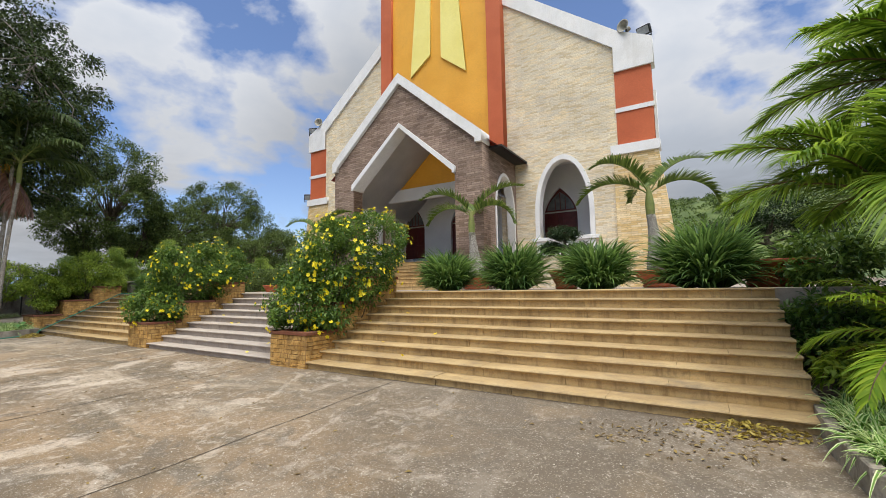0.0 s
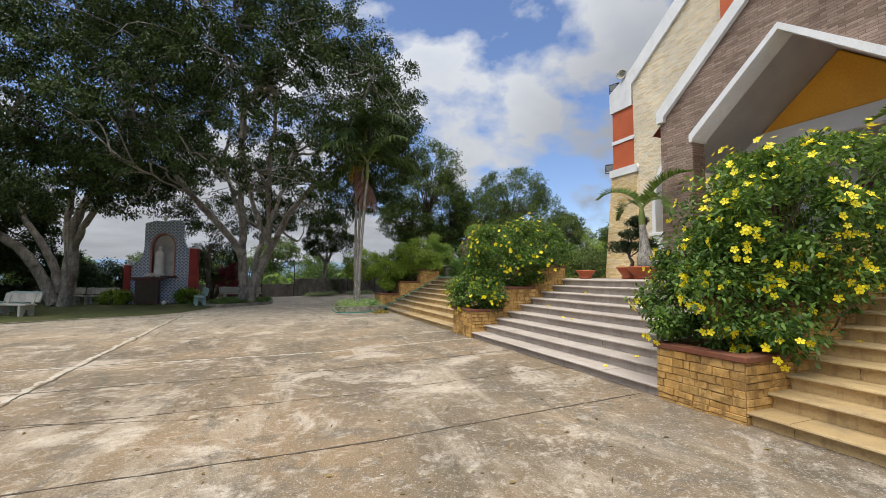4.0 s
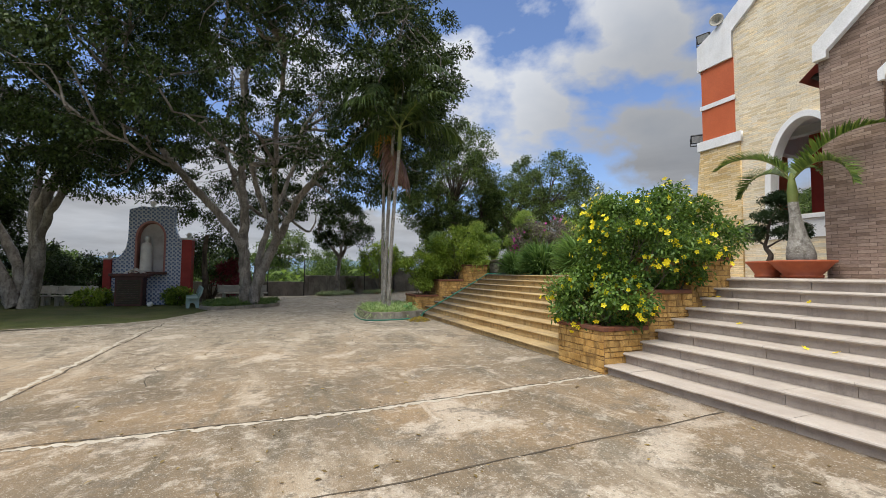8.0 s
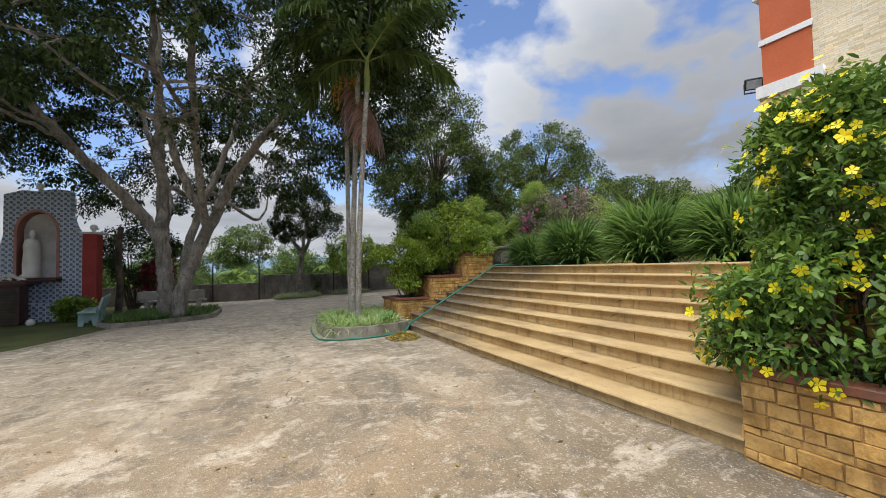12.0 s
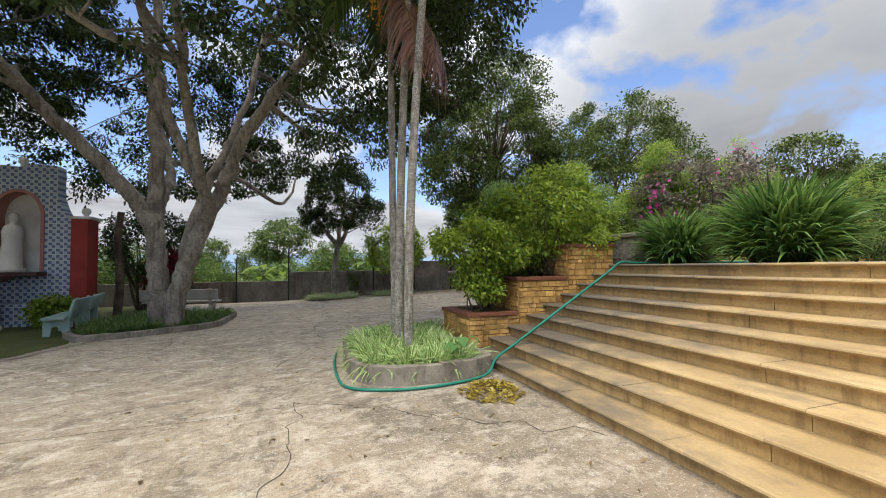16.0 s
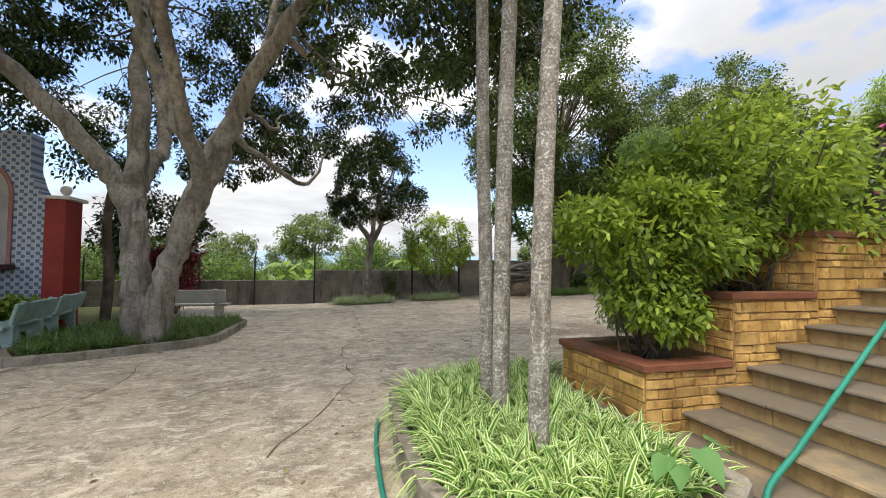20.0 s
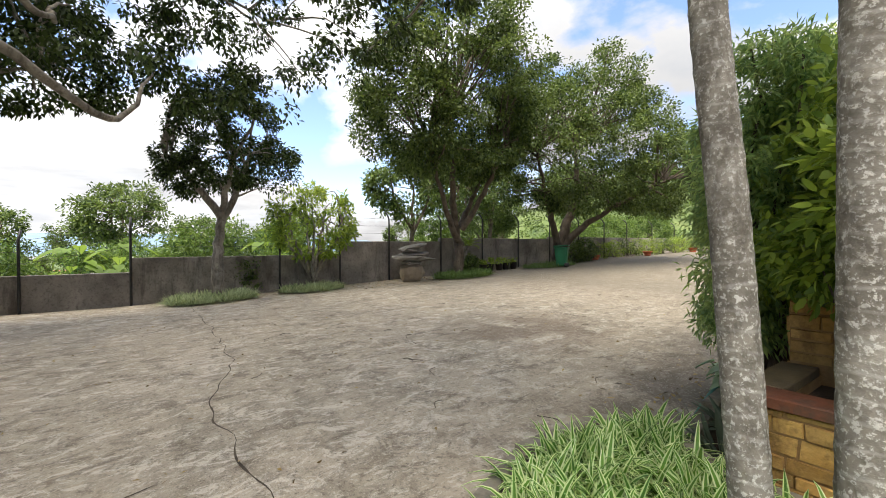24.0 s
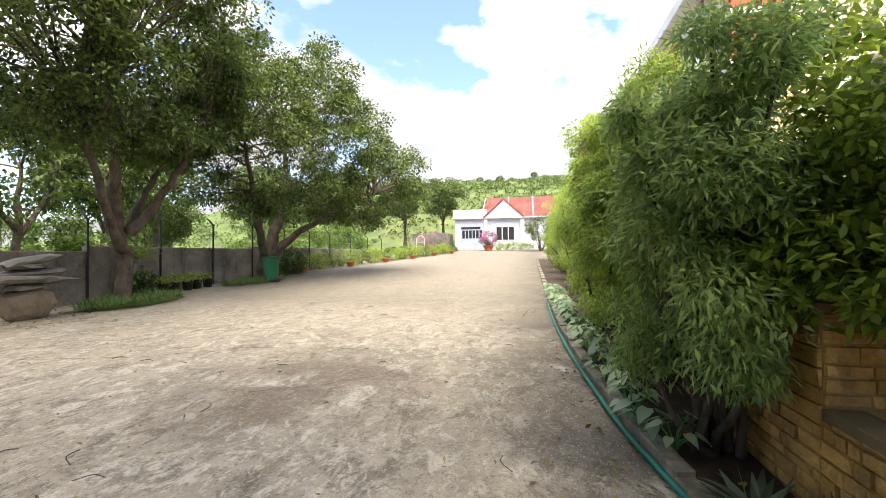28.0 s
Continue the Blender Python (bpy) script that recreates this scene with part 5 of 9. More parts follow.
big_fig("fig_tree", -29.3, -8.5, A0,
        [([(0.20, 0.0, 0), (0.35, 1.0, 0), (0.5, 2.0, 0), (0.45, 3.8, 0), (1.0, 5.6, 0.2), (1.8, 8.0, 0.5), (2.2, 10.5, 0.8)], 0.40, 0.07),
         ([(-0.20, 0.0, 0), (-0.7, 1.1, 0), (-1.6, 2.6, -0.2), (-3.4, 4.0, -0.6), (-6.0, 5.6, -1.2), (-9.0, 7.2, -2.0)], 0.36, 0.07),
         ([(-0.15, 0.6, 0.2), (-0.6, 2.0, 0.3), (-1.8, 3.6, 0.6), (-3.2, 5.2, 1.0), (-4.6, 7.4, 1.4)], 0.27, 0.06),
         ([(0.42, 2.4, 0.0), (0.9, 3.6, -0.2), (1.8, 4.9, -0.5), (2.9, 6.2, -0.9), (4.2, 8.2, -1.4)], 0.22, 0.05),
         ([(0.1, 0.4, 0.2), (-0.1, 2.4, 0.5), (-0.6, 4.6, 1.0), (-0.8, 7.5, 1.6), (-1.0, 10.5, 2.0)], 0.28, 0.05),
         ([(-2.4, 3.3, -0.4), (-3.2, 4.6, -1.4), (-4.2, 6.4, -2.6), (-5.5, 8.6, -3.4)], 0.18, 0.05)],
        [(1.0, -1.5, 10.0, 8.4, 8.4, 6.3, 3), (4.5, -4.0, 8.8, 6.0, 5.6, 4.8, 1.2), (-3, -4, 9.0, 6.0, 6.0, 5.0, 1), (2.5, 2.5, 9.8, 5.6, 5.0, 4.8, 1.0), (3, -9, 8.6, 6.2, 5.5, 4.6, 1.0), (3.0, 0.5, 5.6, 3.6, 3.6, 1.7, 0.6), (1.0, -5.5, 5.4, 4.5, 3.6, 1.8, 0.6)],
        "large spreading fig tree leaning over the lawn benches", rng, 1450, 130, hollow=(3.4, 6.5))


tree("roadside_tree", (-35.6, 4.5, 0.1), [([(0, 0, -0.1), (0.05, 0, 1.2), (0.1, 0.1, 2.5), (0.4, 0.4, 4.2)], 0.19, 0.06), ([(0.1, 0.1, 2.2), (-0.4, 0.6, 3.2), (-0.9, 1.0, 4.2)], 0.13, 0.04), ([(0.1, 0.1, 2.4), (0.3, -0.6, 3.3), (0.2, -1.3, 4.2)], 0.12, 0.04)],
     [(0.1, 0.3, 4.6, 1.5, 1.6, 1.5, 3), (0.1, 1.2, 4.0, 0.9, 1.0, 0.8, 1), (0, -0.7, 3.9, 0.9, 0.9, 0.9, 1), (0, 0.2, 5.9, 0.8, 0.9, 0.8, 0.6)], 150, 120, 0.30, (0.12, 0.055), LEAF_FIG, BARK, "small dark-leaved tree in a grass bed by the wall", rng, 40)
tree("frangipani_tree", (-36.0, 7.4, 0.2), [([(0, 0, -0.1), (0, 0.05, 0.6), (0.1, 0.2, 1.3), (0.1, 0.4, 2.2)], 0.10, 0.03)] + [([(0, 0, 0.3), (0.35 * math.cos(a), 0.35 * math.sin(a), 0.9), (0.85 * math.cos(a), 0.85 * math.sin(a), 1.7), (1.1 * math.cos(a), 1.1 * math.sin(a), 2.4)], 0.06, 0.02) for a in np.arange(0, TAU, 0.75)],
     [(0, 0, 2.25, 1.4, 1.4, 1.2, 1)], 150, 24, 0.24, (0.20, 0.07), LEAF_LIGHT, BARK, "rounded frangipani tree with many pale stems", rng, 50, shell=0.8, twig_r=0.025)
tree("shade_tree", (-35.2, 13.0, 0.35), [([(0, 0, -0.1), (0.05, 0.0, 1.0), (0, -0.15, 2.0), (0.3, -0.5, 4.0), (0.5, -0.7, 6.0)], 0.21, 0.08), ([(0, 0.1, 1.3), (0.5, -0.7, 2.0), (1.1, -1.6, 3.2), (1.5, -2.4, 4.6)], 0.15, 0.04), ([(0, 0.1, 2.0), (-0.3, 1.0, 3.2), (-0.2, 2.0, 4.8)], 0.14, 0.04), ([(0.1, 0.1, 1.9), (1.0, 0.5, 3.3), (1.9, 0.8, 5.0)], 0.14, 0.04)],
     [(0.6, -0.9, 6.9, 3.4, 3.5, 3.3, 3), (1.2, -2.7, 5.5, 2.2, 2.0, 1.7, 1), (0.6, 1.0, 5.9, 2.3, 2.0, 2.0, 1), (0.6, -0.6, 9.7, 2.5, 2.6, 2.4, 1)], 450, 150, 0.50, (0.14, 0.075), LEAF_TREE, BARK_DARK, "broad-leaved shade tree by the boundary wall", rng, 110)
tree("shade_tree", (-35.2, 19.2, 0.6), [([(0, 0, -0.1), (0, 0.05, 0.9), (0.2, 0.3, 1.9), (0.4, 0.8, 3.6), (0.3, 1.0, 6.0)], 0.36, 0.08), ([(0, 0, 0.8), (0.9, 0.7, 1.9), (2.2, 1.6, 2.9), (3.8, 2.6, 3.9)], 0.20, 0.05), ([(0, 0, 0.9), (0.4, -1.0, 2.2), (0.9, -2.0, 3.4), (1.3, -3.0, 5.0)], 0.18, 0.05), ([(0, 0.2, 1.2), (-0.5, 1.4, 2.6), (-0.6, 3.2, 4.0)], 0.18, 0.05)],
     [(0.8, 0.6, 5.6, 4.5, 4.8, 3.3, 3), (3.2, 2.6, 4.6, 3.0, 3.2, 2.1, 1.2), (1.2, -2.4, 5.0, 3.0, 2.6, 2.5, 1), (0.8, 0.8, 8.0, 3.2, 3.2, 2.3, 1.2), (2.2, 5.0, 4.4, 2.8, 2.4, 2.0, 0.8)], 480, 150, 0.52, (0.14, 0.075), LEAF_TREE, BARK_DARK, "wide low-branching shade tree by the wall", rng, 140)


def blossoms(name, where, out, rng, petal, size, parent, label):
    """Five-petalled flowers, each a shallow star."""
    n = len(where)
    chunks = []
    d = unit(out + rng.normal(0, 0.35, (n, 3)))
    a = unit(np.cross(d, rng.normal(0, 1, (n, 3))))
    b = np.cross(d, a)
    s = (size * rng.uniform(0.75, 1.2, n))[:, None]
    V, F = [], []
    for k in range(5):
        t0, t1, t2 = TAU * k / 5, TAU * (k + 0.5) / 5, TAU * (k + 1) / 5
        q = lambda t, r, h: where + (a * math.cos(t) + b * math.sin(t)) * s * r + d * s * h
        V.append(np.stack([where, q(t0 + 0.12, 0.42, 0.12), q(t1, 0.56, 0.14), q(t2 - 0.12, 0.42, 0.12)], 1).reshape(-1, 3))
    V = np.concatenate(V)
    ob = mesh_np(name, V, np.arange(len(V)).reshape(-1, 4), petal, parent, label)
    return tagged(ob, kind="stuff")


def flowering_shrub(x, y, z, ellipsoids, rng, label, clumps=170, per=95, flowers=150):
    sh = empty("flowering_shrub", x, y, z, label, "shrub", "yellow flowering shrubs")
    C = clump_points(ellipsoids, clumps, rng, 0.7, 0.02)
    stems = []
    for p in C[rng.permutation(len(C))[:46]]:
        f = np.array((rng.uniform(-0.12, 0.12), rng.uniform(-0.2, 0.9), -0.15))
        stems.append(limb([f, f * 0.5 + p * 0.5 + rng.normal(0, 0.12, 3), p], 0.018, 0.004, rng, 4, 5)[0])
    V, F = merge_np(stems)
    tagged(mesh_np("stem_mass", V, F, BARK_DARK, sh, smooth=True), kind="stuff")
    mid = np.array(ellipsoids[0][:3])
    crown("foliage", C, mid, per, 0.23, 0.072, 0.034, LEAF_SHRUB, sh, rng, 0.2, 0.85, oval=True)
    E = np.array(ellipsoids)
    W, O = [], []
    while len(W) < flowers:
        p = C[rng.integers(len(C))]
        o = unit(p - mid)
        if o[2] < -0.75:
            continue
        W.append(p + o * rng.uniform(0.12, 0.24) + rng.normal(0, 0.07, 3)); O.append(o + np.array((0, -0.2, 0.3)))
    blossoms("blossoms", np.array(W), np.array(O), rng, PETAL, 0.082, sh, "yellow trumpet blossoms")
    return sh


flowering_shrub(-6.95, 6.15, 0.70, [(0.05, 0.9, 1.55, 1.05, 1.25, 1.05, 3), (-0.15, -0.05, 0.55, 0.95, 0.75, 0.6, 1.6), (0.35, 1.3, 2.0, 0.95, 1.0, 0.75, 1), (-0.05, 0.3, 1.0, 1.0, 0.85, 0.6, 1)], rng, "tall shrub full of yellow flowers in the stone planter", 230, 165, 620)
flowering_shrub(-13.25, 6.1, 0.70, [(-0.1, 0.9, 1.45, 0.95, 1.25, 1.0, 3), (-0.1, -0.1, 0.45, 0.85, 0.7, 0.55, 1.5), (0.0, 1.7, 1.7, 0.8, 0.9, 0.75, 1)], rng, "bushy shrub with scattered yellow flowers in the stone planter", 230, 165, 420)


def leafy_bush(name, x, y, z, ellipsoids, rng, material, leaf, label, clumps=120, per=70, size=0.26, stems=20, group="", droop=0.3, stem_r=0.02, category="bush", oval=False):
    b = empty(name, x, y, z, label, category, group)
    C = clump_points(ellipsoids, clumps, rng, 0.66, 0.05)
    st = []
    for p in C[rng.permutation(len(C))[:stems]]:
        f = np.array((rng.uniform(-0.15, 0.15), rng.uniform(-0.15, 0.15), -0.12))
        st.append(limb([f, f * 0.55 + p * 0.45 + rng.normal(0, 0.1, 3), p], stem_r, stem_r * 0.25, rng, 4, 5)[0])
    V, F = merge_np(st)
    tagged(mesh_np("stem_mass", V, F, BARK_DARK, b, smooth=True), kind="stuff")
    crown("foliage", C, np.array(ellipsoids[0][:3]), per, size, leaf[0], leaf[1], material, b, rng, droop, 0.85, oval=oval)
    return b


leafy_bush("leafy_bush", -22.28, 5.95, 0.70, [(0.12, -0.10, 1.15, 0.52, 0.80, 0.42, 2), (0.02, 0.35, 1.5, 0.60, 0.7, 0.55, 1), (-0.32, 0.25, 0.82, 0.36, 0.45, 0.36, 0.9), (0.25, -0.2, 0.55, 0.30, 0.35, 0.25, 0.35)], rng, LEAF_LIGHT, (0.080, 0.036), "broad-leaved yellow-green bush in the low planter tier", 120, 125, 0.20, oval=True)
leafy_bush("leafy_bush", -22.35, 7.25, 1.25, [(0, 0.0, 1.25, 0.80, 0.95, 0.85, 2), (-0.05, 0.5, 1.0, 0.72, 0.8, 0.8, 1), (-0.45, -0.45, 0.5, 0.42, 0.5, 0.42, 0.5), (-0.66, -0.35, 0.05, 0.26, 0.5, 0.42, 0.55)], rng, LEAF_LIGHT, (0.09, 0.041), "yellow-green leafy bush in the upper planter tier", 135, 85, 0.23, oval=True)


def strap_clump(x, y, z, rng, n=420, length=0.95, width=0.035, spread=0.9, material=None, label="dark green strap-leaved clump on the terrace", group="strap-leaved clumps", name="lily_clump", droop=0.55, base=0.22):
    """A dense fountain of long narrow leaves."""
    c = empty(name, x, y, z, label, "plant", group)
    az = rng.uniform(0, TAU, n)
    tilt = np.arcsin(np.clip(1 - rng.uniform(0, 1, n) * (0.4 + 0.6 * spread), 0.02, 1))
    d = np.stack([np.cos(az) * np.cos(tilt), np.sin(az) * np.cos(tilt), np.sin(tilt)], 1)
    root = np.stack([np.cos(az), np.sin(az), 0 * az], 1) * (base * rng.uniform(0, 1, n) ** 0.5)[:, None]
    L = length * rng.uniform(0.65, 1.15, n)
    V, F, _ = blades(root, d, unit(rng.normal(0, 0.25, (n, 3)) + np.array((0, 0, 1.0))) + 1e-3, L, width * rng.uniform(0.7, 1.2, n), droop * rng.uniform(0.4, 1.2, n) * np.cos(tilt), 5, 2, 0.25)
    tagged(mesh_np("leaves", V, F, material or LEAF_STRAP, c), kind="stuff")
    return c


def bent_blades(root, az, el0, bend, L, W, rng, segs=6, fold=0.25):
    """Narrow leaves that rise and arch over along their length."""
    n = len(root)
    s = np.linspace(0, 1, segs + 1)
    el = el0[:, None] - bend[:, None] * s[None, :] ** 1.4
    step = (L / segs)[:, None]
    h = np.concatenate([np.zeros((n, 1)), np.cumsum(np.cos(el[:, :-1]) * step, 1)], 1)
    z = np.concatenate([np.zeros((n, 1)), np.cumsum(np.sin(el[:, :-1]) * step, 1)], 1)
    P = root[:, None, :] + np.stack([np.cos(az)[:, None] * h, np.sin(az)[:, None] * h, z], -1)
    tw = rng.normal(0, 0.35, n)
    side = np.stack([-np.sin(az + tw), np.cos(az + tw), np.sin(tw) * 0.5], -1)
    w = W[:, None] * np.clip((0.6 + 1.2 * s) * (1 - s ** 3), 0.04, 1)[None, :]
    k = np.array((-0.5, 0, 0.5))
    G = P[:, :, None, :] + side[:, None, None, :] * (w[:, :, None] * k)[..., None]
    G[..., 2] += fold * w[:, :, None] * np.abs(k) * 2
    base = (np.arange(n) * (segs + 1) * 3)[:, None, None]
    a = base + (np.arange(segs) * 3)[None, :, None] + np.arange(2)[None, None, :]
    F = np.stack([a, a + 1, a + 4, a + 3], -1).reshape(-1, 4)
    return G.reshape(-1, 3), F


def lily_clump(x, y, z, r, h, n, rng, label):
    """A dense ball of narrow arching leaves; a few tufts grown together."""
    c = empty("lily_clump", x, y, z, label, "plant", "strap-leaved clumps")
    for tx, ty, f in ((0, 0, 1.0), (-0.24, 0.08, 0.85), (0.24, -0.06, 0.85), (0.02, -0.22, 0.75)):
        m = int(n * f / 2.6)
        az = rng.uniform(0, TAU, m)
        u = rng.uniform(0, 1, m)
        el0 = radians(24) + radians(64) * u ** 0.6
        L = (0.64 + 0.42 * u) * r * rng.uniform(0.85, 1.15, m) * (0.85 + 0.15 * f)
        root = np.stack([tx * r + np.cos(az) * 0.10, ty * r + np.sin(az) * 0.10, np.zeros(m)], 1)
        V, F = bent_blades(root, az, el0, rng.uniform(0.7, 2.0, m), L * h * 1.1, 0.042 * rng.uniform(0.7, 1.2, m), rng)
        tagged(mesh_np("tuft", V, F, LEAF_STRAP, c), kind="stuff")
    return c


for x, y, s, n in ((-21.3, 9.25, 0.82, 900), (-19.6, 9.2, 1.0, 1150), (-17.5, 9.2, 1.12, 1250), (-15.9, 9.25, 1.05, 1250), (-5.5, 9.2, 0.92, 950), (-3.68, 9.2, 0.98, 1000), (-1.84, 9.2, 0.94, 1000), (0.1, 9.2, 1.1, 1150)):
    lily_clump(x, y, TERRACE, s, 1.08, n, rng, "dense round clump of dark green strap leaves on the terrace")


# ---- bed of spider plants at the palms ----
def spider_bed(x, y, z, outline, n, rng, label, length=0.42):
    """Variegated grassy leaves, tuft by tuft, inside an outline."""
    bed = empty("spider_plants", x, y, z, label, "plant")
    O = np.array(outline)
    lo, hi = O.min(0), O.max(0)
    T = []
    while len(T) < n:
        p = rng.uniform(lo, hi)
        inside = False
        for (x1, y1), (x2, y2) in zip(O, np.roll(O, -1, 0)):
            if (y1 > p[1]) != (y2 > p[1]) and p[0] < (x2 - x1) * (p[1] - y1) / (y2 - y1) + x1:
                inside = not inside
        if inside:
            T.append(p)
    T = np.array(T)
    k = 15
    idx = np.repeat(np.arange(n), k)
    m = len(idx)
    az = rng.uniform(0, TAU, m)
    tilt = rng.uniform(0.45, 1.35, m)
    d = np.stack([np.cos(az) * np.cos(tilt), np.sin(az) * np.cos(tilt), np.sin(tilt)], 1)
    root = np.concatenate([T[idx] + rng.normal(0, 0.03, (m, 2)), np.zeros((m, 1))], 1)
    L = length * rng.uniform(0.7, 1.25, m)
    V, F, col = blades(root, d, unit(rng.normal(0, 0.2, (m, 3)) + np.array((0, 0, 1.0))), L, 0.042 * rng.uniform(0.7, 1.25, m), rng.uniform(0.3, 0.95, m), 5, 4, 0.2)
    per, vper = len(F) // m, len(V) // m
    order = np.argsort(np.arctan2(T[:, 1] - T[:, 1].mean(), T[:, 0] - T[:, 0].mean()))
    blade = np.arange(m).reshape(n, k)
    for g in np.array_split(order, 14):
        b = blade[g].reshape(-1)
        Fg = (np.arange(len(b)) * vper)[:, None, None] + F[:per][None, :, :]
        Vg = V.reshape(m, vper, 3)[b].reshape(-1, 3)
        ob = mesh_np("tuft", Vg, Fg.reshape(-1, 4), [BLADE_EDGE, BLADE_MID], bed, mat_index=np.tile(np.where((col[:per] == 1) | (col[:per] == 2), 1, 0), len(b)))
        tagged(ob, kind="stuff")
    return bed


# ---- palms ----
def frond_np(base, az, lift, length, leaf_len, n, rng, curve=0.9, vee=0.35, width=0.045, droop=0.35, forward=0.45):
    """Rachis points and leaflets of one feather frond."""
    s = np.linspace(0, 1, 14)
    el = lift - curve * s ** 1.3
    step = length / 13
    P = [np.asarray(base, dtype=float)]
    for e in el[1:]:
        P.append(P[-1] + step * np.array((math.cos(az) * math.cos(e), math.sin(az) * math.cos(e), math.sin(e))))
    P = np.array(P)
    rach = tube_np(P, np.linspace(0.022, 0.005, len(P)), 5)
    t = np.linspace(0.14, 0.99, n)
    Q = np.stack([np.interp(t, s, P[:, k]) for k in range(3)], 1)
    Tn = unit(np.stack([np.interp(t, s, np.gradient(P[:, k])) for k in range(3)], 1))
    side = np.array((-math.sin(az), math.cos(az), 0.0))
    upv = np.cross(Tn, np.broadcast_to(side, Tn.shape))
    upv = np.where(upv[:, 2:3] < 0, -upv, upv)
    ll = leaf_len * (0.35 + 0.65 * np.sin(np.clip(t * 1.15, 0, 1) * math.pi) ** 0.6)
    out = []
    for sg in (-1, 1):
        d = unit(side * sg * 0.85 + Tn * (forward + 0.35 * t[:, None]) + upv * vee + rng.normal(0, 0.07, Tn.shape))
        out.append(blades(Q, d, upv, ll * rng.uniform(0.85, 1.1, n), np.full(n, width), rng.uniform(0.5, 1.2, n) * droop, 3, 1)[:2])
    return rach, merge_np(out)


def palm_head(parent, top, fronds, length, leaf_len, n, rng, material, stem_mat, lifts=(1.25, 0.1), az0=0.0, curve=1.2, vee=0.3, width=0.045, droop=0.4, forward=0.45):
    for k in range(fronds):
        az = az0 + k * 2.399 + rng.uniform(-0.2, 0.2)
        lift = lifts[0] + (lifts[1] - lifts[0]) * (k + 0.5) / fronds
        r, lv = frond_np(top, az, lift, length * rng.uniform(0.85, 1.1), leaf_len, n, rng, curve * rng.uniform(0.8, 1.2), vee, width, droop, forward)
        f = mesh_np("frond", *lv, material, parent)
        mesh_np("rib", *r, stem_mat, f, smooth=True)


def ring_trunk(points, r0, r1, rng, spacing=0.11, sides=14):
    P = smooth_path(points, 40)
    seg = np.r_[0, np.cumsum(np.linalg.norm(np.diff(P, axis=0), axis=1))]
    m = int(seg[-1] / (spacing / 4))
    t = np.linspace(0, seg[-1], m)
    Q = np.stack([np.interp(t, seg, P[:, k]) for k in range(3)], 1)
    R = r0 + (r1 - r0) * t / seg[-1]
    R = R * (1 + 0.35 * np.exp(-t / 0.18)) * (1 + 0.028 * (np.arange(m) % 4 == 0) - 0.01 * (np.arange(m) % 4 == 2))
    return tube_np(Q, R, sides, 0.012, rng)

# ---- the palm bed at the foot of the stairs ----
def kerb_ring(name, outline, height, width, label, z_of, material=None, closed=True, slab=0.9):
    """Kerb stones end to end along an outline."""
    k = empty(name, outline[0][0], outline[0][1], z_of(*outline[0]), label, "kerb", kind="structure")
    inv = k.matrix_world.inverted()
    P = [np.array(p, dtype=float) for p in outline]
    pairs = list(zip(P, P[1:] + P[:1])) if closed else list(zip(P, P[1:]))
    for a, b in pairs:
        n = max(1, round(np.linalg.norm(b - a) / slab))
        for i in range(n):
            p, q = a + (b - a) * i / n, a + (b - a) * (i + 1) / n
            l = np.linalg.norm(q - p)
            z = z_of(*((p + q) / 2))
            m = Matrix.Translation((*((p + q) / 2), z)) @ Matrix.Rotation(math.atan2(*(q - p)[::-1]), 4, "Z")
            part("kerbstone", moved(box(-l / 2 - width * 0.18, -width / 2, -0.25, l / 2 + width * 0.18, width / 2, height + random.uniform(-0.008, 0.008), 0.012), inv @ m), material or KERB, k)
    return k


def fill_patch(name, outline, z_of, lift, material, label, category):
    bm = bmesh.new()
    bm.faces.new([bm.verts.new((x, y, z_of(x, y) + lift)) for x, y in outline])
    bmesh.ops.triangulate(bm, faces=bm.faces[:])
    ob = part(name, bm, material)
    return tagged(ob, label, category, kind="structure")


def rounded(pts, per=4):
    P = smooth_path([(x, y, 0) for x, y in pts] + [(pts[0][0], pts[0][1], 0)], per)
    return [(p[0], p[1]) for p in P[:-1]]


def shrink(pts, d):
    c = np.mean(np.array(pts), axis=0)
    return [tuple(c + (np.array(p) - c) * (1 - d / (np.linalg.norm(np.array(p) - c) + 1e-6))) for p in pts]


BED = [(-23.6, 4.1), (-23.2, 3.72), (-22.2, 3.64), (-21.45, 3.66), (-21.08, 3.82), (-20.84, 4.18), (-20.76, 4.65), (-20.78, 5.1), (-20.95, 5.38), (-22.2, 5.36), (-23.0, 5.36), (-23.5, 5.70), (-23.84, 5.45), (-23.85, 4.7)]
kerb_ring("palm_bed_kerb", BED, 0.24, 0.10, "low rough concrete kerb round the palm bed", ground_z, slab=0.7)
fill_patch("palm_bed_soil", shrink(BED, 0.05), ground_z, 0.17, SOIL, "dark soil in the palm bed", "soil")
bed = spider_bed(0, 0, 0.22, shrink(BED, 0.2), 760, rng, "bed of cream-edged spider plants round the palms", 0.48)

TRUNK_PALM = surface("ringed_palm_trunk", (0.17, 0.155, 0.13), (0.34, 0.32, 0.275), 6, 0.9, 0.5, 30, (0.09, 0.08, 0.065), 3.0, 0.6)


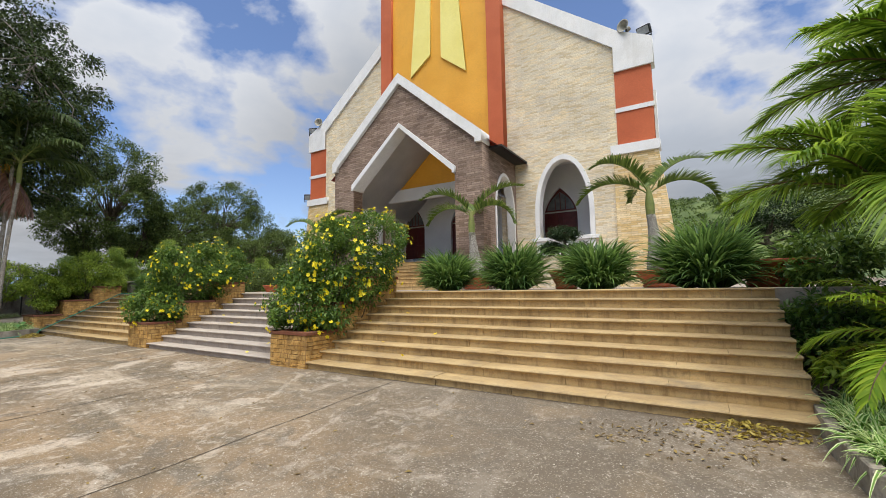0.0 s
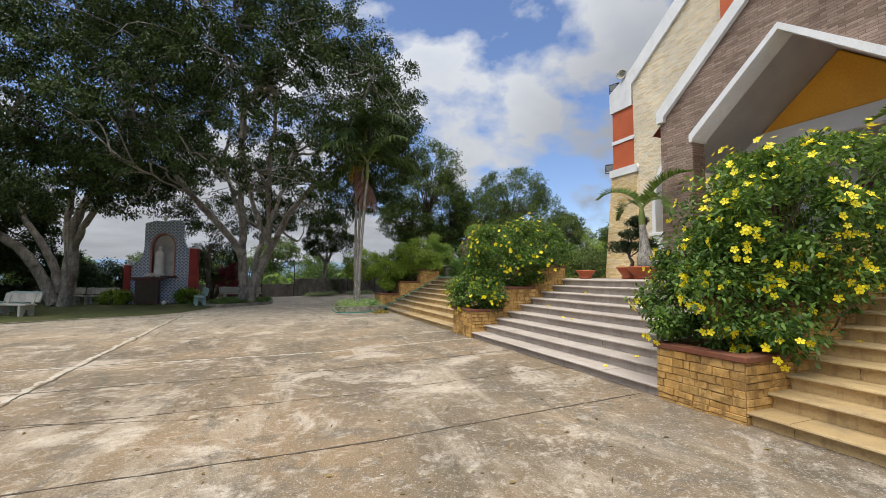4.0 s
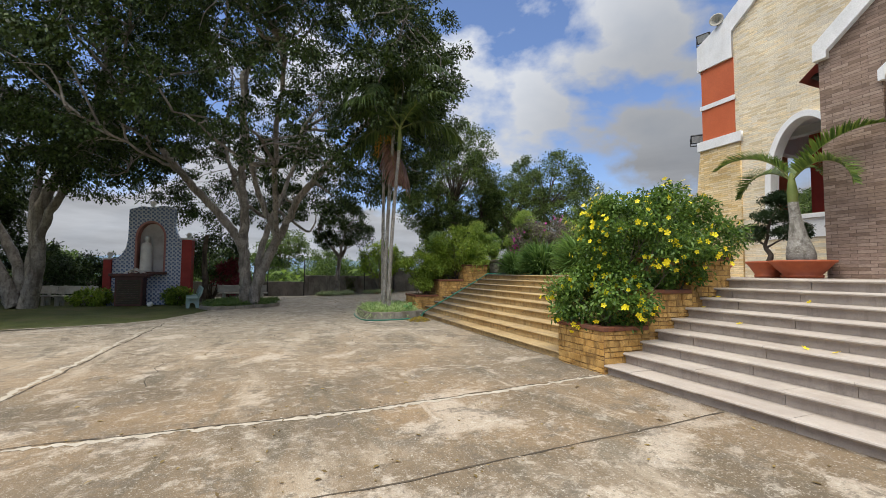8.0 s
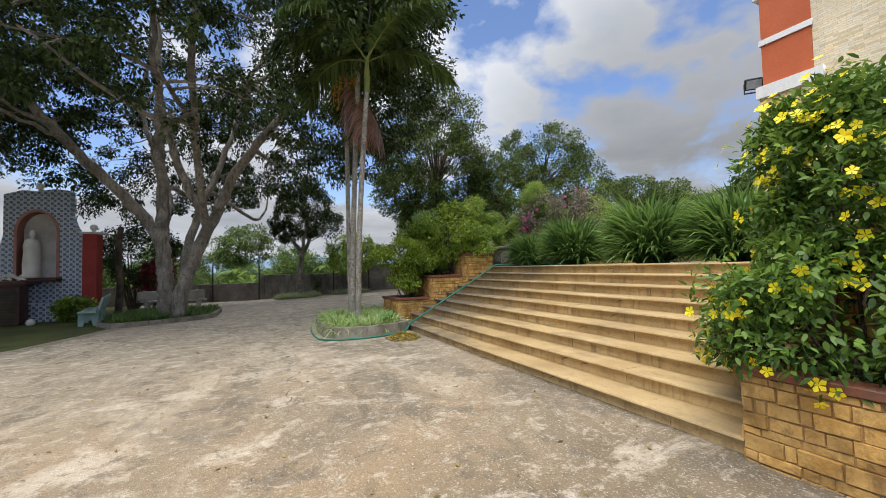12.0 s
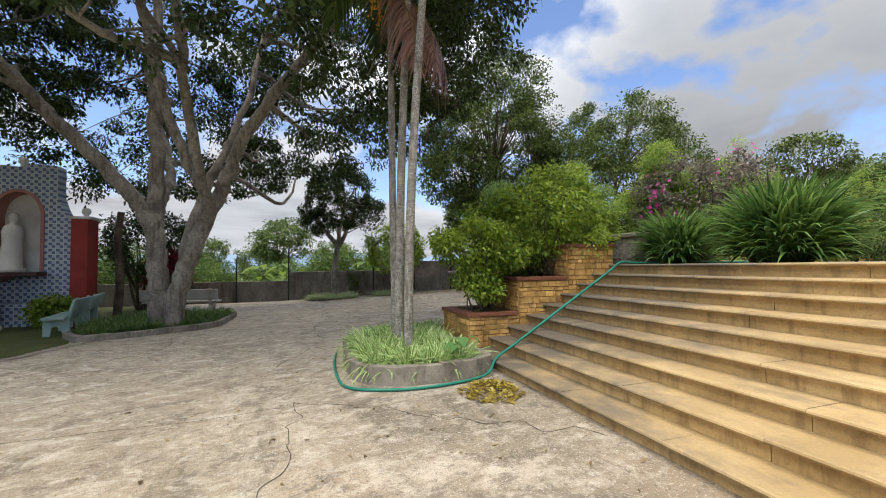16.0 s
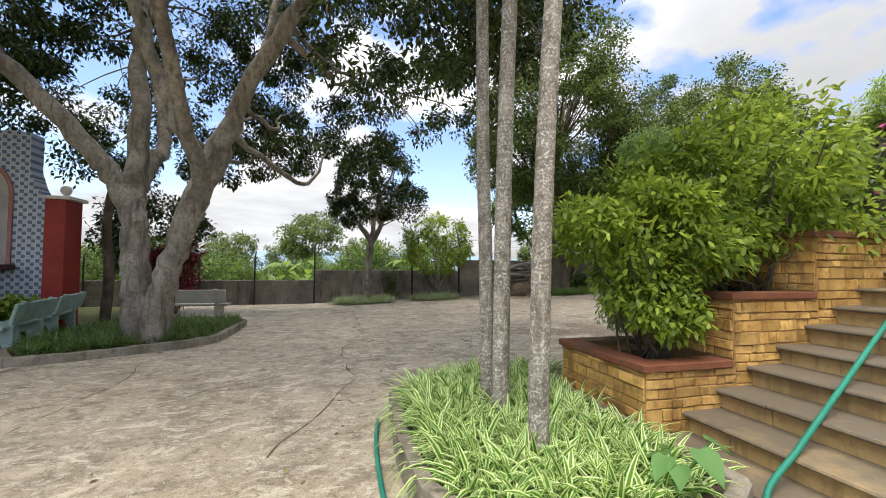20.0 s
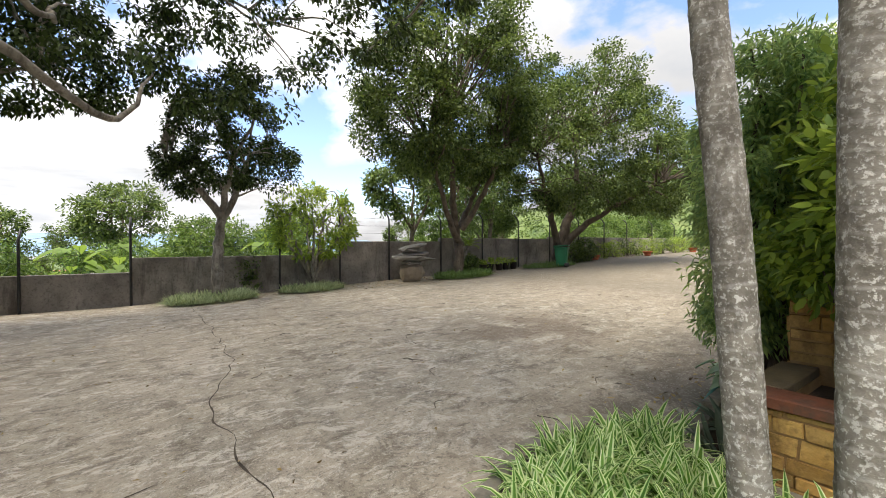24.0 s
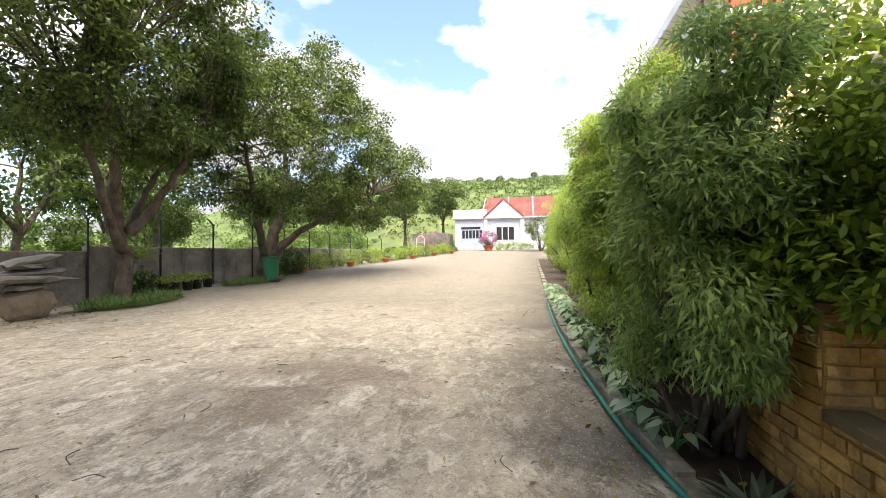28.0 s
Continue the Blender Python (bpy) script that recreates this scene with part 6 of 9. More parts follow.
def ringed(mat_base):
    """Adds pale leaf-scar rings every few centimetres of height, and lichen spots."""
    m = mat_base
    nt = m.node_tree
    N, L = nt.nodes.new, nt.links.new
    bsdf = nt.nodes["Principled BSDF"]
    src = bsdf.inputs["Base Color"].links[0].from_socket
    geo = N("ShaderNodeNewGeometry")
    w = N("ShaderNodeTexWave"); w.bands_direction = "Z"; w.inputs["Scale"].default_value = 4.2; w.inputs["Distortion"].default_value = 4.5; w.inputs["Detail"].default_value = 2
    L(geo.outputs["Position"], w.inputs["Vector"])
    r = N("ShaderNodeMapRange"); r.inputs[1].default_value, r.inputs[2].default_value, r.inputs[4].default_value = 0.90, 1.0, 0.28
    L(w.outputs["Fac"], r.inputs[0])
    v = N("ShaderNodeTexNoise"); v.inputs["Scale"].default_value = 60; v.inputs["Detail"].default_value = 5; v.inputs["Roughness"].default_value = 0.7
    L(geo.outputs["Position"], v.inputs["Vector"])
    r2 = N("ShaderNodeMapRange"); r2.inputs[1].default_value, r2.inputs[2].default_value, r2.inputs[4].default_value = 0.53, 0.585, 0.85
    L(v.outputs["Fac"], r2.inputs[0])
    mx = N("ShaderNodeMath"); mx.operation = "MAXIMUM"; L(r.outputs[0], mx.inputs[0]); L(r2.outputs[0], mx.inputs[1])
    mix = N("ShaderNodeMix"); mix.data_type = "RGBA"; mix.inputs["B"].default_value = (0.60, 0.59, 0.55, 1)
    L(mx.outputs[0], mix.inputs["Factor"]); L(src, mix.inputs["A"]); L(mix.outputs["Result"], bsdf.inputs["Base Color"])
    return m


ringed(TRUNK_PALM)
streaks(TRUNK_PALM, (0.075, 0.065, 0.05), 0.6, (11, 11, 5), 0.50, 0.62)
FRUIT = surface("orange_palm_fruit", (0.55, 0.24, 0.015), (0.70, 0.36, 0.03), 8, 0.5, 0.2, 40)
SHAFT = surface("green_crownshaft", (0.13, 0.17, 0.04), (0.22, 0.25, 0.07), 3, 0.6, 0.1, 30, (0.16, 0.11, 0.05), 2, 0.5)


FROND_DEAD = leafy("dead_frond", (0.14, 0.065, 0.045), (0.34, 0.20, 0.145), 0.2)


def fan_palm(x, y, top, lean, rng, fronds, label, fruit=False, az0=0.0, r=0.068, bow=None):
    p = empty("palm_tree", x, y, 0.1, label, "palm", "palms in the round bed")
    lx, ly = lean
    path = [(0, 0, -0.1), (lx * 0.15, ly * 0.15, top * 0.33), (lx * 0.5, ly * 0.5, top * 0.66), (lx, ly, top)]
    if bow:
        path = [path[0], *bow, path[-1]]
    mesh_np("trunk", *ring_trunk(path, r, r * 0.8, rng), TRUNK_PALM, p, smooth=True)
    tube("crownshaft", np.array([(lx, ly, top - 0.05), (lx * 1.03, ly * 1.03, top + 0.35), (lx * 1.06, ly * 1.06, top + 0.8)]), [r * 0.95, r * 1.1, r * 0.6], SHAFT, p, 10)
    head = np.array((lx * 1.05, ly * 1.05, top + 0.7))
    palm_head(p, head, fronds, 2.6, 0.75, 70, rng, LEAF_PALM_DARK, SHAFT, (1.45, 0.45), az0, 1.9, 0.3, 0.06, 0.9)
    if fruit:
        bm = bmesh.new()
        bmesh.ops.create_icosphere(bm, subdivisions=1, radius=0.022)
        berry = bpy.data.meshes.new("fruit")
        bm.to_mesh(berry); bm.free()
        berry.materials.append(FRUIT)
        for k in range(7):
            a = k * 0.9
            q = [(lx + 0.08 * math.cos(a), ly + 0.08 * math.sin(a), top), (lx + 0.25 * math.cos(a), ly + 0.25 * math.sin(a), top - 0.15), (lx + 0.33 * math.cos(a), ly + 0.33 * math.sin(a), top - 0.75)]
            n = 26
            Q = smooth_path(q, 9)
            stalk = tube("fruit_stalk", Q, np.full(len(Q), 0.01), FRUIT, p, 5)
            for i in range(n):
                b = Q[rng.integers(5, len(Q))] + rng.normal(0, 0.045, 3)
                f = new("fruit", berry)
                f.parent, f.location = stalk, b
        for k in range(4):
            a = 0.2 + k * 0.42
            r0, lv = frond_np((lx, ly, top - 0.1), a, -0.75, 2.2, 0.6, 40, rng, 0.7, -0.1, 0.04, 1.2)
            f = mesh_np("dead_frond", *lv, FROND_DEAD, p, "dry brown hanging frond")
            mesh_np("rib", *r0, LEAF_DRY, f)
    return p


fan_palm(-22.53, 4.46, 6.6, (-0.30, 0.0), rng, 10, "slender ringed palm with drooping fronds in the bed", True, 0.3, 0.066, [(-0.10, 0, 1.5), (-0.18, 0, 2.5), (-0.22, 0, 4.0)])
fan_palm(-22.30, 4.46, 7.3, (0.05, 0.25), rng, 8, "slender ringed palm with drooping fronds in the bed", False, 1.1, 0.072)
fan_palm(-21.58, 4.42, 5.7, (0.15, 0.25), rng, 7, "slender ringed palm with drooping fronds in the bed", False, 2.0, 0.07)

# taro-like leaf at the bed's edge
LEAF_TARO = leafy("taro_leaf", (0.06, 0.17, 0.05), (0.16, 0.32, 0.11), 0.4)


def heart_leaf(c, d, size, rng):
    """One large arrow-shaped leaf, a small fan of quads bent along the midrib."""
    d = unit(np.asarray(d, dtype=float))
    s = unit(np.cross(d, (0, 0, 1.0)))
    n = np.cross(s, d)
    prof = [(-0.25, 0.28), (0.0, 0.42), (0.3, 0.36), (0.65, 0.18), (1.0, 0.0)]
    V, F = [], []
    for u, w in prof:
        for k in (-1, 0, 1):
            V.append(c + d * u * size + s * k * w * size + n * (0.10 * abs(k) - 0.18 * max(u, 0) ** 2) * size)
    for i in range(len(prof) - 1):
        for k in range(2):
            a = i * 3 + k
            F.append((a, a + 1, a + 4, a + 3))
    return np.array(V), np.array(F)


def taro(x, y, z, n, size, rng, label, material, spread=0.25, height=0.4, name="taro_plant", group="", category="plant"):
    p = empty(name, x, y, z, label, category, group)
    for k in range(n):
        a = k * 2.4 + rng.uniform(-0.4, 0.4)
        tip = np.array((math.cos(a) * spread * rng.uniform(0.5, 1.2), math.sin(a) * spread * rng.uniform(0.5, 1.2), height * rng.uniform(0.5, 1.1)))
        tube("stalk", smooth_path([(0, 0, 0), tip * (0.35, 0.35, 0.6), tip], 4), np.linspace(0.008, 0.005, 9), LEAF_TARO, p, 5)
        mesh_np("leaf", *heart_leaf(tip, (math.cos(a), math.sin(a), -0.45), size * rng.uniform(0.75, 1.2), rng), material, p)
    return p


taro(-21.0, 5.0, 0.22, 6, 0.15, rng, "large-leaved taro at the edge of the palm bed", LEAF_TARO, 0.18, 0.34)

# hose: round the bed, then up the stairs; another along the road kerb
hose_xy = [(-23.1, 3.55), (-22.5, 3.47), (-21.6, 3.44), (-21.05, 3.50), (-20.78, 3.75), (-20.60, 4.15), (-20.55, 4.5), (-20.57, 4.8), (-20.62, 5.05)]
hose_pts = [(x, y, ground_z(x, y) + 0.024) for x, y in hose_xy] + [(-20.70, 5.28, 0.17)]
for i in range(1, 10):
    hose_pts.append((-20.80 - 0.075 * i, 5.47 + (i - 1) * 0.335, TERRACE - (9 - i) * RISE + 0.035))
hose_pts += [(-21.48, 8.45, TERRACE + 0.02), (-21.42, 9.0, TERRACE + 0.02), (-21.2, 9.8, TERRACE + 0.02), (-20.9, 10.8, TERRACE + 0.02)]
hose = tube("garden_hose", smooth_path(hose_pts, 5), np.full(5 * (len(hose_pts) - 1) + 1, 0.019), HOSE_GREEN, None, 8)
tagged(hose, "green garden hose lying round the bed and up the steps", "hose")
road_hose = [(-23.47, 5.9, 0.17), (-23.62, 6.6, 0.20), (-23.75, 7.3, 0.23), (-23.86, 8.4, 0.27), (-23.96, 9.8, 0.32), (-24.02, 11.5, 0.37), (-24.05, 14, 0.48)]
hose2 = tube("garden_hose", smooth_path(road_hose, 5), np.full(5 * (len(road_hose) - 1) + 1, 0.02), HOSE_GREEN, None, 8)
tagged(hose2, "green hose lying along the kerb of the drive", "hose")

LEAF_YELLOW = leafy("yellowed_leaf", (0.16, 0.11, 0.025), (0.46, 0.38, 0.08), 0.25)



def litter(name, cx, cy, rx, ry, n, height, rng, material, label, size=0.07):
    """A low heap or scatter of fallen leaves."""
    a, r = rng.uniform(0, TAU, n), rng.uniform(0, 1, n) ** 0.6
    X, Y = cx + rx * r * np.cos(a), cy + ry * r * np.sin(a)
    Z = np.array([ground_z(x, y) for x, y in zip(X, Y)]) + 0.008 + height * (1 - r) * rng.uniform(0.3, 1, n)
    C = np.stack([X, Y, Z], 1)
    out = np.stack([np.cos(a * 7), np.sin(a * 7), 0.25 + 0 * a], 1)
    V, F = leaf_cloud(C, out, size, size * 0.42, rng, 0.0, 0.25)
    V[:, 2] = np.maximum(V[:, 2], np.repeat(Z, 4) - 0.004)
    ob = mesh_np(name, V, F, material)
    return tagged(ob, label, "leaves", kind="stuff")


litter("leaf_pile", -20.1, 5.02, 0.40, 0.32, 800, 0.14, rng, LEAF_YELLOW, "heap of fallen yellow-brown leaves")
litter("leaf_pile", 0.35, 5.35, 0.55, 0.3, 420, 0.06, rng, LEAF_YELLOW, "heap of dry leaves at the end of the steps")
litter("fallen_leaves", -0.3, 4.75, 0.9, 0.5, 160, 0.01, rng, LEAF_DRY, "scattered fallen leaves", 0.06)
litter("fallen_leaves", -13, 2.5, 11, 3.2, 420, 0.002, rng, LEAF_DRY, "scattered dry leaves and crumbs on the concrete", 0.05)
litter("fallen_leaves", -28, 6, 7, 5, 420, 0.002, rng, LEAF_DRY, "scattered dry leaves on the drive", 0.05)
litter("fallen_leaves", -23.75, 9, 0.35, 4.5, 320, 0.004, rng, LEAF_DRY, "fallen leaves along the kerb", 0.06)
litter("fallen_leaves", -23.2, 6.5, 0.2, 0.9, 190, 0.03, rng, LEAF_DRY, "dry leaves on the soil under the hedge", 0.08)
litter("fallen_leaves", -34.8, 10.3, 1.3, 2.0, 240, 0.01, rng, LEAF_DRY, "fallen leaves by the wall", 0.07)


# ---- lawn, shrine and benches ----
LAWN = [(-19.5, -9.5), (-20.8, -7.2), (-21.9, -5.4), (-22.6, -3.4), (-23.6, -2.5), (-25.4, -1.9), (-26.6, -1.6), (-28, -2.2), (-33.5, -2.4), (-36.1, -3.0), (-36.1, -21), (-19.5, -21)]
fill_patch("lawn", LAWN, ground_z, 0.012, MOSS, "thin mossy lawn under the trees", "lawn")
ribbon("lawn_edge", [(-19.4, -9.5), (-20.7, -7.2), (-21.8, -5.4), (-22.5, -3.3), (-23.5, -2.35)], 0.10, JOINT_PALE, 0.03, rng, 0.3)
ribbon("lawn_edge", [(-23.5, -2.35), (-25.3, -1.75), (-26.6, -1.35)], 0.12, JOINT_PALE, 0.02, rng, 0.3)



def tile_material():
    """Blue and white cement tiles with small quatrefoil-like checks."""
    m, nt, bsdf, N, L = nodes_of("blue_white_tile")
    geo = N("ShaderNodeNewGeometry")
    sep = N("ShaderNodeSeparateXYZ"); L(geo.outputs["Position"], sep.inputs[0])
    com = N("ShaderNodeCombineXYZ"); L(sep.outputs["Y"], com.inputs[0]); L(sep.outputs["Z"], com.inputs[1])
    rot = N("ShaderNodeMapping"); rot.inputs["Rotation"].default_value = (0, 0, radians(0)); L(com.outputs[0], rot.inputs[0])
    ck = N("ShaderNodeTexChecker"); ck.inputs["Scale"].default_value = 11.0
    ck.inputs["Color1"].default_value, ck.inputs["Color2"].default_value = (0.10, 0.15, 0.27, 1), (0.42, 0.48, 0.56, 1)
    L(rot.outputs[0], ck.inputs["Vector"])
    br = N("ShaderNodeTexBrick"); br.offset = 0.0
    br.inputs["Scale"].default_value = 1.0; br.inputs["Brick Width"].default_value = 0.182; br.inputs["Row Height"].default_value = 0.182; br.inputs["Mortar Size"].default_value = 0.012
    L(rot.outputs[0], br.inputs["Vector"])
    mx = N("ShaderNodeMix"); mx.data_type = "RGBA"; mx.inputs["B"].default_value = (0.50, 0.53, 0.56, 1)
    L(br.outputs["Fac"], mx.inputs["Factor"]); L(ck.outputs["Color"], mx.inputs["A"])
    L(mx.outputs["Result"], bsdf.inputs["Base Color"])
    bsdf.inputs["Roughness"].default_value = 0.35
    return m


TILES = tile_material()
PINK = surface("faded_red_trim", (0.34, 0.15, 0.13), (0.42, 0.21, 0.18), 3, 0.7, 0.1, 40)
NICHE = surface("niche_grey", (0.58, 0.57, 0.54), (0.68, 0.67, 0.64), 2, 0.8, 0.1, 40, (0.30, 0.29, 0.27), 1.5, 0.5)
MARBLE = surface("white_statue", (0.62, 0.61, 0.57), (0.74, 0.73, 0.69), 3, 0.55, 0.1, 40)
DARK_BROWN = surface("dark_brown_wood", (0.05, 0.018, 0.014), (0.085, 0.03, 0.022), 5, 0.5, 0.1, 50)
SHUTTER = surface("olive_shutter", (0.03, 0.026, 0.012), (0.055, 0.047, 0.022), 6, 0.6, 0.1, 50)
PILLAR_RED = surface("dark_red_paint", (0.26, 0.022, 0.016), (0.33, 0.035, 0.024), 2, 0.6, 0.1, 40, (0.16, 0.02, 0.016), 1.5, 0.5)
SX = -31.0
shrine = empty("garden_shrine", SX, -4.7, 0, "tiled garden shrine with arched niche, red pillars and ball finials", "shrine")
SH = shrine.matrix_world.inverted()
outline = [(-6.15, 0.0), (-3.42, 0.0), (-3.42, 3.05), (-3.55, 3.10), (-3.68, 3.35), (-3.80, 3.75), (-3.80, 4.62), (-4.25, 4.66), (-4.72, 4.55), (-5.1, 4.58), (-5.60, 4.40), (-5.60, 3.0), (-5.68, 2.55), (-5.85, 2.25), (-6.15, 2.02)]
niche = arch(-4.70, 1.5, 0.55, 3.1, 3.83)
sheet(outline, [niche], 0.45, SH @ sideways(SX - 0.45, 0.45), "tiled_wall", TILES, shrine, "blue and white tiled wall")
sheet(arch(-4.70, 1.49, 0.61, 3.1, 3.90) + arch(-4.70, 1.48, 0.53, 3.1, 3.81)[::-1], [], 0.52, SH @ sideways(SX - 0.48, 0.52), "niche_trim", PINK, shrine, "faded red niche trim")
part("niche_back", moved(box(SX - 0.62, -5.5, 1.3, SX - 0.452, -3.9, 4.1), SH), NICHE, shrine, "grey niche back")
part("pillar", moved(box(SX - 0.55, -6.45, 0.0, SX + 0.12, -6.152, 2.05, 0.01), SH), PILLAR_RED, shrine, "red pillar")
part("pillar", moved(box(SX - 0.55, -3.418, 0.0, SX + 0.14, -3.0, 3.05, 0.01), SH), PILLAR_RED, shrine, "red pillar")
part("pillar_cap", moved(box(SX - 0.6, -3.46, 3.05, SX + 0.19, -2.9, 3.13, 0.012), SH), NICHE, shrine)
part("pillar_cap", moved(box(SX - 0.6, -6.5, 2.05, SX + 0.17, -6.1, 2.12, 0.012), SH), NICHE, shrine)
for y, z, x in ((-3.18, 3.13, SX - 0.2), (-6.3, 2.12, SX - 0.2), (-4.72, 4.58, SX - 0.22)):
    part("finial", moved(lathe([(0.0, 0.0), (0.06, 0.01), (0.05, 0.06), (0.10, 0.11), (0.12, 0.18), (0.10, 0.25), (0.05, 0.29), (0, 0.3)], 14), SH @ Matrix.Translation((x, y, z))), MARBLE, shrine, "pale ball finial", True)
part("plinth", moved(box(SX + 0.02, -6.1, 0.0, SX + 0.75, -3.45, 0.62, 0.01), SH), TILES, shrine, "tiled plinth")
part("ledge", moved(box(SX + 0.0, -5.4, 1.38, SX + 0.5, -4.0, 1.5, 0.01), SH), DARK_BROWN, shrine, "dark ledge")
altar = empty("altar_table", SX + 1.3, -5.0, 0, "dark brown altar cabinet with slatted olive doors before the shrine", "table")
AL = altar.matrix_world.inverted()
part("cabinet", moved(box(SX + 0.95, -5.55, 0.03, SX + 1.55, -4.55, 1.25, 0.01), AL), DARK_BROWN, altar)
part("top", moved(join(box(SX + 0.75, -5.75, 1.30, SX + 1.70, -4.35, 1.42, 0.015), box(SX + 0.85, -5.65, 1.24, SX + 1.62, -4.45, 1.32, 0.01)), AL), DARK_BROWN, altar)
for k in range(11):
    part("slat", moved(box(SX + 1.552, -5.48, 0.12 + k * 0.095, SX + 1.575, -4.62, 0.19 + k * 0.095, 0.004), AL), SHUTTER, altar)
statue = part("statue", moved(lathe([(0, 0), (0.30, 0.0), (0.30, 0.10), (0.24, 0.12), (0.25, 0.5), (0.22, 0.9), (0.24, 1.15), (0.19, 1.32), (0.07, 1.40), (0.10, 1.48), (0.115, 1.57), (0.08, 1.68), (0, 1.71)], 16), Matrix.Translation((SX - 0.16, -4.9, 1.5))), MARBLE, None, "", True)
tagged(statue, "white standing robed figure in the shrine's niche", "statue")
flowers = empty("altar_flowers", SX + 1.2, -4.95, 1.42, "white flowers laid on the altar table", "flowers")
n = 90
a, r = rng.uniform(0, TAU, n), rng.uniform(0, 1, n) ** 0.6
blossoms("blossoms", np.stack([0.2 * r * np.cos(a), 0.38 * r * np.sin(a), 0.03 + 0.2 * (1 - r)], 1), np.stack([0.4 + 0 * a, np.sin(a), 1 + 0 * a], 1), rng, MARBLE, 0.10, flowers, "")
pot_ob = part("stone_ball", moved(lathe([(0, 0), (0.09, 0.02), (0.12, 0.1), (0.09, 0.19), (0, 0.21)], 12), Matrix.Translation((SX + 1.75, -4.2, 0.0))), MARBLE, None, "", True)
tagged(pot_ob, "small white stone ball on the lawn by the altar", "ornament")


def bench(x, y, turn, material, label, length=1.5, z=0.0):
    """Cast terrazzo bench: two shaped legs, a seat, a raked back of one slab."""
    b = empty("stone_bench", x, y, z, label, "bench", "cast benches in the yard", turn)
    h = length / 2
    part("seat", box(-h, -0.20, 0.40, h, 0.22, 0.46, 0.012), material, b)
    part("backrest", moved(box(-h, -0.03, 0.0, h, 0.03, 0.36, 0.012), Matrix.Translation((0, 0.30, 0.50)) @ pose(0, 0, 0, -14)), material, b)
    for s in (-1, 1):
        leg = bmesh.new()
        prof = [(-0.20, 0), (-0.08, 0), (-0.05, 0.22), (0.10, 0.24), (0.16, 0), (0.28, 0), (0.27, 0.40), (0.42, 0.86), (0.36, 0.88), (0.22, 0.46), (0.20, 0.40), (-0.20, 0.40)]
        A = [leg.verts.new((s * (h - 0.25) - 0.05, p, q)) for p, q in prof]
        B = [leg.verts.new((s * (h - 0.25) + 0.05, p, q)) for p, q in prof]
        for k in range(len(prof)):
            leg.faces.new((A[k], A[(k + 1) % len(prof)], B[(k + 1) % len(prof)], B[k]))
        leg.faces.new(A); leg.faces.new(B[::-1])
        bmesh.ops.recalc_face_normals(leg, faces=leg.faces[:])
        part("leg", leg, material, b)
    return b


bench(-24.0, -7.9, 60, BENCH_STONE, "pale terrazzo bench on the lawn's edge", 1.6)
bench(-25.6, -8.5, 60, BENCH_GREEN, "grey-green terrazzo bench behind the pale one", 1.5)
bench(-30.4, -7.3, 80, BENCH_STONE, "pale terrazzo bench under the fig tree", 1.5)
bench(-30.9, -8.9, 85, BENCH_STONE, "pale terrazzo bench under the fig tree", 1.5)
bench(-28.4, -2.5, 10, BENCH_GREEN, "green-painted terrazzo bench facing the shrine", 1.6)
bench(-30.2, -2.85, 12, BENCH_GREEN, "green-painted terrazzo bench beside its twin at the shrine", 1.6)
bench(-31.9, -0.75, -95, BENCH_STONE, "pale terrazzo bench behind the big fig tree", 2.3)

FIG_BED = [(-30.6, 1.0), (-29.2, 0.98), (-28.2, 0.92), (-27.75, 0.55), (-27.3, -0.2), (-26.9, -0.95), (-26.7, -1.5), (-27.4, -2.0), (-29.0, -2.1), (-30.6, -1.6)]
kerb_ring("tree_bed_kerb", FIG_BED, 0.14, 0.12, "low mossy kerb round the fig tree's bed", ground_z, slab=0.8)
fill_patch("tree_bed_soil", shrink(FIG_BED, 0.05), ground_z, 0.12, SOIL, "soil in the fig tree's bed", "soil")
BLADE_PALE = leafy("pale_lily_blade", (0.17, 0.24, 0.10), (0.52, 0.58, 0.34), 0.3)
GRASS_BLADE = leafy("dwarf_lily_blade", (0.06, 0.115, 0.03), (0.16, 0.25, 0.07), 0.3)


def grass_bed(name, outline, z, n, rng, label, length=0.28, material=None, stripes=False, width=0.014):
    if stripes:
        return spider_bed(0, 0, z, outline, n, rng, label, length)
    bed = empty(name, 0, 0, z, label, "plant")
    O = np.array(outline)
    lo, hi = O.min(0), O.max(0)
    pts = rng.uniform(lo, hi, (n * 40, 2))
    ok = np.zeros(len(pts), bool)
    for (x1, y1), (x2, y2) in zip(O, np.roll(O, -1, 0)):
        ok ^= ((y1 > pts[:, 1]) != (y2 > pts[:, 1])) & (pts[:, 0] < (x2 - x1) * (pts[:, 1] - y1) / (y2 - y1 + 1e-9) + x1)
    T = pts[ok][:n]
    idx = np.repeat(np.arange(len(T)), 12)
    m = len(idx)
    az, tilt = rng.uniform(0, TAU, m), rng.uniform(0.4, 1.4, m)
    d = np.stack([np.cos(az) * np.cos(tilt), np.sin(az) * np.cos(tilt), np.sin(tilt)], 1)
    zz = np.array([ground_z(x, y) for x, y in T])[idx][:, None]
    root = np.concatenate([T[idx] + rng.normal(0, 0.04, (m, 2)), zz], 1)
    V, F, _ = blades(root, d, unit(rng.normal(0, 0.2, (m, 3)) + np.array((0, 0, 1.0))), length * rng.uniform(0.6, 1.3, m), width * rng.uniform(0.7, 1.3, m), rng.uniform(0.2, 0.7, m), 3, 1)
    tagged(mesh_np("leaves", V, F, material or GRASS_BLADE, bed), kind="stuff")
    return bed


grass_bed("lily_grass", shrink(FIG_BED, 0.12), 0.12, 900, rng, "green lily grass round the fig tree", 0.34, width=0.02)


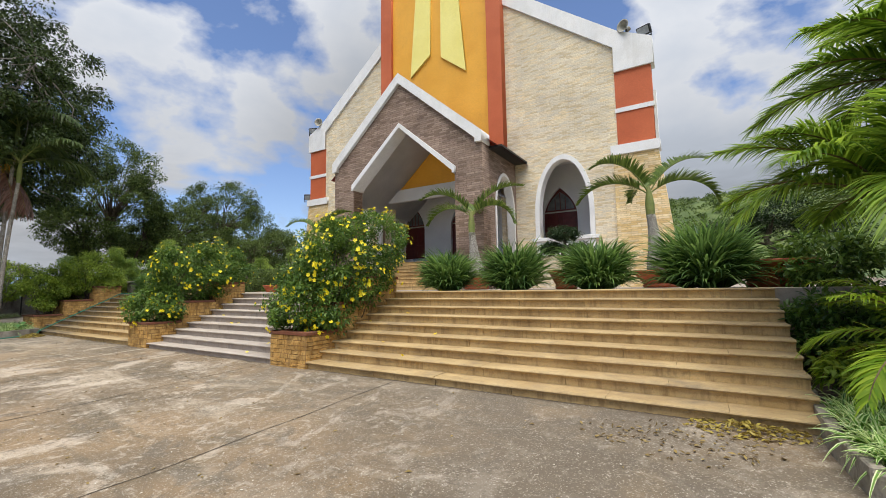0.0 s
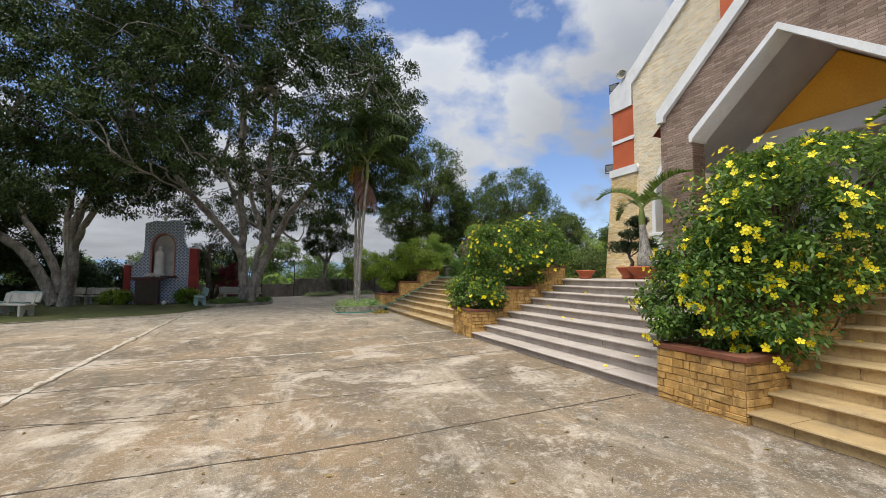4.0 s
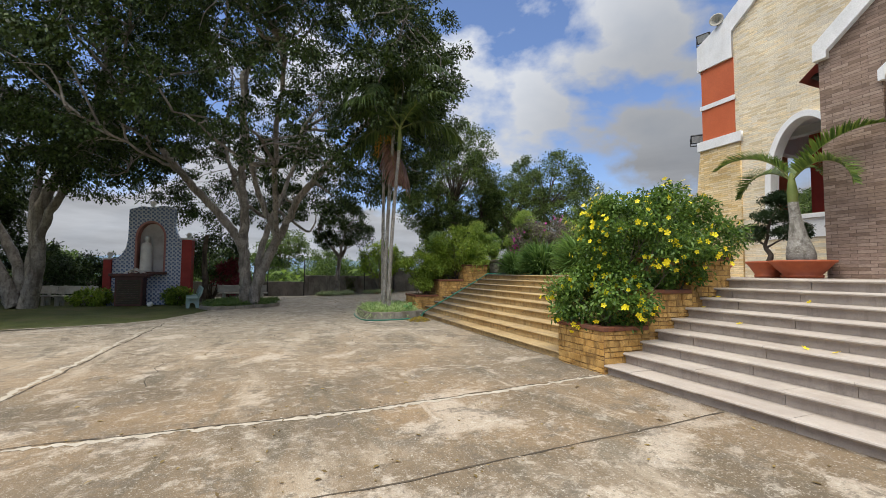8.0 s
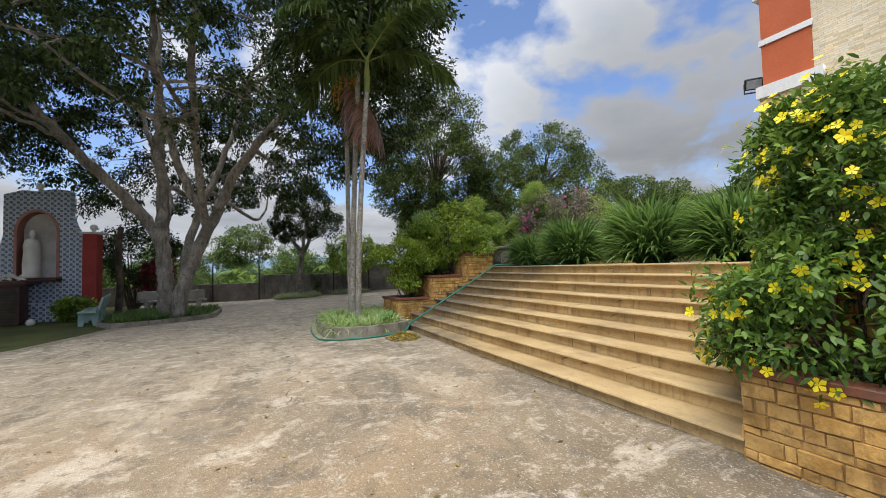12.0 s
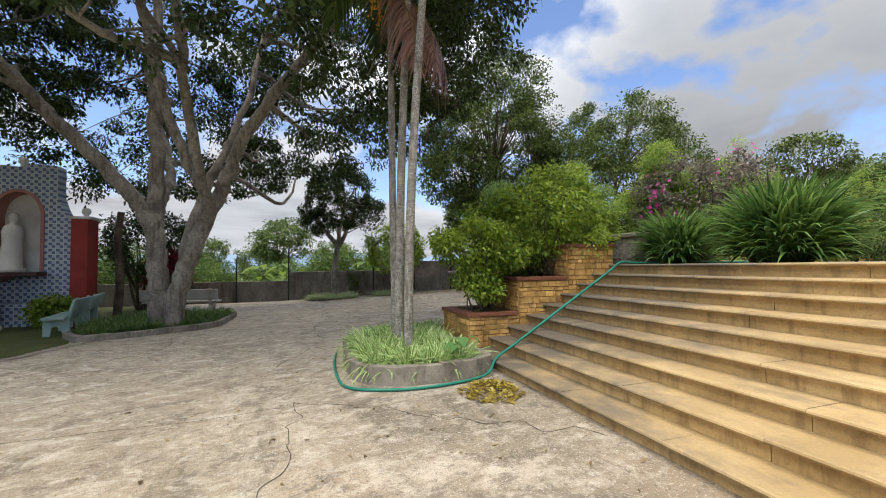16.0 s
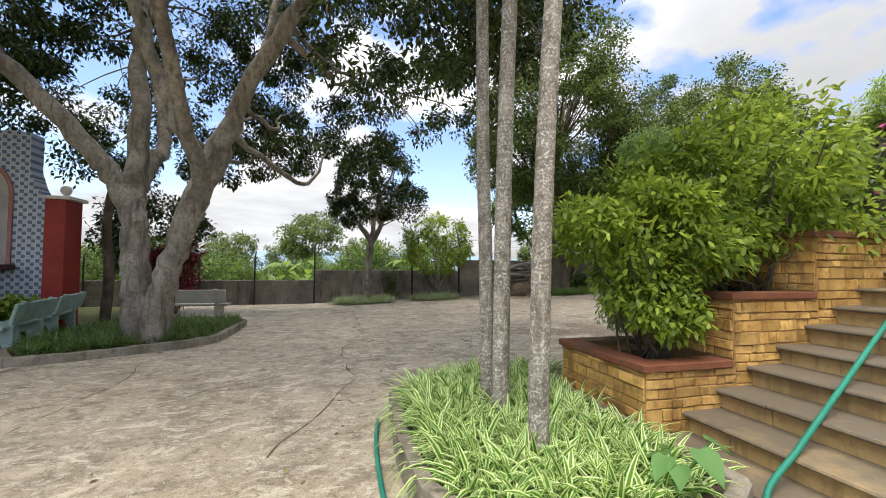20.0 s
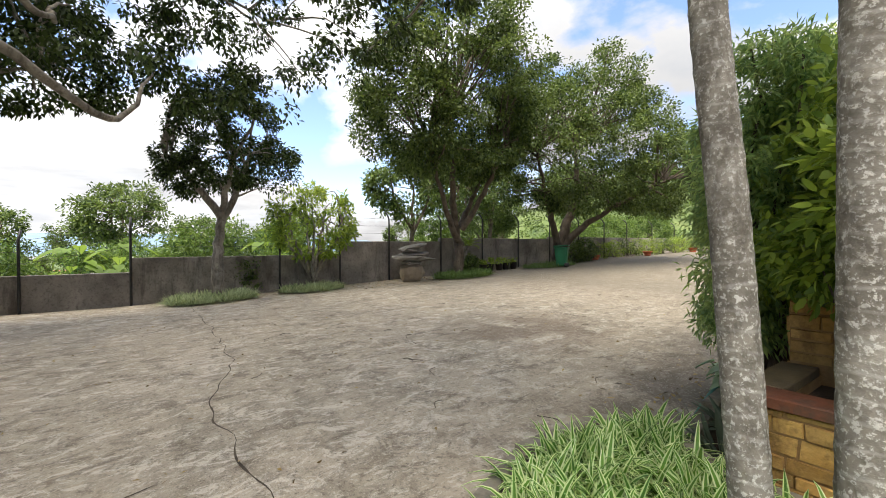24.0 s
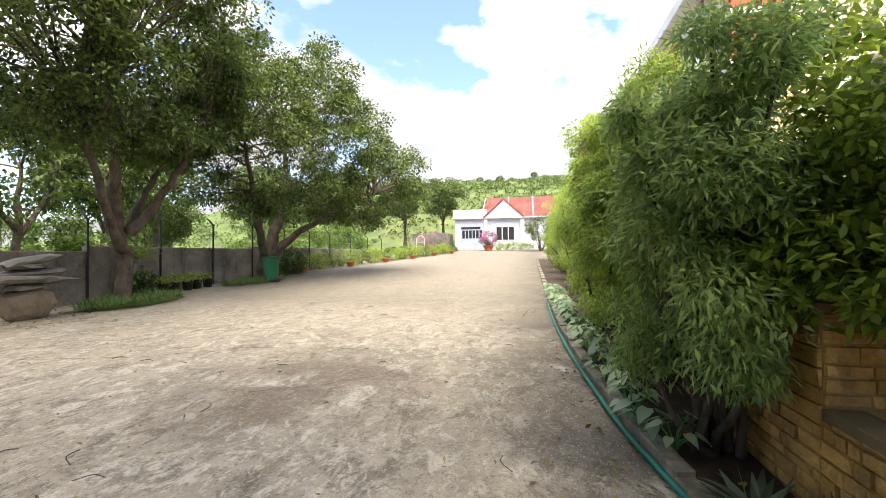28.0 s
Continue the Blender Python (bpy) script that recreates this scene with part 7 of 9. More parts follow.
def oval(cx, cy, rx, ry, n=16):
    return [(cx + rx * math.cos(TAU * k / n), cy + ry * math.sin(TAU * k / n)) for k in range(n)]


grass_bed("lily_grass", oval(-35.3, 4.35, 0.65, 1.15), 0.03, 330, rng, "clump of pale lily grass round the small tree", 0.40, BLADE_PALE, width=0.022)
grass_bed("lily_grass", oval(-35.4, 7.2, 0.6, 1.0), 0.03, 260, rng, "clump of pale lily grass under the frangipani", 0.36, BLADE_PALE, width=0.022)
grass_bed("lily_grass", oval(-34.7, 12.9, 0.75, 1.3), 0.03, 360, rng, "lily grass round the shade tree", 0.38, width=0.022)
grass_bed("lily_grass", oval(-34.9, 18.2, 0.7, 1.6), 0.03, 260, rng, "lily grass under the wide tree", 0.34)

for x, y, k in ((-33.0, -13.5, 1.0), (-30.0, -17.5, 1.1)):
    tree("garden_tree", (x, y, 0.0), [([(0, 0, -0.1), (0.1, 0.1, 1.2), (0.2, 0.2, 2.6), (0.1, 0.4, 4.6)], 0.2, 0.05), ([(0.1, 0.1, 1.3), (0.8, 0.9, 2.4), (1.4, 1.7, 3.8)], 0.11, 0.04), ([(0.1, 0.1, 1.5), (-0.5, -0.9, 2.6), (-0.7, -1.8, 4.0)], 0.11, 0.04)],
         [(0.2, 0.3, 4.6 * k, 3.0, 3.2, 2.4, 3), (1.2, 1.6, 3.4, 2.0, 2.2, 1.7, 1), (0.3, -1.8, 3.6, 2.0, 2.0, 1.8, 1)], 260, 130, 0.5, (0.16, 0.08), LEAF_FIG, BARK_DARK, "dark leafy tree at the far end of the lawn", rng, 50, group="trees at the lawn's end")

# croton and flowering plants by the shrine
leafy_bush("croton_bush", -30.0, -6.5, 0.0, [(0, 0, 0.35, 0.55, 0.7, 0.32, 1)], rng, LEAF_LIGHT, (0.16, 0.07), "low green and yellow bush beside the shrine", 46, 34, 0.2, 10)
leafy_bush("croton_bush", -29.9, -3.3, 0.0, [(0, 0, 0.40, 0.45, 0.55, 0.36, 1)], rng, LEAF_LIGHT, (0.16, 0.07), "low yellow-green bush beside the shrine", 40, 34, 0.2, 10)
leafy_bush("red_cordyline", -33.6, -1.6, 0.0, [(0, 0, 1.3, 0.6, 0.7, 0.9, 1)], rng, leafy("crimson_leaf", (0.10, 0.012, 0.018), (0.22, 0.03, 0.04), 0.3), (0.30, 0.06), "dark red-leaved shrub by the wall", 40, 30, 0.25, 10)
leafy_bush("garden_tree", -34.2, -2.6, 0.0, [(0, 0.2, 2.4, 1.4, 1.5, 1.3, 1)], rng, LEAF_FIG, (0.14, 0.07), "dark round-crowned tree behind the shrine", 90, 70, 0.35, 14, stem_r=0.05, category="tree")
for x, y, s in ((-34.5, -8.0, 1.0), (-34.8, -10.5, 1.2), (-33.5, -13.0, 1.3), (-32.5, -16.0, 1.4), (-30, -19.0, 1.4), (-27, -20, 1.3), (-24, -20.5, 1.4)):
    leafy_bush("garden_bush", x, y, 0.0, [(0, 0, 0.9 * s, 1.3 * s, 1.4 * s, 0.9 * s, 1), (0.3, 0.4, 1.6 * s, 0.9 * s, 0.9 * s, 0.8 * s, 0.7)], rng, LEAF_FIG, (0.15, 0.07), "dark green bush under the trees", 90, 55, 0.32, 14, group="bushes at the lawn's end")
stump_path = smooth_path([(-31.9, -2.6, -0.05), (-31.95, -2.55, 1.2), (-31.85, -2.6, 2.4), (-31.8, -2.5, 3.4)], 6)
stump = tube("bare_trunk", stump_path, np.linspace(0.13, 0.10, len(stump_path)), BARK_DARK, None, 9, wobble=0.08, rng=rng)
tagged(stump, "bare dark cut trunk standing behind the shrine", "trunk")

# ---- pots and plants on the terrace ----
LEAF_BOTTLE = leafy("stiff_palm_leaf", (0.04, 0.085, 0.016), (0.16, 0.235, 0.04), 0.3)
def bowl_pot(x, y, z, r, h, label, material=None, name="plant_pot"):
    p = empty(name, x, y, z, label, "pot", "terracotta pots")
    part("bowl", lathe([(0, 0.0), (r * 0.62, 0.0), (r * 0.66, h * 0.16), (r * 0.60, h * 0.2), (r * 0.80, h * 0.55), (r * 0.97, h * 0.86), (r * 1.04, h * 0.88), (r * 1.05, h * 0.99), (r * 0.95, h), (r * 0.90, h * 0.86), (0, h * 0.84)], 28), material or CLAY_POT, p, smooth=True)
    part("soil", lathe([(r * 0.895, h * 0.862), (r * 0.5, h * 0.9), (0, h * 0.91)], 20), SOIL, p, "dark soil")
    return p


def bottle_palm(x, y, z, rng, flip, label):
    """Swollen grey trunk, green crownshaft, a few stiff arching feather fronds."""
    p = empty("bottle_palm", x, y, z, label, "palm", "bottle palms in pots")
    tr = lathe([(0, 0), (0.24, 0.0), (0.285, 0.08), (0.29, 0.20), (0.25, 0.40), (0.19, 0.62), (0.145, 0.90), (0.115, 1.20), (0.105, 1.48)], 20)
    for v in tr.verts:
        v.co.x += -0.10 * max(0, v.co.z - 0.2)
    part("trunk", tr, TRUNK_PALM, p, smooth=True)
    tube("crownshaft", np.array([(-0.128, 0, 1.46), (-0.135, 0, 1.75), (-0.14, 0, 2.0), (-0.14, 0, 2.2)]), [0.105, 0.11, 0.075, 0.035], SHAFT, p, 12)
    for az, lift, L, cv in ((math.pi + 0.25, 1.15, 2.0, 1.75), (math.pi - 0.35, 0.75, 2.0, 1.75), (0.15, 1.1, 2.1, 1.25), (-0.35, 0.75, 1.9, 2.1), (1.5, 0.9, 1.7, 1.8)):
        r, lv = frond_np((-0.14, 0, 2.0), flip + az, lift, L, 0.46, 74, rng, cv, 0.75, 0.044, 0.25)
        f = mesh_np("frond", *lv, LEAF_BOTTLE, p)
        mesh_np("rib", *r, SHAFT, f, smooth=True)
    return p


def bonsai(x, y, z, rng, pads, label):
    p = empty("bonsai", x, y, z, label, "bonsai", "clipped bonsai")
    path = smooth_path([(0, 0, 0), (0.06, 0.03, 0.22), (-0.05, 0, 0.45), (0.03, 0.02, 0.75)], 6)
    tube("trunk", path, np.linspace(0.075, 0.03, len(path)), BARK_DARK, p, 9, wobble=0.1, rng=rng)
    for px, py, pz, r in pads:
        b = smooth_path([(0, 0, pz * 0.55), (px * 0.5, py * 0.5, pz * 0.75), (px, py, pz - 0.05)], 4)
        tube("limb", b, np.linspace(0.03, 0.012, len(b)), BARK_DARK, p, 6)
        C = clump_points([(px, py, pz, r, r, r * 0.45, 1)], 70, rng, 0.45)
        crown("foliage_pad", C, (px, py, pz - 0.2), 60, 0.11, 0.045, 0.026, LEAF_DARK, p, rng, 0.0, 0.8)
    return p


for s, x in ((0, -13.9), (1, -6.05)):
    y = 12.55 if s == 0 else 11.9
    bowl_pot(x, y, TERRACE, 0.62, 0.42, "wide terracotta bowl holding a bottle palm")
    bottle_palm(x, y, TERRACE + 0.36, rng, 0.3 * s, "bottle palm with swollen grey trunk in a terracotta bowl")
bowl_pot(-0.8, 11.6, TERRACE, 0.62, 0.42, "wide terracotta bowl holding a bottle palm")
bottle_palm(-0.8, 11.6, TERRACE + 0.36, rng, 0.5, "bottle palm with swollen grey trunk in a terracotta bowl")
bowl_pot(-14.75, 12.75, TERRACE, 0.46, 0.42, "terracotta bowl holding a clipped bonsai")
bonsai(-14.75, 12.75, TERRACE + 0.36, rng, ((-0.40, 0.0, 0.80, 0.50), (0.50, 0.1, 0.78, 0.42), (0.12, 0.0, 1.25, 0.44), (0.25, 0.1, 1.65, 0.36)), "cloud-clipped dark bonsai in a bowl")
bowl_pot(-2.75, 10.2, TERRACE, 0.40, 0.45, "terracotta pot holding a clipped bonsai")
bonsai(-2.75, 10.2, TERRACE + 0.40, rng, ((0.0, 0.0, 0.95, 0.36), (-0.3, 0.0, 0.60, 0.26), (0.34, 0.1, 0.55, 0.3)), "round-clipped bonsai before the arched opening")
bowl_pot(1.2, 9.9, TERRACE, 0.66, 0.5, "large red-brown bowl on the terrace")
bonsai(1.2, 9.9, TERRACE + 0.42, rng, ((-0.7, 0.0, 0.65, 0.5), (0.1, 0.0, 1.0, 0.6), (0.7, 0.1, 0.7, 0.5), (-0.2, 0.3, 0.75, 0.5)), "spreading bonsai in a large bowl")
bowl_pot(-14.6, 10.6, TERRACE, 0.30, 0.28, "small clay pot at the edge of the terrace")
bowl_pot(-18.0, 10.0, TERRACE, 0.38, 0.36, "red-brown pot behind the strap-leaved clumps")
bowl_pot(-20.2, 9.8, TERRACE, 0.36, 0.34, "red-brown pot behind the strap-leaved clumps")
strap_clump(-18.0, 10.0, TERRACE + 0.30, rng, 160, 0.6, 0.03, 0.9, None, "green strap-leaved plant in a pot", "", "lily_clump")
CARVED = surface("carved_grey_stone", (0.17, 0.155, 0.13), (0.33, 0.31, 0.27), 16, 0.9, 0.9, 30, (0.08, 0.07, 0.055), 3, 0.6)
cp = empty("carved_planter", -22.1, 9.25, TERRACE, "grey carved stone planter box on the terrace", "planter")
part("body", box(-0.55, -0.45, 0, 0.55, 0.45, 0.50, 0.02), CARVED, cp)
part("rim", join(box(-0.60, -0.50, 0.50, 0.60, 0.50, 0.58, 0.015)), KERB, cp, "pale stone rim")
for k in (-0.26, 0.26):
    part("panel", box(k - 0.2, -0.475, 0.10, k + 0.2, -0.452, 0.42, 0.01), CARVED, cp)


def bougainvillea(x, y, z, rng, ell, label, petals=420, clumps=110):
    b = leafy_bush("bougainvillea", x, y, z, ell, rng, LEAF_PURPLE, (0.09, 0.045), label, clumps, 70, 0.26, 26, "bougainvilleas", stem_r=0.03)
    C = clump_points(ell, 60, rng, 0.85, 0.4)
    keep = C[rng.permutation(len(C))[:16]]
    W = keep[rng.integers(0, len(keep), petals)] + rng.normal(0, 0.12, (petals, 3))
    blossoms("blossoms", W, unit(W - np.array(ell[0][:3])), rng, PETAL_PINK, 0.09, b, "magenta blossoms")
    return b


bougainvillea(-22.3, 10.9, TERRACE, rng, [(-0.2, 0.0, 1.4, 1.1, 1.1, 0.85, 2), (0.5, 0.5, 1.5, 0.8, 0.8, 0.7, 1)], "grey-purple bougainvillea with magenta flowers on the terrace", 110)
tree("clipped_tree", (-22.4, 14.6, TERRACE), [([(0, 0, -0.05), (0.03, 0, 0.7), (0, 0.05, 1.3), (0.1, 0, 2.0)], 0.06, 0.02), ([(0, 0, 0.9), (0.3, 0.1, 1.3), (0.6, 0.1, 1.8)], 0.035, 0.012), ([(0, 0, 1.0), (-0.3, 0, 1.4), (-0.5, 0.1, 1.9)], 0.03, 0.012)],
     [(0, 0, 2.5, 0.95, 0.95, 0.55, 1)], 70, 60, 0.2, (0.09, 0.04), LEAF_TREE, BARK_DARK, "small round-headed tree on the terrace", rng, 20, twig_r=0.012)
for x, y, s in ((-20.3, 13.5, 1.0), (-18.6, 14.0, 0.9), (-20.6, 16.0, 1.2), (-20.4, 18.5, 1.3), (-20.5, 22.0, 1.4)):
    leafy_bush("garden_bush", x, y, TERRACE, [(0, 0, 0.7 * s, 0.9 * s, 0.9 * s, 0.7 * s, 1)], rng, LEAF_TREE, (0.11, 0.05), "green bush along the church's side", 60, 50, 0.25, 10, group="bushes beside the church")

# floodlights and loudspeakers on the church's corners
LAMP_GLASS = surface("lamp_glass", (0.30, 0.32, 0.34), (0.42, 0.44, 0.46), 10, 0.15, 0.02, 40)


def floodlight(x, y, z, turn, label):
    f = empty("floodlight", x, y, z, label, "floodlight", "floodlights on the church", turn)
    part("housing", moved(box(-0.24, -0.09, -0.17, 0.24, 0.09, 0.17, 0.03, 2), pose(0, 0, 0.25, 25)), IRON, f)
    part("glass", moved(box(-0.20, -0.102, -0.13, 0.20, -0.092, 0.13), pose(0, 0, 0.25, 25)), LAMP_GLASS, f, "pale glass")
    part("bracket", join(box(-0.26, -0.02, -0.02, -0.235, 0.02, 0.28), box(0.235, -0.02, -0.02, 0.26, 0.02, 0.28), box(-0.26, -0.03, -0.04, 0.26, 0.03, -0.01)), IRON, f)
    return f


floodlight(-1.15, 16.35, 10.72, -20, "dark floodlight on the gable's corner")
floodlight(-18.9, 16.35, 10.72, 20, "dark floodlight on the gable's corner")
floodlight(-19.35, 16.45, 6.80, 40, "dark floodlight on the white band")
for x, t in ((-1.75, -25), (-18.3, 25)):
    sp = empty("loudspeaker", x, 16.3, 11.05, "grey horn loudspeaker on the gable coping", "loudspeaker", "loudspeakers", t)
    part("horn", moved(lathe([(0.05, 0.0), (0.07, 0.12), (0.12, 0.22), (0.22, 0.30), (0.24, 0.32), (0.20, 0.30), (0.05, 0.12), (0.0, 0.1)], 18), pose(0, 0.1, 0.22, 90)), BENCH_STONE, sp, smooth=True)
    part("driver", moved(lathe([(0, -0.1), (0.08, -0.1), (0.09, -0.02), (0.06, 0.02), (0, 0.02)], 14), pose(0, 0.1, 0.22, 90)), KERB, sp, smooth=True)
    part("bracket", box(-0.03, 0.0, -0.2, 0.03, 0.06, 0.16), IRON, sp)

# ---- corner with feather palms at the right end of the stairs ----
CORNER = [(1.05, 8.2), (1.02, 6.3), (0.95, 5.0), (1.0, 4.2), (1.5, 3.7), (3.5, 3.4), (7.0, 3.4), (7.0, 8.2)]
kerb_ring("corner_bed_kerb", CORNER[:7], 0.22, 0.10, "rough concrete kerb of the palm corner", ground_z, closed=False)
fill_patch("corner_bed_soil", CORNER, ground_z, 0.15, SOIL, "soil in the palm corner", "soil")
spider_bed(0, 0, 0.28, [(1.1, 6.0), (1.1, 4.3), (1.6, 3.85), (3.2, 3.6), (3.2, 6.0)], 330, rng, "pale striped spider plants at the palms' feet", 0.40)
PALM_STEM = surface("fibrous_palm_stem", (0.09, 0.065, 0.035), (0.20, 0.15, 0.08), 6, 0.9, 0.7, 25, (0.05, 0.035, 0.02), 2.5, 0.6)


def feather_palm(x, y, z, rng, stems, length, leaf, label, n=60, az0=0.0, fronds=9, width=0.05, lifts=(1.35, 0.25), material=None):
    p = empty("feather_palm", x, y, z, label, "palm", "feather palms at the corner")
    for k, (dx, dy, h) in enumerate(stems):
        path = smooth_path([(dx * 0.2, dy * 0.2, -0.1), (dx * 0.5, dy * 0.5, h * 0.5), (dx, dy, h)], 8)
        tube("trunk", path, np.linspace(0.07, 0.045, len(path)), PALM_STEM, p, 9, wobble=0.1, rng=rng)
        palm_head(p, (dx, dy, h), fronds, length, leaf, n, rng, material or LEAF_PALM, PALM_STEM, lifts, az0 + k, 1.35, 0.45, width, 0.6, 0.75)
    return p


feather_palm(2.68, 6.8, 0.2, rng, [(-0.72, -0.25, 2.25), (-0.05, 0.2, 3.7)], 1.9, 0.70, "feather palm with long arching green fronds over the steps", 96, 2.7, 20, 0.034, (1.5, 0.45))
feather_palm(3.3, 5.6, 0.2, rng, [(-0.3, 0.0, 2.0), (0.4, -0.2, 2.9)], 2.2, 0.55, "green feather palm behind the kerb", 75, 2.9, 12, 0.032, (1.4, 0.3))
feather_palm(1.85, 5.5, 0.2, rng, [(0.0, 0.0, 0.75)], 1.25, 0.36, "low young palm with yellow-green fronds", 60, 2.6, 15, 0.028, (1.35, 0.2), LEAF_PALM_YOUNG)
for x, y in ((4.5, 9.5), (6.0, 8.0), (5.5, 6.0), (4.3, 8.9), (4.2, 7.2)):
    leafy_bush("garden_bush", x, y, 0.3 if y < 8.2 else TERRACE, [(0, 0, 1.4, 1.4, 1.3, 1.3, 1)], rng, LEAF_TREE, (0.13, 0.06), "green bush behind the palms", 90, 60, 0.3, 12, group="bushes at the corner")
for x, y, r in ((2.5, 7.7, 0.7), (1.85, 9.3, 0.45), (1.72, 7.75, 0.62)):
    leafy_bush("garden_bush", x, y, 0.25 if y < 8.2 else TERRACE, [(0, 0, r, 0.7, 0.55, r, 1)], rng, LEAF_SHRUB, (0.12, 0.05), "leafy green bush against the terrace by the palms", 60, 60, 0.24, 10, group="bushes at the corner")
leafy_bush("garden_bush", 1.95, 6.1, 0.2, [(0, 0, 0.45, 0.75, 0.6, 0.45, 1), (0.5, 0.5, 0.8, 0.7, 0.6, 0.5, 1)], rng, LEAF_LIGHT, (0.11, 0.04), "low green bush beside the steps", 70, 60, 0.22, 10, group="bushes at the corner")

# ---- hedge along the drive ----
KERB_LINE = [(-23.38, 5.6), (-23.54, 6.6), (-23.66, 7.6), (-23.80, 9.0), (-23.90, 11.0), (-23.95, 14.0), (-23.95, 18.0), (-23.95, 24.0), (-23.9, 32.0)]
kerb_ring("drive_kerb", KERB_LINE, 0.10, 0.13, "pale worn kerb along the drive", ground_z, closed=False, slab=1.0)
fill_patch("hedge_soil", [(-23.42, 5.75), (-23.72, 8.2), (-23.86, 13), (-23.9, 32), (-22.2, 32), (-22.2, 8.7), (-22.98, 8.6), (-22.98, 5.6)], ground_z, 0.05, SOIL, "dark littered soil under the hedge", "soil")
LEAF_FERNY = leafy("ferny_leaf", (0.10, 0.20, 0.05), (0.36, 0.47, 0.09), 0.55, tip=(0.46, 0.56, 0.13))


LEAF_FERNY_COOL = leafy("cool_ferny_leaf", (0.13, 0.235, 0.085), (0.36, 0.48, 0.16), 0.55, tip=(0.42, 0.54, 0.14))


def ferny_shrub(x, y, z, s, rng, label, clumps=130, per=110, material=None, leaf=(0.075, 0.017)):
    lobes = [(0, 0, 2.1 * s, 0.62 * s, 0.9 * s, 1.3 * s, 1.6)]
    for k in range(11):
        a, h = 2.4 * k + rng.uniform(-0.4, 0.4), (0.68 + 0.28 * k + rng.uniform(-0.15, 0.15)) * s
        w = 0.52 * s * (1.0 if h < 3.0 * s else 0.7)
        lobes.append((w * math.cos(a), 1.25 * w * math.sin(a), h, rng.uniform(0.26, 0.46) * s, rng.uniform(0.30, 0.52) * s, rng.uniform(0.34, 0.60) * s, 0.34))
    return leafy_bush("ferny_shrub", x, y, z, lobes, rng, material or LEAF_FERNY, leaf, label, clumps, int(per * 1.5), 0.22, 16, "ferny shrubs along the drive", 0.75, 0.035)


for k, (x, y, s) in enumerate(((-23.22, 7.05, 0.72), (-23.22, 8.8, 0.84), (-23.15, 11.0, 0.98), (-23.0, 13.6, 1.0), (-23.0, 16.0, 0.9), (-23.0, 18.6, 0.9), (-23.0, 21.5, 0.9), (-23.0, 24.6, 0.9))):
    ferny_shrub(x, y, ground_z(x, y) + (0.18 if k == 0 else 0), s, rng, "tall drooping ferny-leaved shrub along the drive", 170 if k < 3 else 100, (190, 140)[k == 0] if k < 3 else 90, LEAF_FERNY_COOL if k == 0 else None, (0.085, 0.021) if k == 0 else (0.075, 0.017))
for x, y, s in ((-22.4, 27.5, 1.0), (-22.4, 30.5, 1.1), (-22.3, 34, 1.1)):
    leafy_bush("garden_bush", x, y, ground_z(x, y), [(0, 0, 1.0 * s, 0.9 * s, 1.3 * s, 1.0 * s, 1)], rng, LEAF_LIGHT, (0.12, 0.05), "yellow-green bush along the drive", 60, 50, 0.28, 10, group="bushes along the drive")
CALADIUM = leafy("caladium_leaf", (0.16, 0.28, 0.12), (0.42, 0.52, 0.36), 0.3)
for k in range(34):
    y = 6.9 + 0.26 * k
    taro(-23.50 - 0.07 * (k % 3) - 0.010 * k, y, ground_z(0, y) + 0.05, 9, (0.10, 0.13, 0.115)[k % 3], rng, "pale-veined low plant on the kerb's edge", CALADIUM, 0.15, 0.26, "caladium_plant", "caladiums along the kerb")
PURPLE_STRAP = leafy("purple_strap", (0.07, 0.10, 0.07), (0.18, 0.24, 0.17), 0.25)
strap_clump(-23.15, 5.85, 0.2, rng, 44, 0.38, 0.05, 0.75, PURPLE_STRAP, "grey-green purple-backed strap plant by the planter", "boat lilies", "boat_lily", 0.3, 0.12)
strap_clump(-23.25, 6.35, 0.2, rng, 30, 0.30, 0.045, 0.75, PURPLE_STRAP, "grey-green purple-backed strap plant by the planter", "boat lilies", "boat_lily", 0.3, 0.1)
PVC = surface("grey_pvc", (0.30, 0.30, 0.29), (0.40, 0.40, 0.38), 6, 0.5, 0.05, 50)
pipe = part("drain_pipe", moved(lathe([(0.03, -0.25), (0.03, 0.12), (0.025, 0.12), (0.025, 0.0), (0, 0.0)], 14), pose(-22.98, 6.05, 0.42, 0, -90, -12)), PVC, None, "", True)
tagged(pipe, "short grey pipe end sticking out of the planter wall", "pipe")

# ---- along the boundary wall ----
ROCK = surface("layered_rock", (0.13, 0.12, 0.105), (0.27, 0.255, 0.23), 3, 0.9, 0.7, 18, (0.07, 0.065, 0.05), 1.5, 0.5)
ROCK_BASE = surface("brown_boulder", (0.17, 0.135, 0.095), (0.28, 0.23, 0.165), 2.5, 0.9, 0.7, 18, (0.09, 0.07, 0.05), 1.5, 0.5)


def stone_lump(sx, sy, sz, rng, rough=0.18, sub=3):
    bm = bmesh.new()
    bmesh.ops.create_icosphere(bm, subdivisions=sub, radius=1.0)
    o = rng.uniform(-50, 50, 3)
    for v in bm.verts:
        k = 1 + rough * noise.noise(Vector(o) + v.co * 1.6) + rough * 0.5 * noise.noise(Vector(o) + v.co * 4)
        q = v.co * k
        q.z = max(-0.75, min(0.75, q.z)) / 0.75
        v.co = Vector((q.x * sx, q.y * sy, q.z * sz))
    return bm


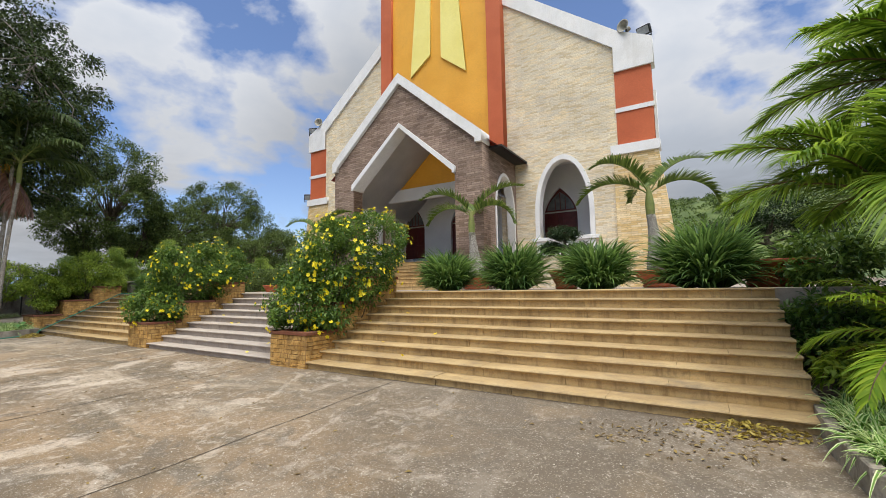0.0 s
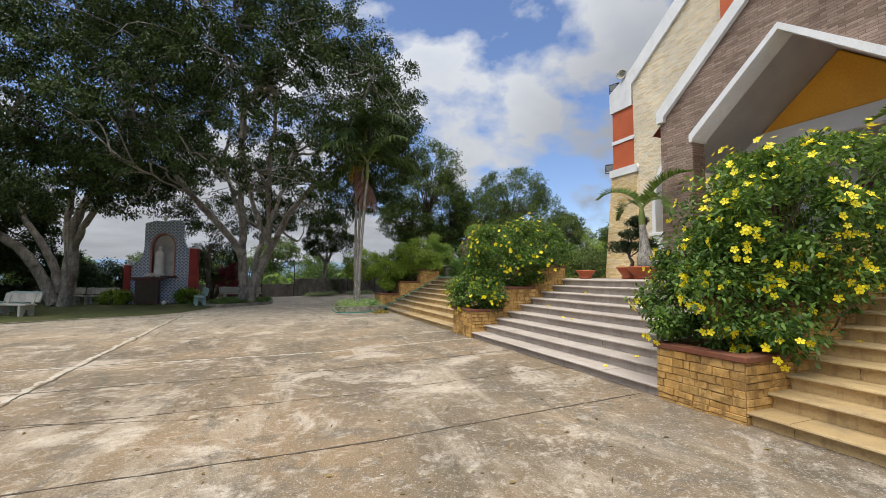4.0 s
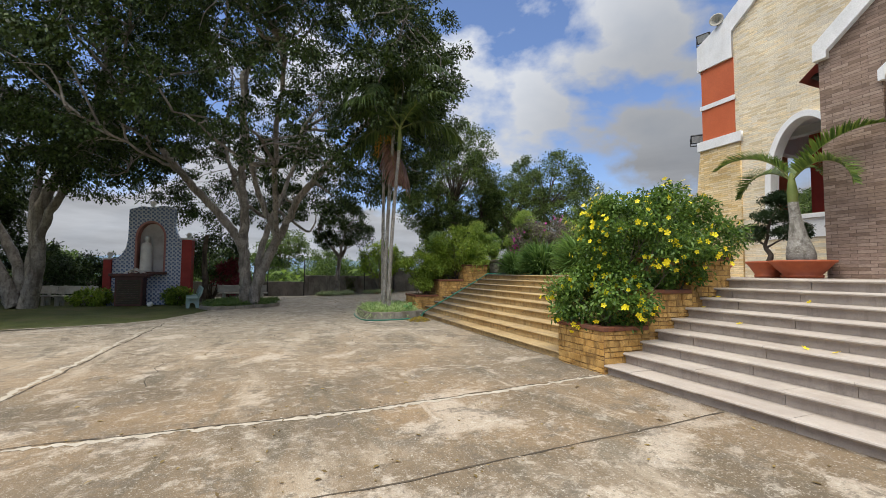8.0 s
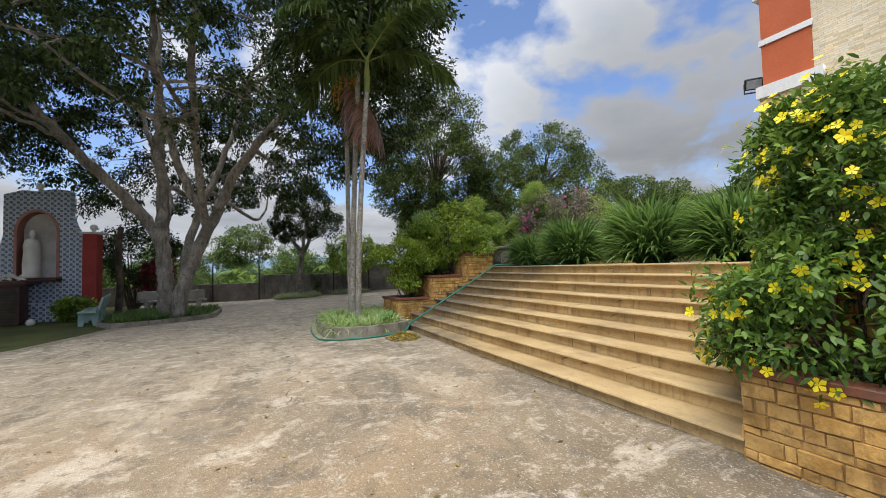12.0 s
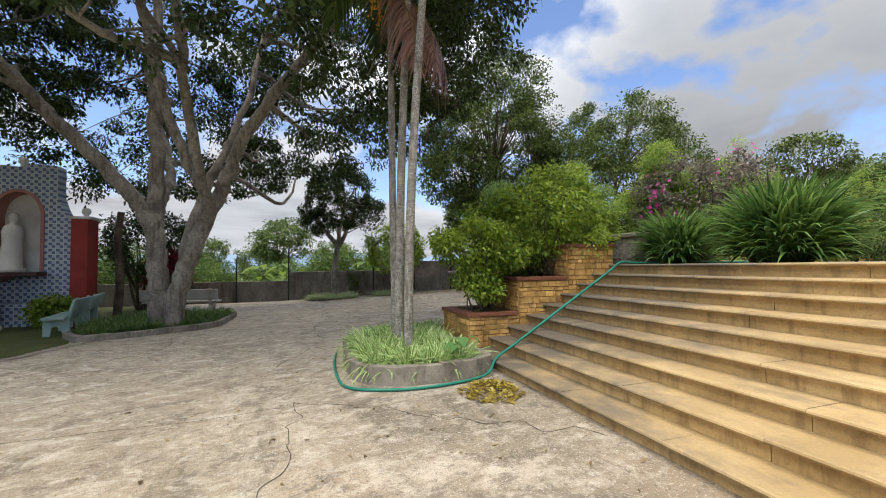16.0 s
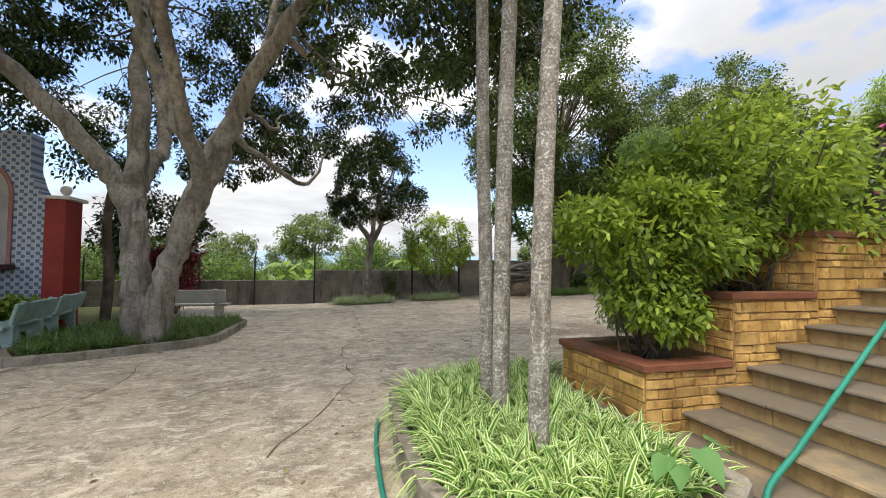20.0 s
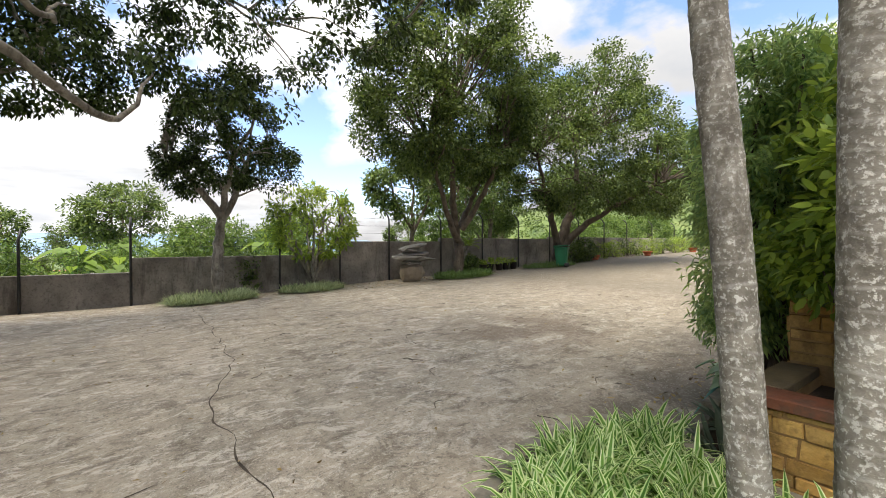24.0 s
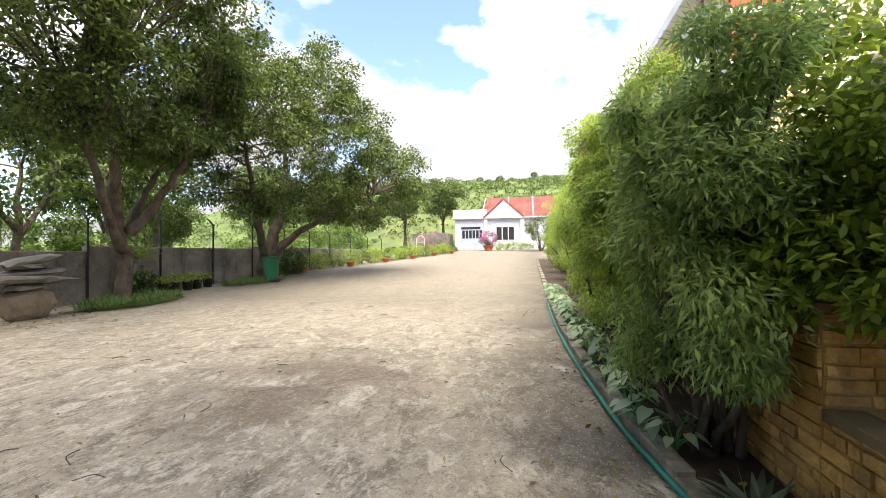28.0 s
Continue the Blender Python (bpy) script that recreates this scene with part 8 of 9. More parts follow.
rs = empty("rock_sculpture", -35.1, 10.75, gz(10.75), "stacked flat grey rocks on a brown boulder base", "sculpture")
part("base_boulder", moved(stone_lump(0.42, 0.52, 0.34, rng, 0.3, 2), pose(0, 0, 0.30)), ROCK_BASE, rs, "brown boulder")
part("flat_rock", moved(stone_lump(0.34, 0.46, 0.07, rng, 0.35, 2), pose(0.0, 0.0, 0.70, 2, 0, 30)), ROCK, rs)
part("flat_rock", moved(stone_lump(0.46, 0.92, 0.085, rng, 0.35, 2), pose(0.05, 0.05, 0.85, -3, 0, 8)), ROCK, rs)
part("flat_rock", moved(stone_lump(0.36, 0.58, 0.07, rng, 0.35, 2), pose(0.0, 0.1, 1.0, 3, 4, -15)), ROCK, rs)
part("flat_rock", moved(stone_lump(0.30, 0.42, 0.06, rng, 0.35, 2), pose(0.02, 0.0, 1.13, 0, -4, 20)), ROCK, rs)
part("top_rock", moved(stone_lump(0.34, 0.66, 0.08, rng, 0.4, 2), pose(0.0, 0.12, 1.28, 9, -4, 10)), ROCK, rs)

BIN_GREEN = surface("green_plastic", (0.008, 0.11, 0.045), (0.014, 0.15, 0.065), 3, 0.4, 0.03, 60)
wb = empty("wheelie_bin", -34.35, 18.35, gz(18.35), "green plastic wheeled bin by the wall", "bin", turn=-60)
bm = bmesh.new()
rings = [[bm.verts.new((sx * w, sy * d, z)) for sx, sy in ((-1, -1), (1, -1), (1, 1), (-1, 1))] for w, d, z in ((0.21, 0.22, 0.06), (0.26, 0.29, 0.92))]
for k in range(4):
    bm.faces.new((rings[0][k], rings[0][(k + 1) % 4], rings[1][(k + 1) % 4], rings[1][k]))
bm.faces.new(rings[0][::-1]); bm.faces.new(rings[1])
bmesh.ops.bevel(bm, geom=bm.edges[:], offset=0.03, segments=2, affect="EDGES")
part("body", bm, BIN_GREEN, wb)
part("lid", moved(box(-0.29, -0.33, 0, 0.29, 0.33, 0.06, 0.02, 2), pose(0, 0, 0.94, 4)), BIN_GREEN, wb)
part("rim", box(-0.285, -0.315, 0.86, 0.285, 0.315, 0.91, 0.01), BIN_GREEN, wb)
for s in (-1, 1):
    part("wheel", moved(lathe([(0, -0.03), (0.09, -0.03), (0.10, -0.015), (0.10, 0.015), (0.09, 0.03), (0, 0.03)], 18), pose(s * 0.22, 0.22, 0.10, 0, 90, 0)), IRON, wb, "black wheel", True)

BLACK_POT = surface("black_nursery_pot", (0.015, 0.013, 0.012), (0.035, 0.03, 0.027), 6, 0.6, 0.1, 50)
for k, y in enumerate((14.3, 14.75, 15.2, 15.7, 16.15, 16.6)):
    x = -35.75 + 0.05 * (k % 2)
    p = empty("potted_plant", x, y, gz(y), "black nursery pot with a small yellow-green plant", "potted plant", "pots along the wall")
    part("pot", lathe([(0, 0), (0.13, 0), (0.17, 0.30), (0.18, 0.31), (0.16, 0.31), (0.15, 0.26), (0, 0.26)], 16), BLACK_POT, p, smooth=True)
    C = clump_points([(0, 0, 0.40, 0.16, 0.16, 0.14, 1)], 8, rng, 0.4)
    crown("foliage", C, (0, 0, 0.3), 16, 0.09, 0.12, 0.05, LEAF_LIGHT, p, rng)
cy = empty("potted_cycad", -35.8, 13.95, gz(13.95), "small cycad with curved trunk in a dark pot", "potted plant")
part("pot", lathe([(0, 0), (0.22, 0), (0.28, 0.40), (0.30, 0.42), (0.26, 0.42), (0.24, 0.36), (0, 0.36)], 18), BLACK_POT, cy, smooth=True)
path = smooth_path([(0, 0, 0.3), (0.05, -0.25, 0.55), (0.05, -0.05, 0.95), (0, 0.05, 1.15)], 6)
tube("trunk", path, np.linspace(0.07, 0.06, len(path)), BARK, cy, 8, wobble=0.08, rng=rng)
palm_head(cy, (0, 0.05, 1.15), 13, 0.75, 0.18, 30, rng, LEAF_LIGHT, SHAFT, (1.2, 0.25), 0.2, 0.9, 0.3, 0.02, 0.2)
for x, y, s in ((-35.6, 13.9, 0.55), (-35.5, 20.6, 0.9), (-35.4, 21.8, 0.8)):
    leafy_bush("garden_bush", x - 0.1, y, gz(y), [(0, 0, 0.75 * s, 0.6 * s, 0.7 * s, 0.75 * s, 1)], rng, LEAF_TREE, (0.13, 0.06), "small bush by the wall", 30, 40, 0.2, 8, group="bushes by the wall")
vine = crown("wall_creeper", clump_points([(WALL_X + 0.06, 5.45, 0.75, 0.03, 0.5, 0.55, 1)], 26, rng, 0.1), (-40, 5.45, 0.7), 26, 0.13, 0.07, 0.05, LEAF_TREE, None, rng)
tagged(vine, "creeper climbing the boundary wall", "creeper")

# flower row beyond, up to the house
for k in range(22):
    s = k / 21
    x, y = -36.3 + 4.2 * s + 0.2 * (k % 2), 23.0 + 20.5 * s
    z = ground_z(x if x > WALL_X else WALL_X, y)
    b = leafy_bush("flower_shrub", x, y, z, [(0, 0, 0.5, 0.65, 0.7, 0.45, 1)], rng, LEAF_LIGHT if k % 3 else LEAF_TREE, (0.11, 0.05), "low flowering shrub in the row along the drive", 24, 34, 0.2, 6, "flower row along the drive")
    if k % 4 == 0:
        p = bowl_pot(x + 0.75, y - 0.3, z, 0.26, 0.26, "clay flower pot beside the drive")
ARCH_WHITE = surface("cream_metal", (0.55, 0.50, 0.34), (0.66, 0.61, 0.44), 3, 0.5, 0.05, 40)
ga = empty("garden_arch", -33.6, 38.5, ground_z(-33.6, 38.5), "small cream metal garden arch in the flower row", "arch")
for dx in (-0.35, 0.35):
    tube("leg", np.array([(dx, 0, -0.1), (dx, 0, 1.4)]), [0.03, 0.03], ARCH_WHITE, ga, 8)
hoop = np.array([(0.35 * math.cos(a), 0, 1.4 + 0.35 * math.sin(a)) for a in np.linspace(0, math.pi, 12)])
tube("hoop", hoop, np.full(12, 0.03), ARCH_WHITE, ga, 8)
for z in (0.4, 0.8, 1.2):
    tube("rung", np.array([(-0.35, 0, z), (0.35, 0, z)]), [0.018, 0.018], ARCH_WHITE, ga, 6)

# ---- house at the end of the drive ----
HY = 50.0
house = empty("house", -27.5, HY, ground_z(-27.5, HY), "white single-storey house with a red tin roof and gabled porch", "house")
HO = house.matrix_world.inverted()
HZ = 2.1
HOUSE_WHITE = surface("house_white", (0.50, 0.52, 0.57), (0.58, 0.60, 0.65), 1.0, 0.6, 0.05, 20, (0.6, 0.6, 0.62), 0.8, 0.3)
BLUEGREY = surface("bluegrey_door", (0.34, 0.40, 0.50), (0.44, 0.50, 0.60), 2, 0.4, 0.05, 30)


def hp(name, bm, mat, label="", parent=None):
    return part(name, moved(bm, HO), mat, parent or house, label)


hp("wall", box(-32.6, HY, HZ - 0.6, -16.0, HY + 9, 5.55), HOUSE_WHITE, "white rendered walls")
hp("parapet", box(-32.9, HY - 0.35, 5.55, -15.8, HY + 0.3, 5.72, 0.02), HOUSE_WHITE, "white cornice")
hp("parapet", box(-32.75, HY - 0.2, 5.72, -28.95, HY + 0.2, 6.6, 0.02), HOUSE_WHITE, "white parapet")
hp("porch_pier", box(-29.3, HY - 0.25, HZ - 0.6, -28.9, HY + 0.02, 5.55, 0.02), HOUSE_WHITE, "white pier")
hp("porch_pier", box(-25.3, HY - 0.25, HZ - 0.6, -24.9, HY + 0.02, 5.55, 0.02), HOUSE_WHITE, "white pier")
sheet([(-29.1, 5.72), (-25.1, 5.72), (-27.1, 7.55)], [], 0.4, HO @ upright(HY - 0.3, 0.4), "gable", HOUSE_WHITE, house, "white gable")
for p, q in (((-29.35, 5.62), (-27.1, 7.70)), ((-27.1, 7.70), (-24.85, 5.62))):
    sheet(band_along(p, q, 0.05, 0.14), [], 0.6, HO @ upright(HY - 0.4, 0.6), "verge", ROOF_RED, house, "red verge")
r = bmesh.new()
vs = [r.verts.new(v) for v in ((-30.2, HY + 0.6, 5.75), (-15.6, HY + 0.6, 5.75), (-15.6, HY + 5.2, 8.55), (-29.2, HY + 5.2, 8.55))]
r.faces.new(vs)
v2 = [r.verts.new(v) for v in ((-30.2, HY + 9.6, 5.75), (-15.6, HY + 9.6, 5.75))]
r.faces.new((vs[3], vs[2], v2[1], v2[0]))
bmesh.ops.solidify(r, geom=r.faces[:], thickness=0.08)
roof = hp("roof", r, ROOF_RED, "red corrugated tin roof")
for k in range(15):
    x = -29.6 + k * 0.95
    rb = bmesh.new()
    bmesh.ops.create_cube(rb, size=1.0, matrix=Matrix.LocRotScale((x, HY + 2.9, 7.22), Euler((math.atan2(2.8, 4.6), 0, 0)), (0.07, 5.3, 0.06)))
    hp("roof_rib", rb, ROOF_RED if k % 3 else HOUSE_WHITE, "", roof)
d = hp("door", box(-31.95, HY - 0.06, HZ, -29.6, HY - 0.003, 4.75, 0.01), BLUEGREY, "pale blue-grey double door with barred glass")
for k in range(6):
    x = -31.75 + k * 0.39
    hp("pane", box(x, HY - 0.075, 3.4, x + 0.3, HY - 0.062, 4.3), IRON, "dark pane", d)
hp("transom", box(-31.85, HY - 0.075, 4.42, -29.7, HY - 0.062, 4.68), IRON, "dark transom", d)
w = hp("window", box(-28.0, HY - 0.06, 3.1, -25.9, HY - 0.003, 4.7, 0.01), HOUSE_WHITE, "white window frame")
for k in range(3):
    hp("pane", box(-27.9 + k * 0.67, HY - 0.075, 3.2, -27.34 + k * 0.67, HY - 0.062, 4.6), IRON, "dark pane", w)
bougainvillea(-28.6, 47.6, ground_z(-28.6, 47.6) + 0.45, rng, [(0, 0, 0.85, 1.0, 0.9, 0.75, 1)], "pink bougainvillea in a pot before the house", 500, 40)
bowl_pot(-28.6, 47.6, ground_z(-28.6, 47.6), 0.6, 0.6, "large clay pot before the house")
bougainvillea(-34.3, 46.5, ground_z(-34.3, 46.5), rng, [(0, 0, 1.2, 1.5, 1.2, 1.0, 1)], "dusky pink bougainvillea beside the house", 300, 50)
for k, x in enumerate((-27.6, -26.8, -26.0, -25.2, -24.4)):
    leafy_bush("flower_shrub", x, 47.9, ground_z(x, 47.9), [(0, 0, 0.45, 0.45, 0.45, 0.4, 1)], rng, LEAF_LIGHT, (0.11, 0.05), "low shrub before the house", 20, 30, 0.2, 5, "shrubs before the house")
leafy_bush("garden_tree", -23.3, 45.5, ground_z(-23, 45.5), [(0, 0, 2.3, 1.4, 1.4, 1.3, 1)], rng, LEAF_TREE, (0.14, 0.07), "round green tree before the house", 70, 50, 0.35, 10, stem_r=0.05, category="tree")
shed = part("dark_shed", box(-37.5, 49.0, 1.5, -33.2, 52, 4.0, 0.03), WALL_GREY)
tagged(shed, "dark low shed beside the house", "shed")

for x, y, s in ((-33.6, -8.2, 1.0), (-34.4, -10.6, 1.15), (-33.8, -13.2, 1.2), (-34.6, -16.0, 1.2)):
    leafy_bush("garden_bush", x, y, 0, [(0, 0, 1.3 * s, 1.2 * s, 1.3 * s, 1.2 * s, 1)], rng, LEAF_DARK, (0.13, 0.06), "dark green bush at the wall behind the lawn", 70, 60, 0.32, 10, group="bushes behind the lawn")

# ---- beyond the wall: scrub, far trees, hills ----
bush_a = leafy_bush("coffee_bush", -39.0, -12.0, -1.2, [(0, 0, 1.8, 1.7, 1.8, 1.4, 1), (0.2, 0.6, 2.8, 1.1, 1.2, 0.9, 0.6)], rng, LEAF_SCRUB, (0.17, 0.075), "green coffee bush beyond the wall", 110, 60, 0.36, 10, "scrub beyond the wall")
bush_b = leafy_bush("coffee_bush", -40.0, -5.0, -1.2, [(0, 0, 1.7, 1.9, 1.7, 1.3, 1), (-0.2, -0.6, 2.5, 1.2, 1.2, 0.8, 0.6)], rng, LEAF_SCRUB, (0.15, 0.06), "green coffee bush beyond the wall", 110, 60, 0.36, 10, "scrub beyond the wall")
rb = random.Random(4)
for k in range(46):
    src = bush_a if k % 2 else bush_b
    y = -24 + 62 * rb.random()
    x = -38.4 - 9 * rb.random()
    src.scale = (1, 1, 1)
    s = 0.75 + 0.55 * rb.random()
    c = copy_thing(src, pose(x, y, ground_z(x, y) - 1.25 + gz(y) * 0.1, 0, 0, 360 * rb.random()))
    c.scale = (s, s, s * (0.8 + 0.3 * rb.random()))
banana_mat = leafy("banana_leaf", (0.10, 0.19, 0.03), (0.24, 0.36, 0.06), 0.4)
for x, y in ((-37.6, 2.2), (-37.8, 1.2), (-37.7, 6.4), (-37.5, 7.6), (-38.2, 9.8), (-37.6, -3.0)):
    taro(x, y, ground_z(x, y) + 0.1, 12, 0.42, rng, "broad-leaved bright green plant beyond the wall", banana_mat, 0.6, 1.5, "broad_leaved_plant", "broad-leaved plants beyond the wall")
far_tree = tree("distant_tree", (-62, -6, -3.5), [([(0, 0, -0.3), (0.1, 0, 2.5), (0.2, 0.2, 5.5)], 0.22, 0.06), ([(0.1, 0, 2.5), (1.0, 0.6, 4.0), (1.6, 1.0, 5.5)], 0.12, 0.04), ([(0.1, 0, 2.8), (-0.9, -0.6, 4.2), (-1.5, -1.0, 5.6)], 0.12, 0.04)],
                [(0, 0, 5.6, 2.6, 2.8, 2.2, 1), (1.2, 0.8, 6.6, 1.6, 1.6, 1.2, 0.6), (-1.2, -0.9, 5.6, 1.6, 1.6, 1.3, 0.6)], 120, 55, 0.55, (0.26, 0.13), LEAF_TREE, BARK_DARK, "grey-green tree in the valley beyond the wall", rng, 30, group="trees in the valley")
for k in range(26):
    y = -45 + 105 * rb.random()
    x = -52 - 50 * rb.random()
    s = 0.7 + 0.5 * rb.random()
    c = copy_thing(far_tree, pose(x, y, ground_z(x, y), 0, 0, 360 * rb.random()))
    c.scale = (s, s, s)
for x, y, s in ((-47, 22, 1.1), (-50, 28, 1.2), (-46, 34, 1.1), (-44, 42, 1.0), (-40, 55, 1.2), (-36, 60, 1.2), (-46, 48, 1.3), (-43, 15.5, 0.9)):
    c = copy_thing(far_tree, pose(x, y, ground_z(x, y) + 0.2, 0, 0, 77 * s))
    c.scale = (s, s, s)

HILL = surface("wooded_hill", (0.035, 0.065, 0.018), (0.11, 0.15, 0.04), 0.12, 0.95, 0.6, 0.9, (0.13, 0.13, 0.05), 0.02, 0.6)
# the haze of distance is put into the far hills' blue base colour
FAR_HILL = surface("haze_tinted_hill", (0.13, 0.20, 0.28), (0.17, 0.24, 0.32), 0.01, 1.0, 0.1, 0.2)


def ridge(name, x0, x1, y0, y1, height, material, label, rng_seed, nx=90, ny=26):
    """A rounded, uneven hillside."""
    X, Y = np.meshgrid(np.linspace(x0, x1, nx), np.linspace(y0, y1, ny))
    u, v = (X - x0) / (x1 - x0), (Y - y0) / (y1 - y0)
    Z = np.zeros_like(X)
    for i in range(ny):
        for j in range(nx):
            p = Vector((X[i, j] * 0.006 + rng_seed, Y[i, j] * 0.006, 0))
            Z[i, j] = height * (np.sin(math.pi * min(u[i, j], 1)) ** 0.6) * (1 - (1 - v[i, j]) ** 1.6) * (1 + 0.35 * noise.noise(p) + 0.06 * noise.noise(p * 7) + 0.035 * noise.noise(p * 23)) - 3
    V = np.stack([X, Y, Z], -1).reshape(-1, 3)
    a = (np.arange(ny - 1)[:, None] * nx + np.arange(nx - 1)[None, :]).reshape(-1)
    ob = mesh_np(name, V, np.stack([a, a + 1, a + nx + 1, a + nx], 1), material, smooth=True)
    return tagged(ob, label, "hill", kind="structure")


ridge("backdrop_hill", -330, 330, 95, 330, 60, HILL, "green wooded hillside behind the house", 3.3, 130, 40)
far = ridge("backdrop_far_hill", -1400, 1400, 0, 500, 75, FAR_HILL, "hills on the horizon tinted blue for haze", 8.1)
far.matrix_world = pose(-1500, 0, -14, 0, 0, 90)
# tree crowns scattered over the near slope
cs = []
for k in range(3200):
    x, y = rng.uniform(-150, 60), rng.uniform(105, 300)
    cs.append((x, y))
dg = bpy.context.evaluated_depsgraph_get()
hill_ob = bpy.data.objects["backdrop_hill"]
pts = []
for x, y in cs:
    ok, loc, _, _ = hill_ob.ray_cast((x, y, 300), (0, 0, -1), depsgraph=dg)
    if ok:
        pts.append((x, y, loc.z + rng.uniform(-0.3, 0.9)))
hc = crown("hill_trees", np.array(pts), (0, 200, -40), 26, 1.7, 0.9, 0.55, LEAF_TREE, None, rng, 0.0, 0.75)
tagged(hc, "tree crowns over the hillside", "trees")
for x, y, s in ((-58, 300, 0.9), (-52, 303, 0.7), (-44, 302, 1.0), (-36, 304, 0.7), (-20, 306, 0.9)):
    ok, loc, _, _ = hill_ob.ray_cast((x, y, 300), (0, 0, -1), depsgraph=dg)
    c = copy_thing(far_tree, pose(x, y, loc.z - 1, 0, 0, 30))
    c.scale = (s, s, s)
# town roofs in the valley
TOWN = surface("pale_roofs", (0.50, 0.52, 0.55), (0.66, 0.66, 0.68), 0.2, 0.7, 0.05, 2, (0.45, 0.2, 0.15), 0.05, 0.8)
for k in range(26):
    x, y = -110 - 160 * rb.random(), -110 + 150 * rb.random()
    w, l, h = 5 + 8 * rb.random(), 6 + 10 * rb.random(), 3 + 3 * rb.random()
    z = ground_z(x, y)
    bm = box(-w / 2, -l / 2, -1, w / 2, l / 2, h)
    ridge_b = bmesh.new()
    rv = [ridge_b.verts.new(v) for v in ((-w / 2 - 0.4, -l / 2 - 0.4, h), (w / 2 + 0.4, -l / 2 - 0.4, h), (0, -l / 2 - 0.4, h + 1.6), (-w / 2 - 0.4, l / 2 + 0.4, h), (w / 2 + 0.4, l / 2 + 0.4, h), (0, l / 2 + 0.4, h + 1.6))]
    for f in ((0, 1, 2), (5, 4, 3), (0, 2, 5, 3), (1, 4, 5, 2), (0, 3, 4, 1)):
        ridge_b.faces.new([rv[i] for i in f])
    t = empty("town_house", x, y, z, "distant pale-walled house in the valley", "house", "houses in the valley", 90 * rb.random())
    part("wall", bm, TOWN, t)
    part("roof", ridge_b, TOWN if k % 3 else ROOF_RED, t)


# ---- small litter on the open ground ----
def scatter_litter(name, areas, n, size, material, label, lift=0.006):
    """Small fallen leaves and chips lying flat."""
    W = np.array([(x1 - x0) * (y1 - y0) for x0, x1, y0, y1 in areas])
    k = rng.choice(len(areas), n, p=W / W.sum())
    A = np.array(areas)[k]
    x, y = rng.uniform(A[:, 0], A[:, 1]), rng.uniform(A[:, 2], A[:, 3])
    a = rng.uniform(0, TAU, n)
    L = size * rng.uniform(0.4, 1.3, n)
    z = np.array([ground_z(p, q) for p, q in zip(x, y)]) + lift
    d = np.stack([np.cos(a), np.sin(a), np.zeros(n)], 1)
    s = np.stack([-np.sin(a), np.cos(a), np.zeros(n)], 1)
    P = np.stack([x, y, z], 1)
    up = np.array((0, 0, 1.0))
    q = rng.uniform(0.0, 0.25, n)[:, None]
    V = np.stack([P, P + d * L[:, None] * 0.5 + s * L[:, None] * 0.22 + up * L[:, None] * q, P + d * L[:, None] + up * 0.002, P + d * L[:, None] * 0.5 - s * L[:, None] * 0.22 + up * L[:, None] * q * 0.6], 1).reshape(-1, 3)
    ob = mesh_np(name, V, np.arange(4 * n).reshape(-1, 4), material)
    return tagged(ob, label, "litter", kind="stuff")


CHIP = surface("pale_chip", (0.40, 0.37, 0.31), (0.58, 0.54, 0.47), 8, 0.9, 0.2, 60)
OPEN = [(-20, 0.5, -8, 5.3), (-24, -20, -8, 3.2), (-34.5, -24, 4, 22), (-27, -24, 22, 44)]
scatter_litter("fallen_leaves", OPEN, 900, 0.06, LEAF_DRY, "scattered dry leaves on the concrete")
scatter_litter("loose_chips", OPEN, 2600, 0.03, CHIP, "loose pale chips on the concrete")
scatter_litter("kerb_litter", [(-24.6, -23.5, 6, 20), (-36, -33.5, 9, 12), (-36, -35, -3, 22)], 700, 0.07, LEAF_DRY, "dry leaves gathered along the kerb and wall")
twigs = []
for k in range(34):
    x, y = rng.uniform(-30, -23.5), rng.uniform(3.0, 14)
    if x > -24 and y > 5:
        x -= 1.5
    a = rng.uniform(0, TAU)
    l = rng.uniform(0.12, 0.35)
    z = ground_z(x, y) + 0.008
    twigs.append(tube_np(smooth_path([(x, y, z), (x + 0.5 * l * math.cos(a), y + 0.5 * l * math.sin(a), z + 0.01), (x + l * math.cos(a + 0.4), y + l * math.sin(a + 0.4), z)], 3), np.full(7, 0.004), 4))
V, F = merge_np(twigs)
tagged(mesh_np("fallen_twigs", V, F, BARK_DARK), "thin fallen twigs on the drive", "twigs", kind="stuff")

# yellow flowers dropped on the steps and the ground below the shrubs
drops = []
for x0, x1, cnt in ((P1[1], P1[1] + 2.2, 7), (P2[1], P2[1] + 2.4, 7), (P1[0] - 1.2, P1[0], 4), (P2[0] - 1.0, P2[0], 4)):
    for k in range(cnt):
        i = int(rng.integers(0, 9))
        drops.append((rng.uniform(x0 + 0.05, x1), 5.5 + i * 0.335 + 0.15, TERRACE - (8 - i) * 0.16 + 0.012))
for k in range(10):
    drops.append((rng.uniform(-14.5, -5.5), rng.uniform(3.6, 5.3), 0.02))
ff = empty("fallen_flowers", -10, 5.0, 0.1, "yellow flowers dropped on the steps below the shrubs", "flowers")
blossoms("blossoms", np.array(drops) - np.array((-10, 5.0, 0.1)), np.tile((0.0, 0.0, 1.0), (len(drops), 1)), rng, PETAL, 0.075, ff, "")
tagged(ff, "yellow flowers dropped on the steps below the shrubs", "flowers", kind="stuff")

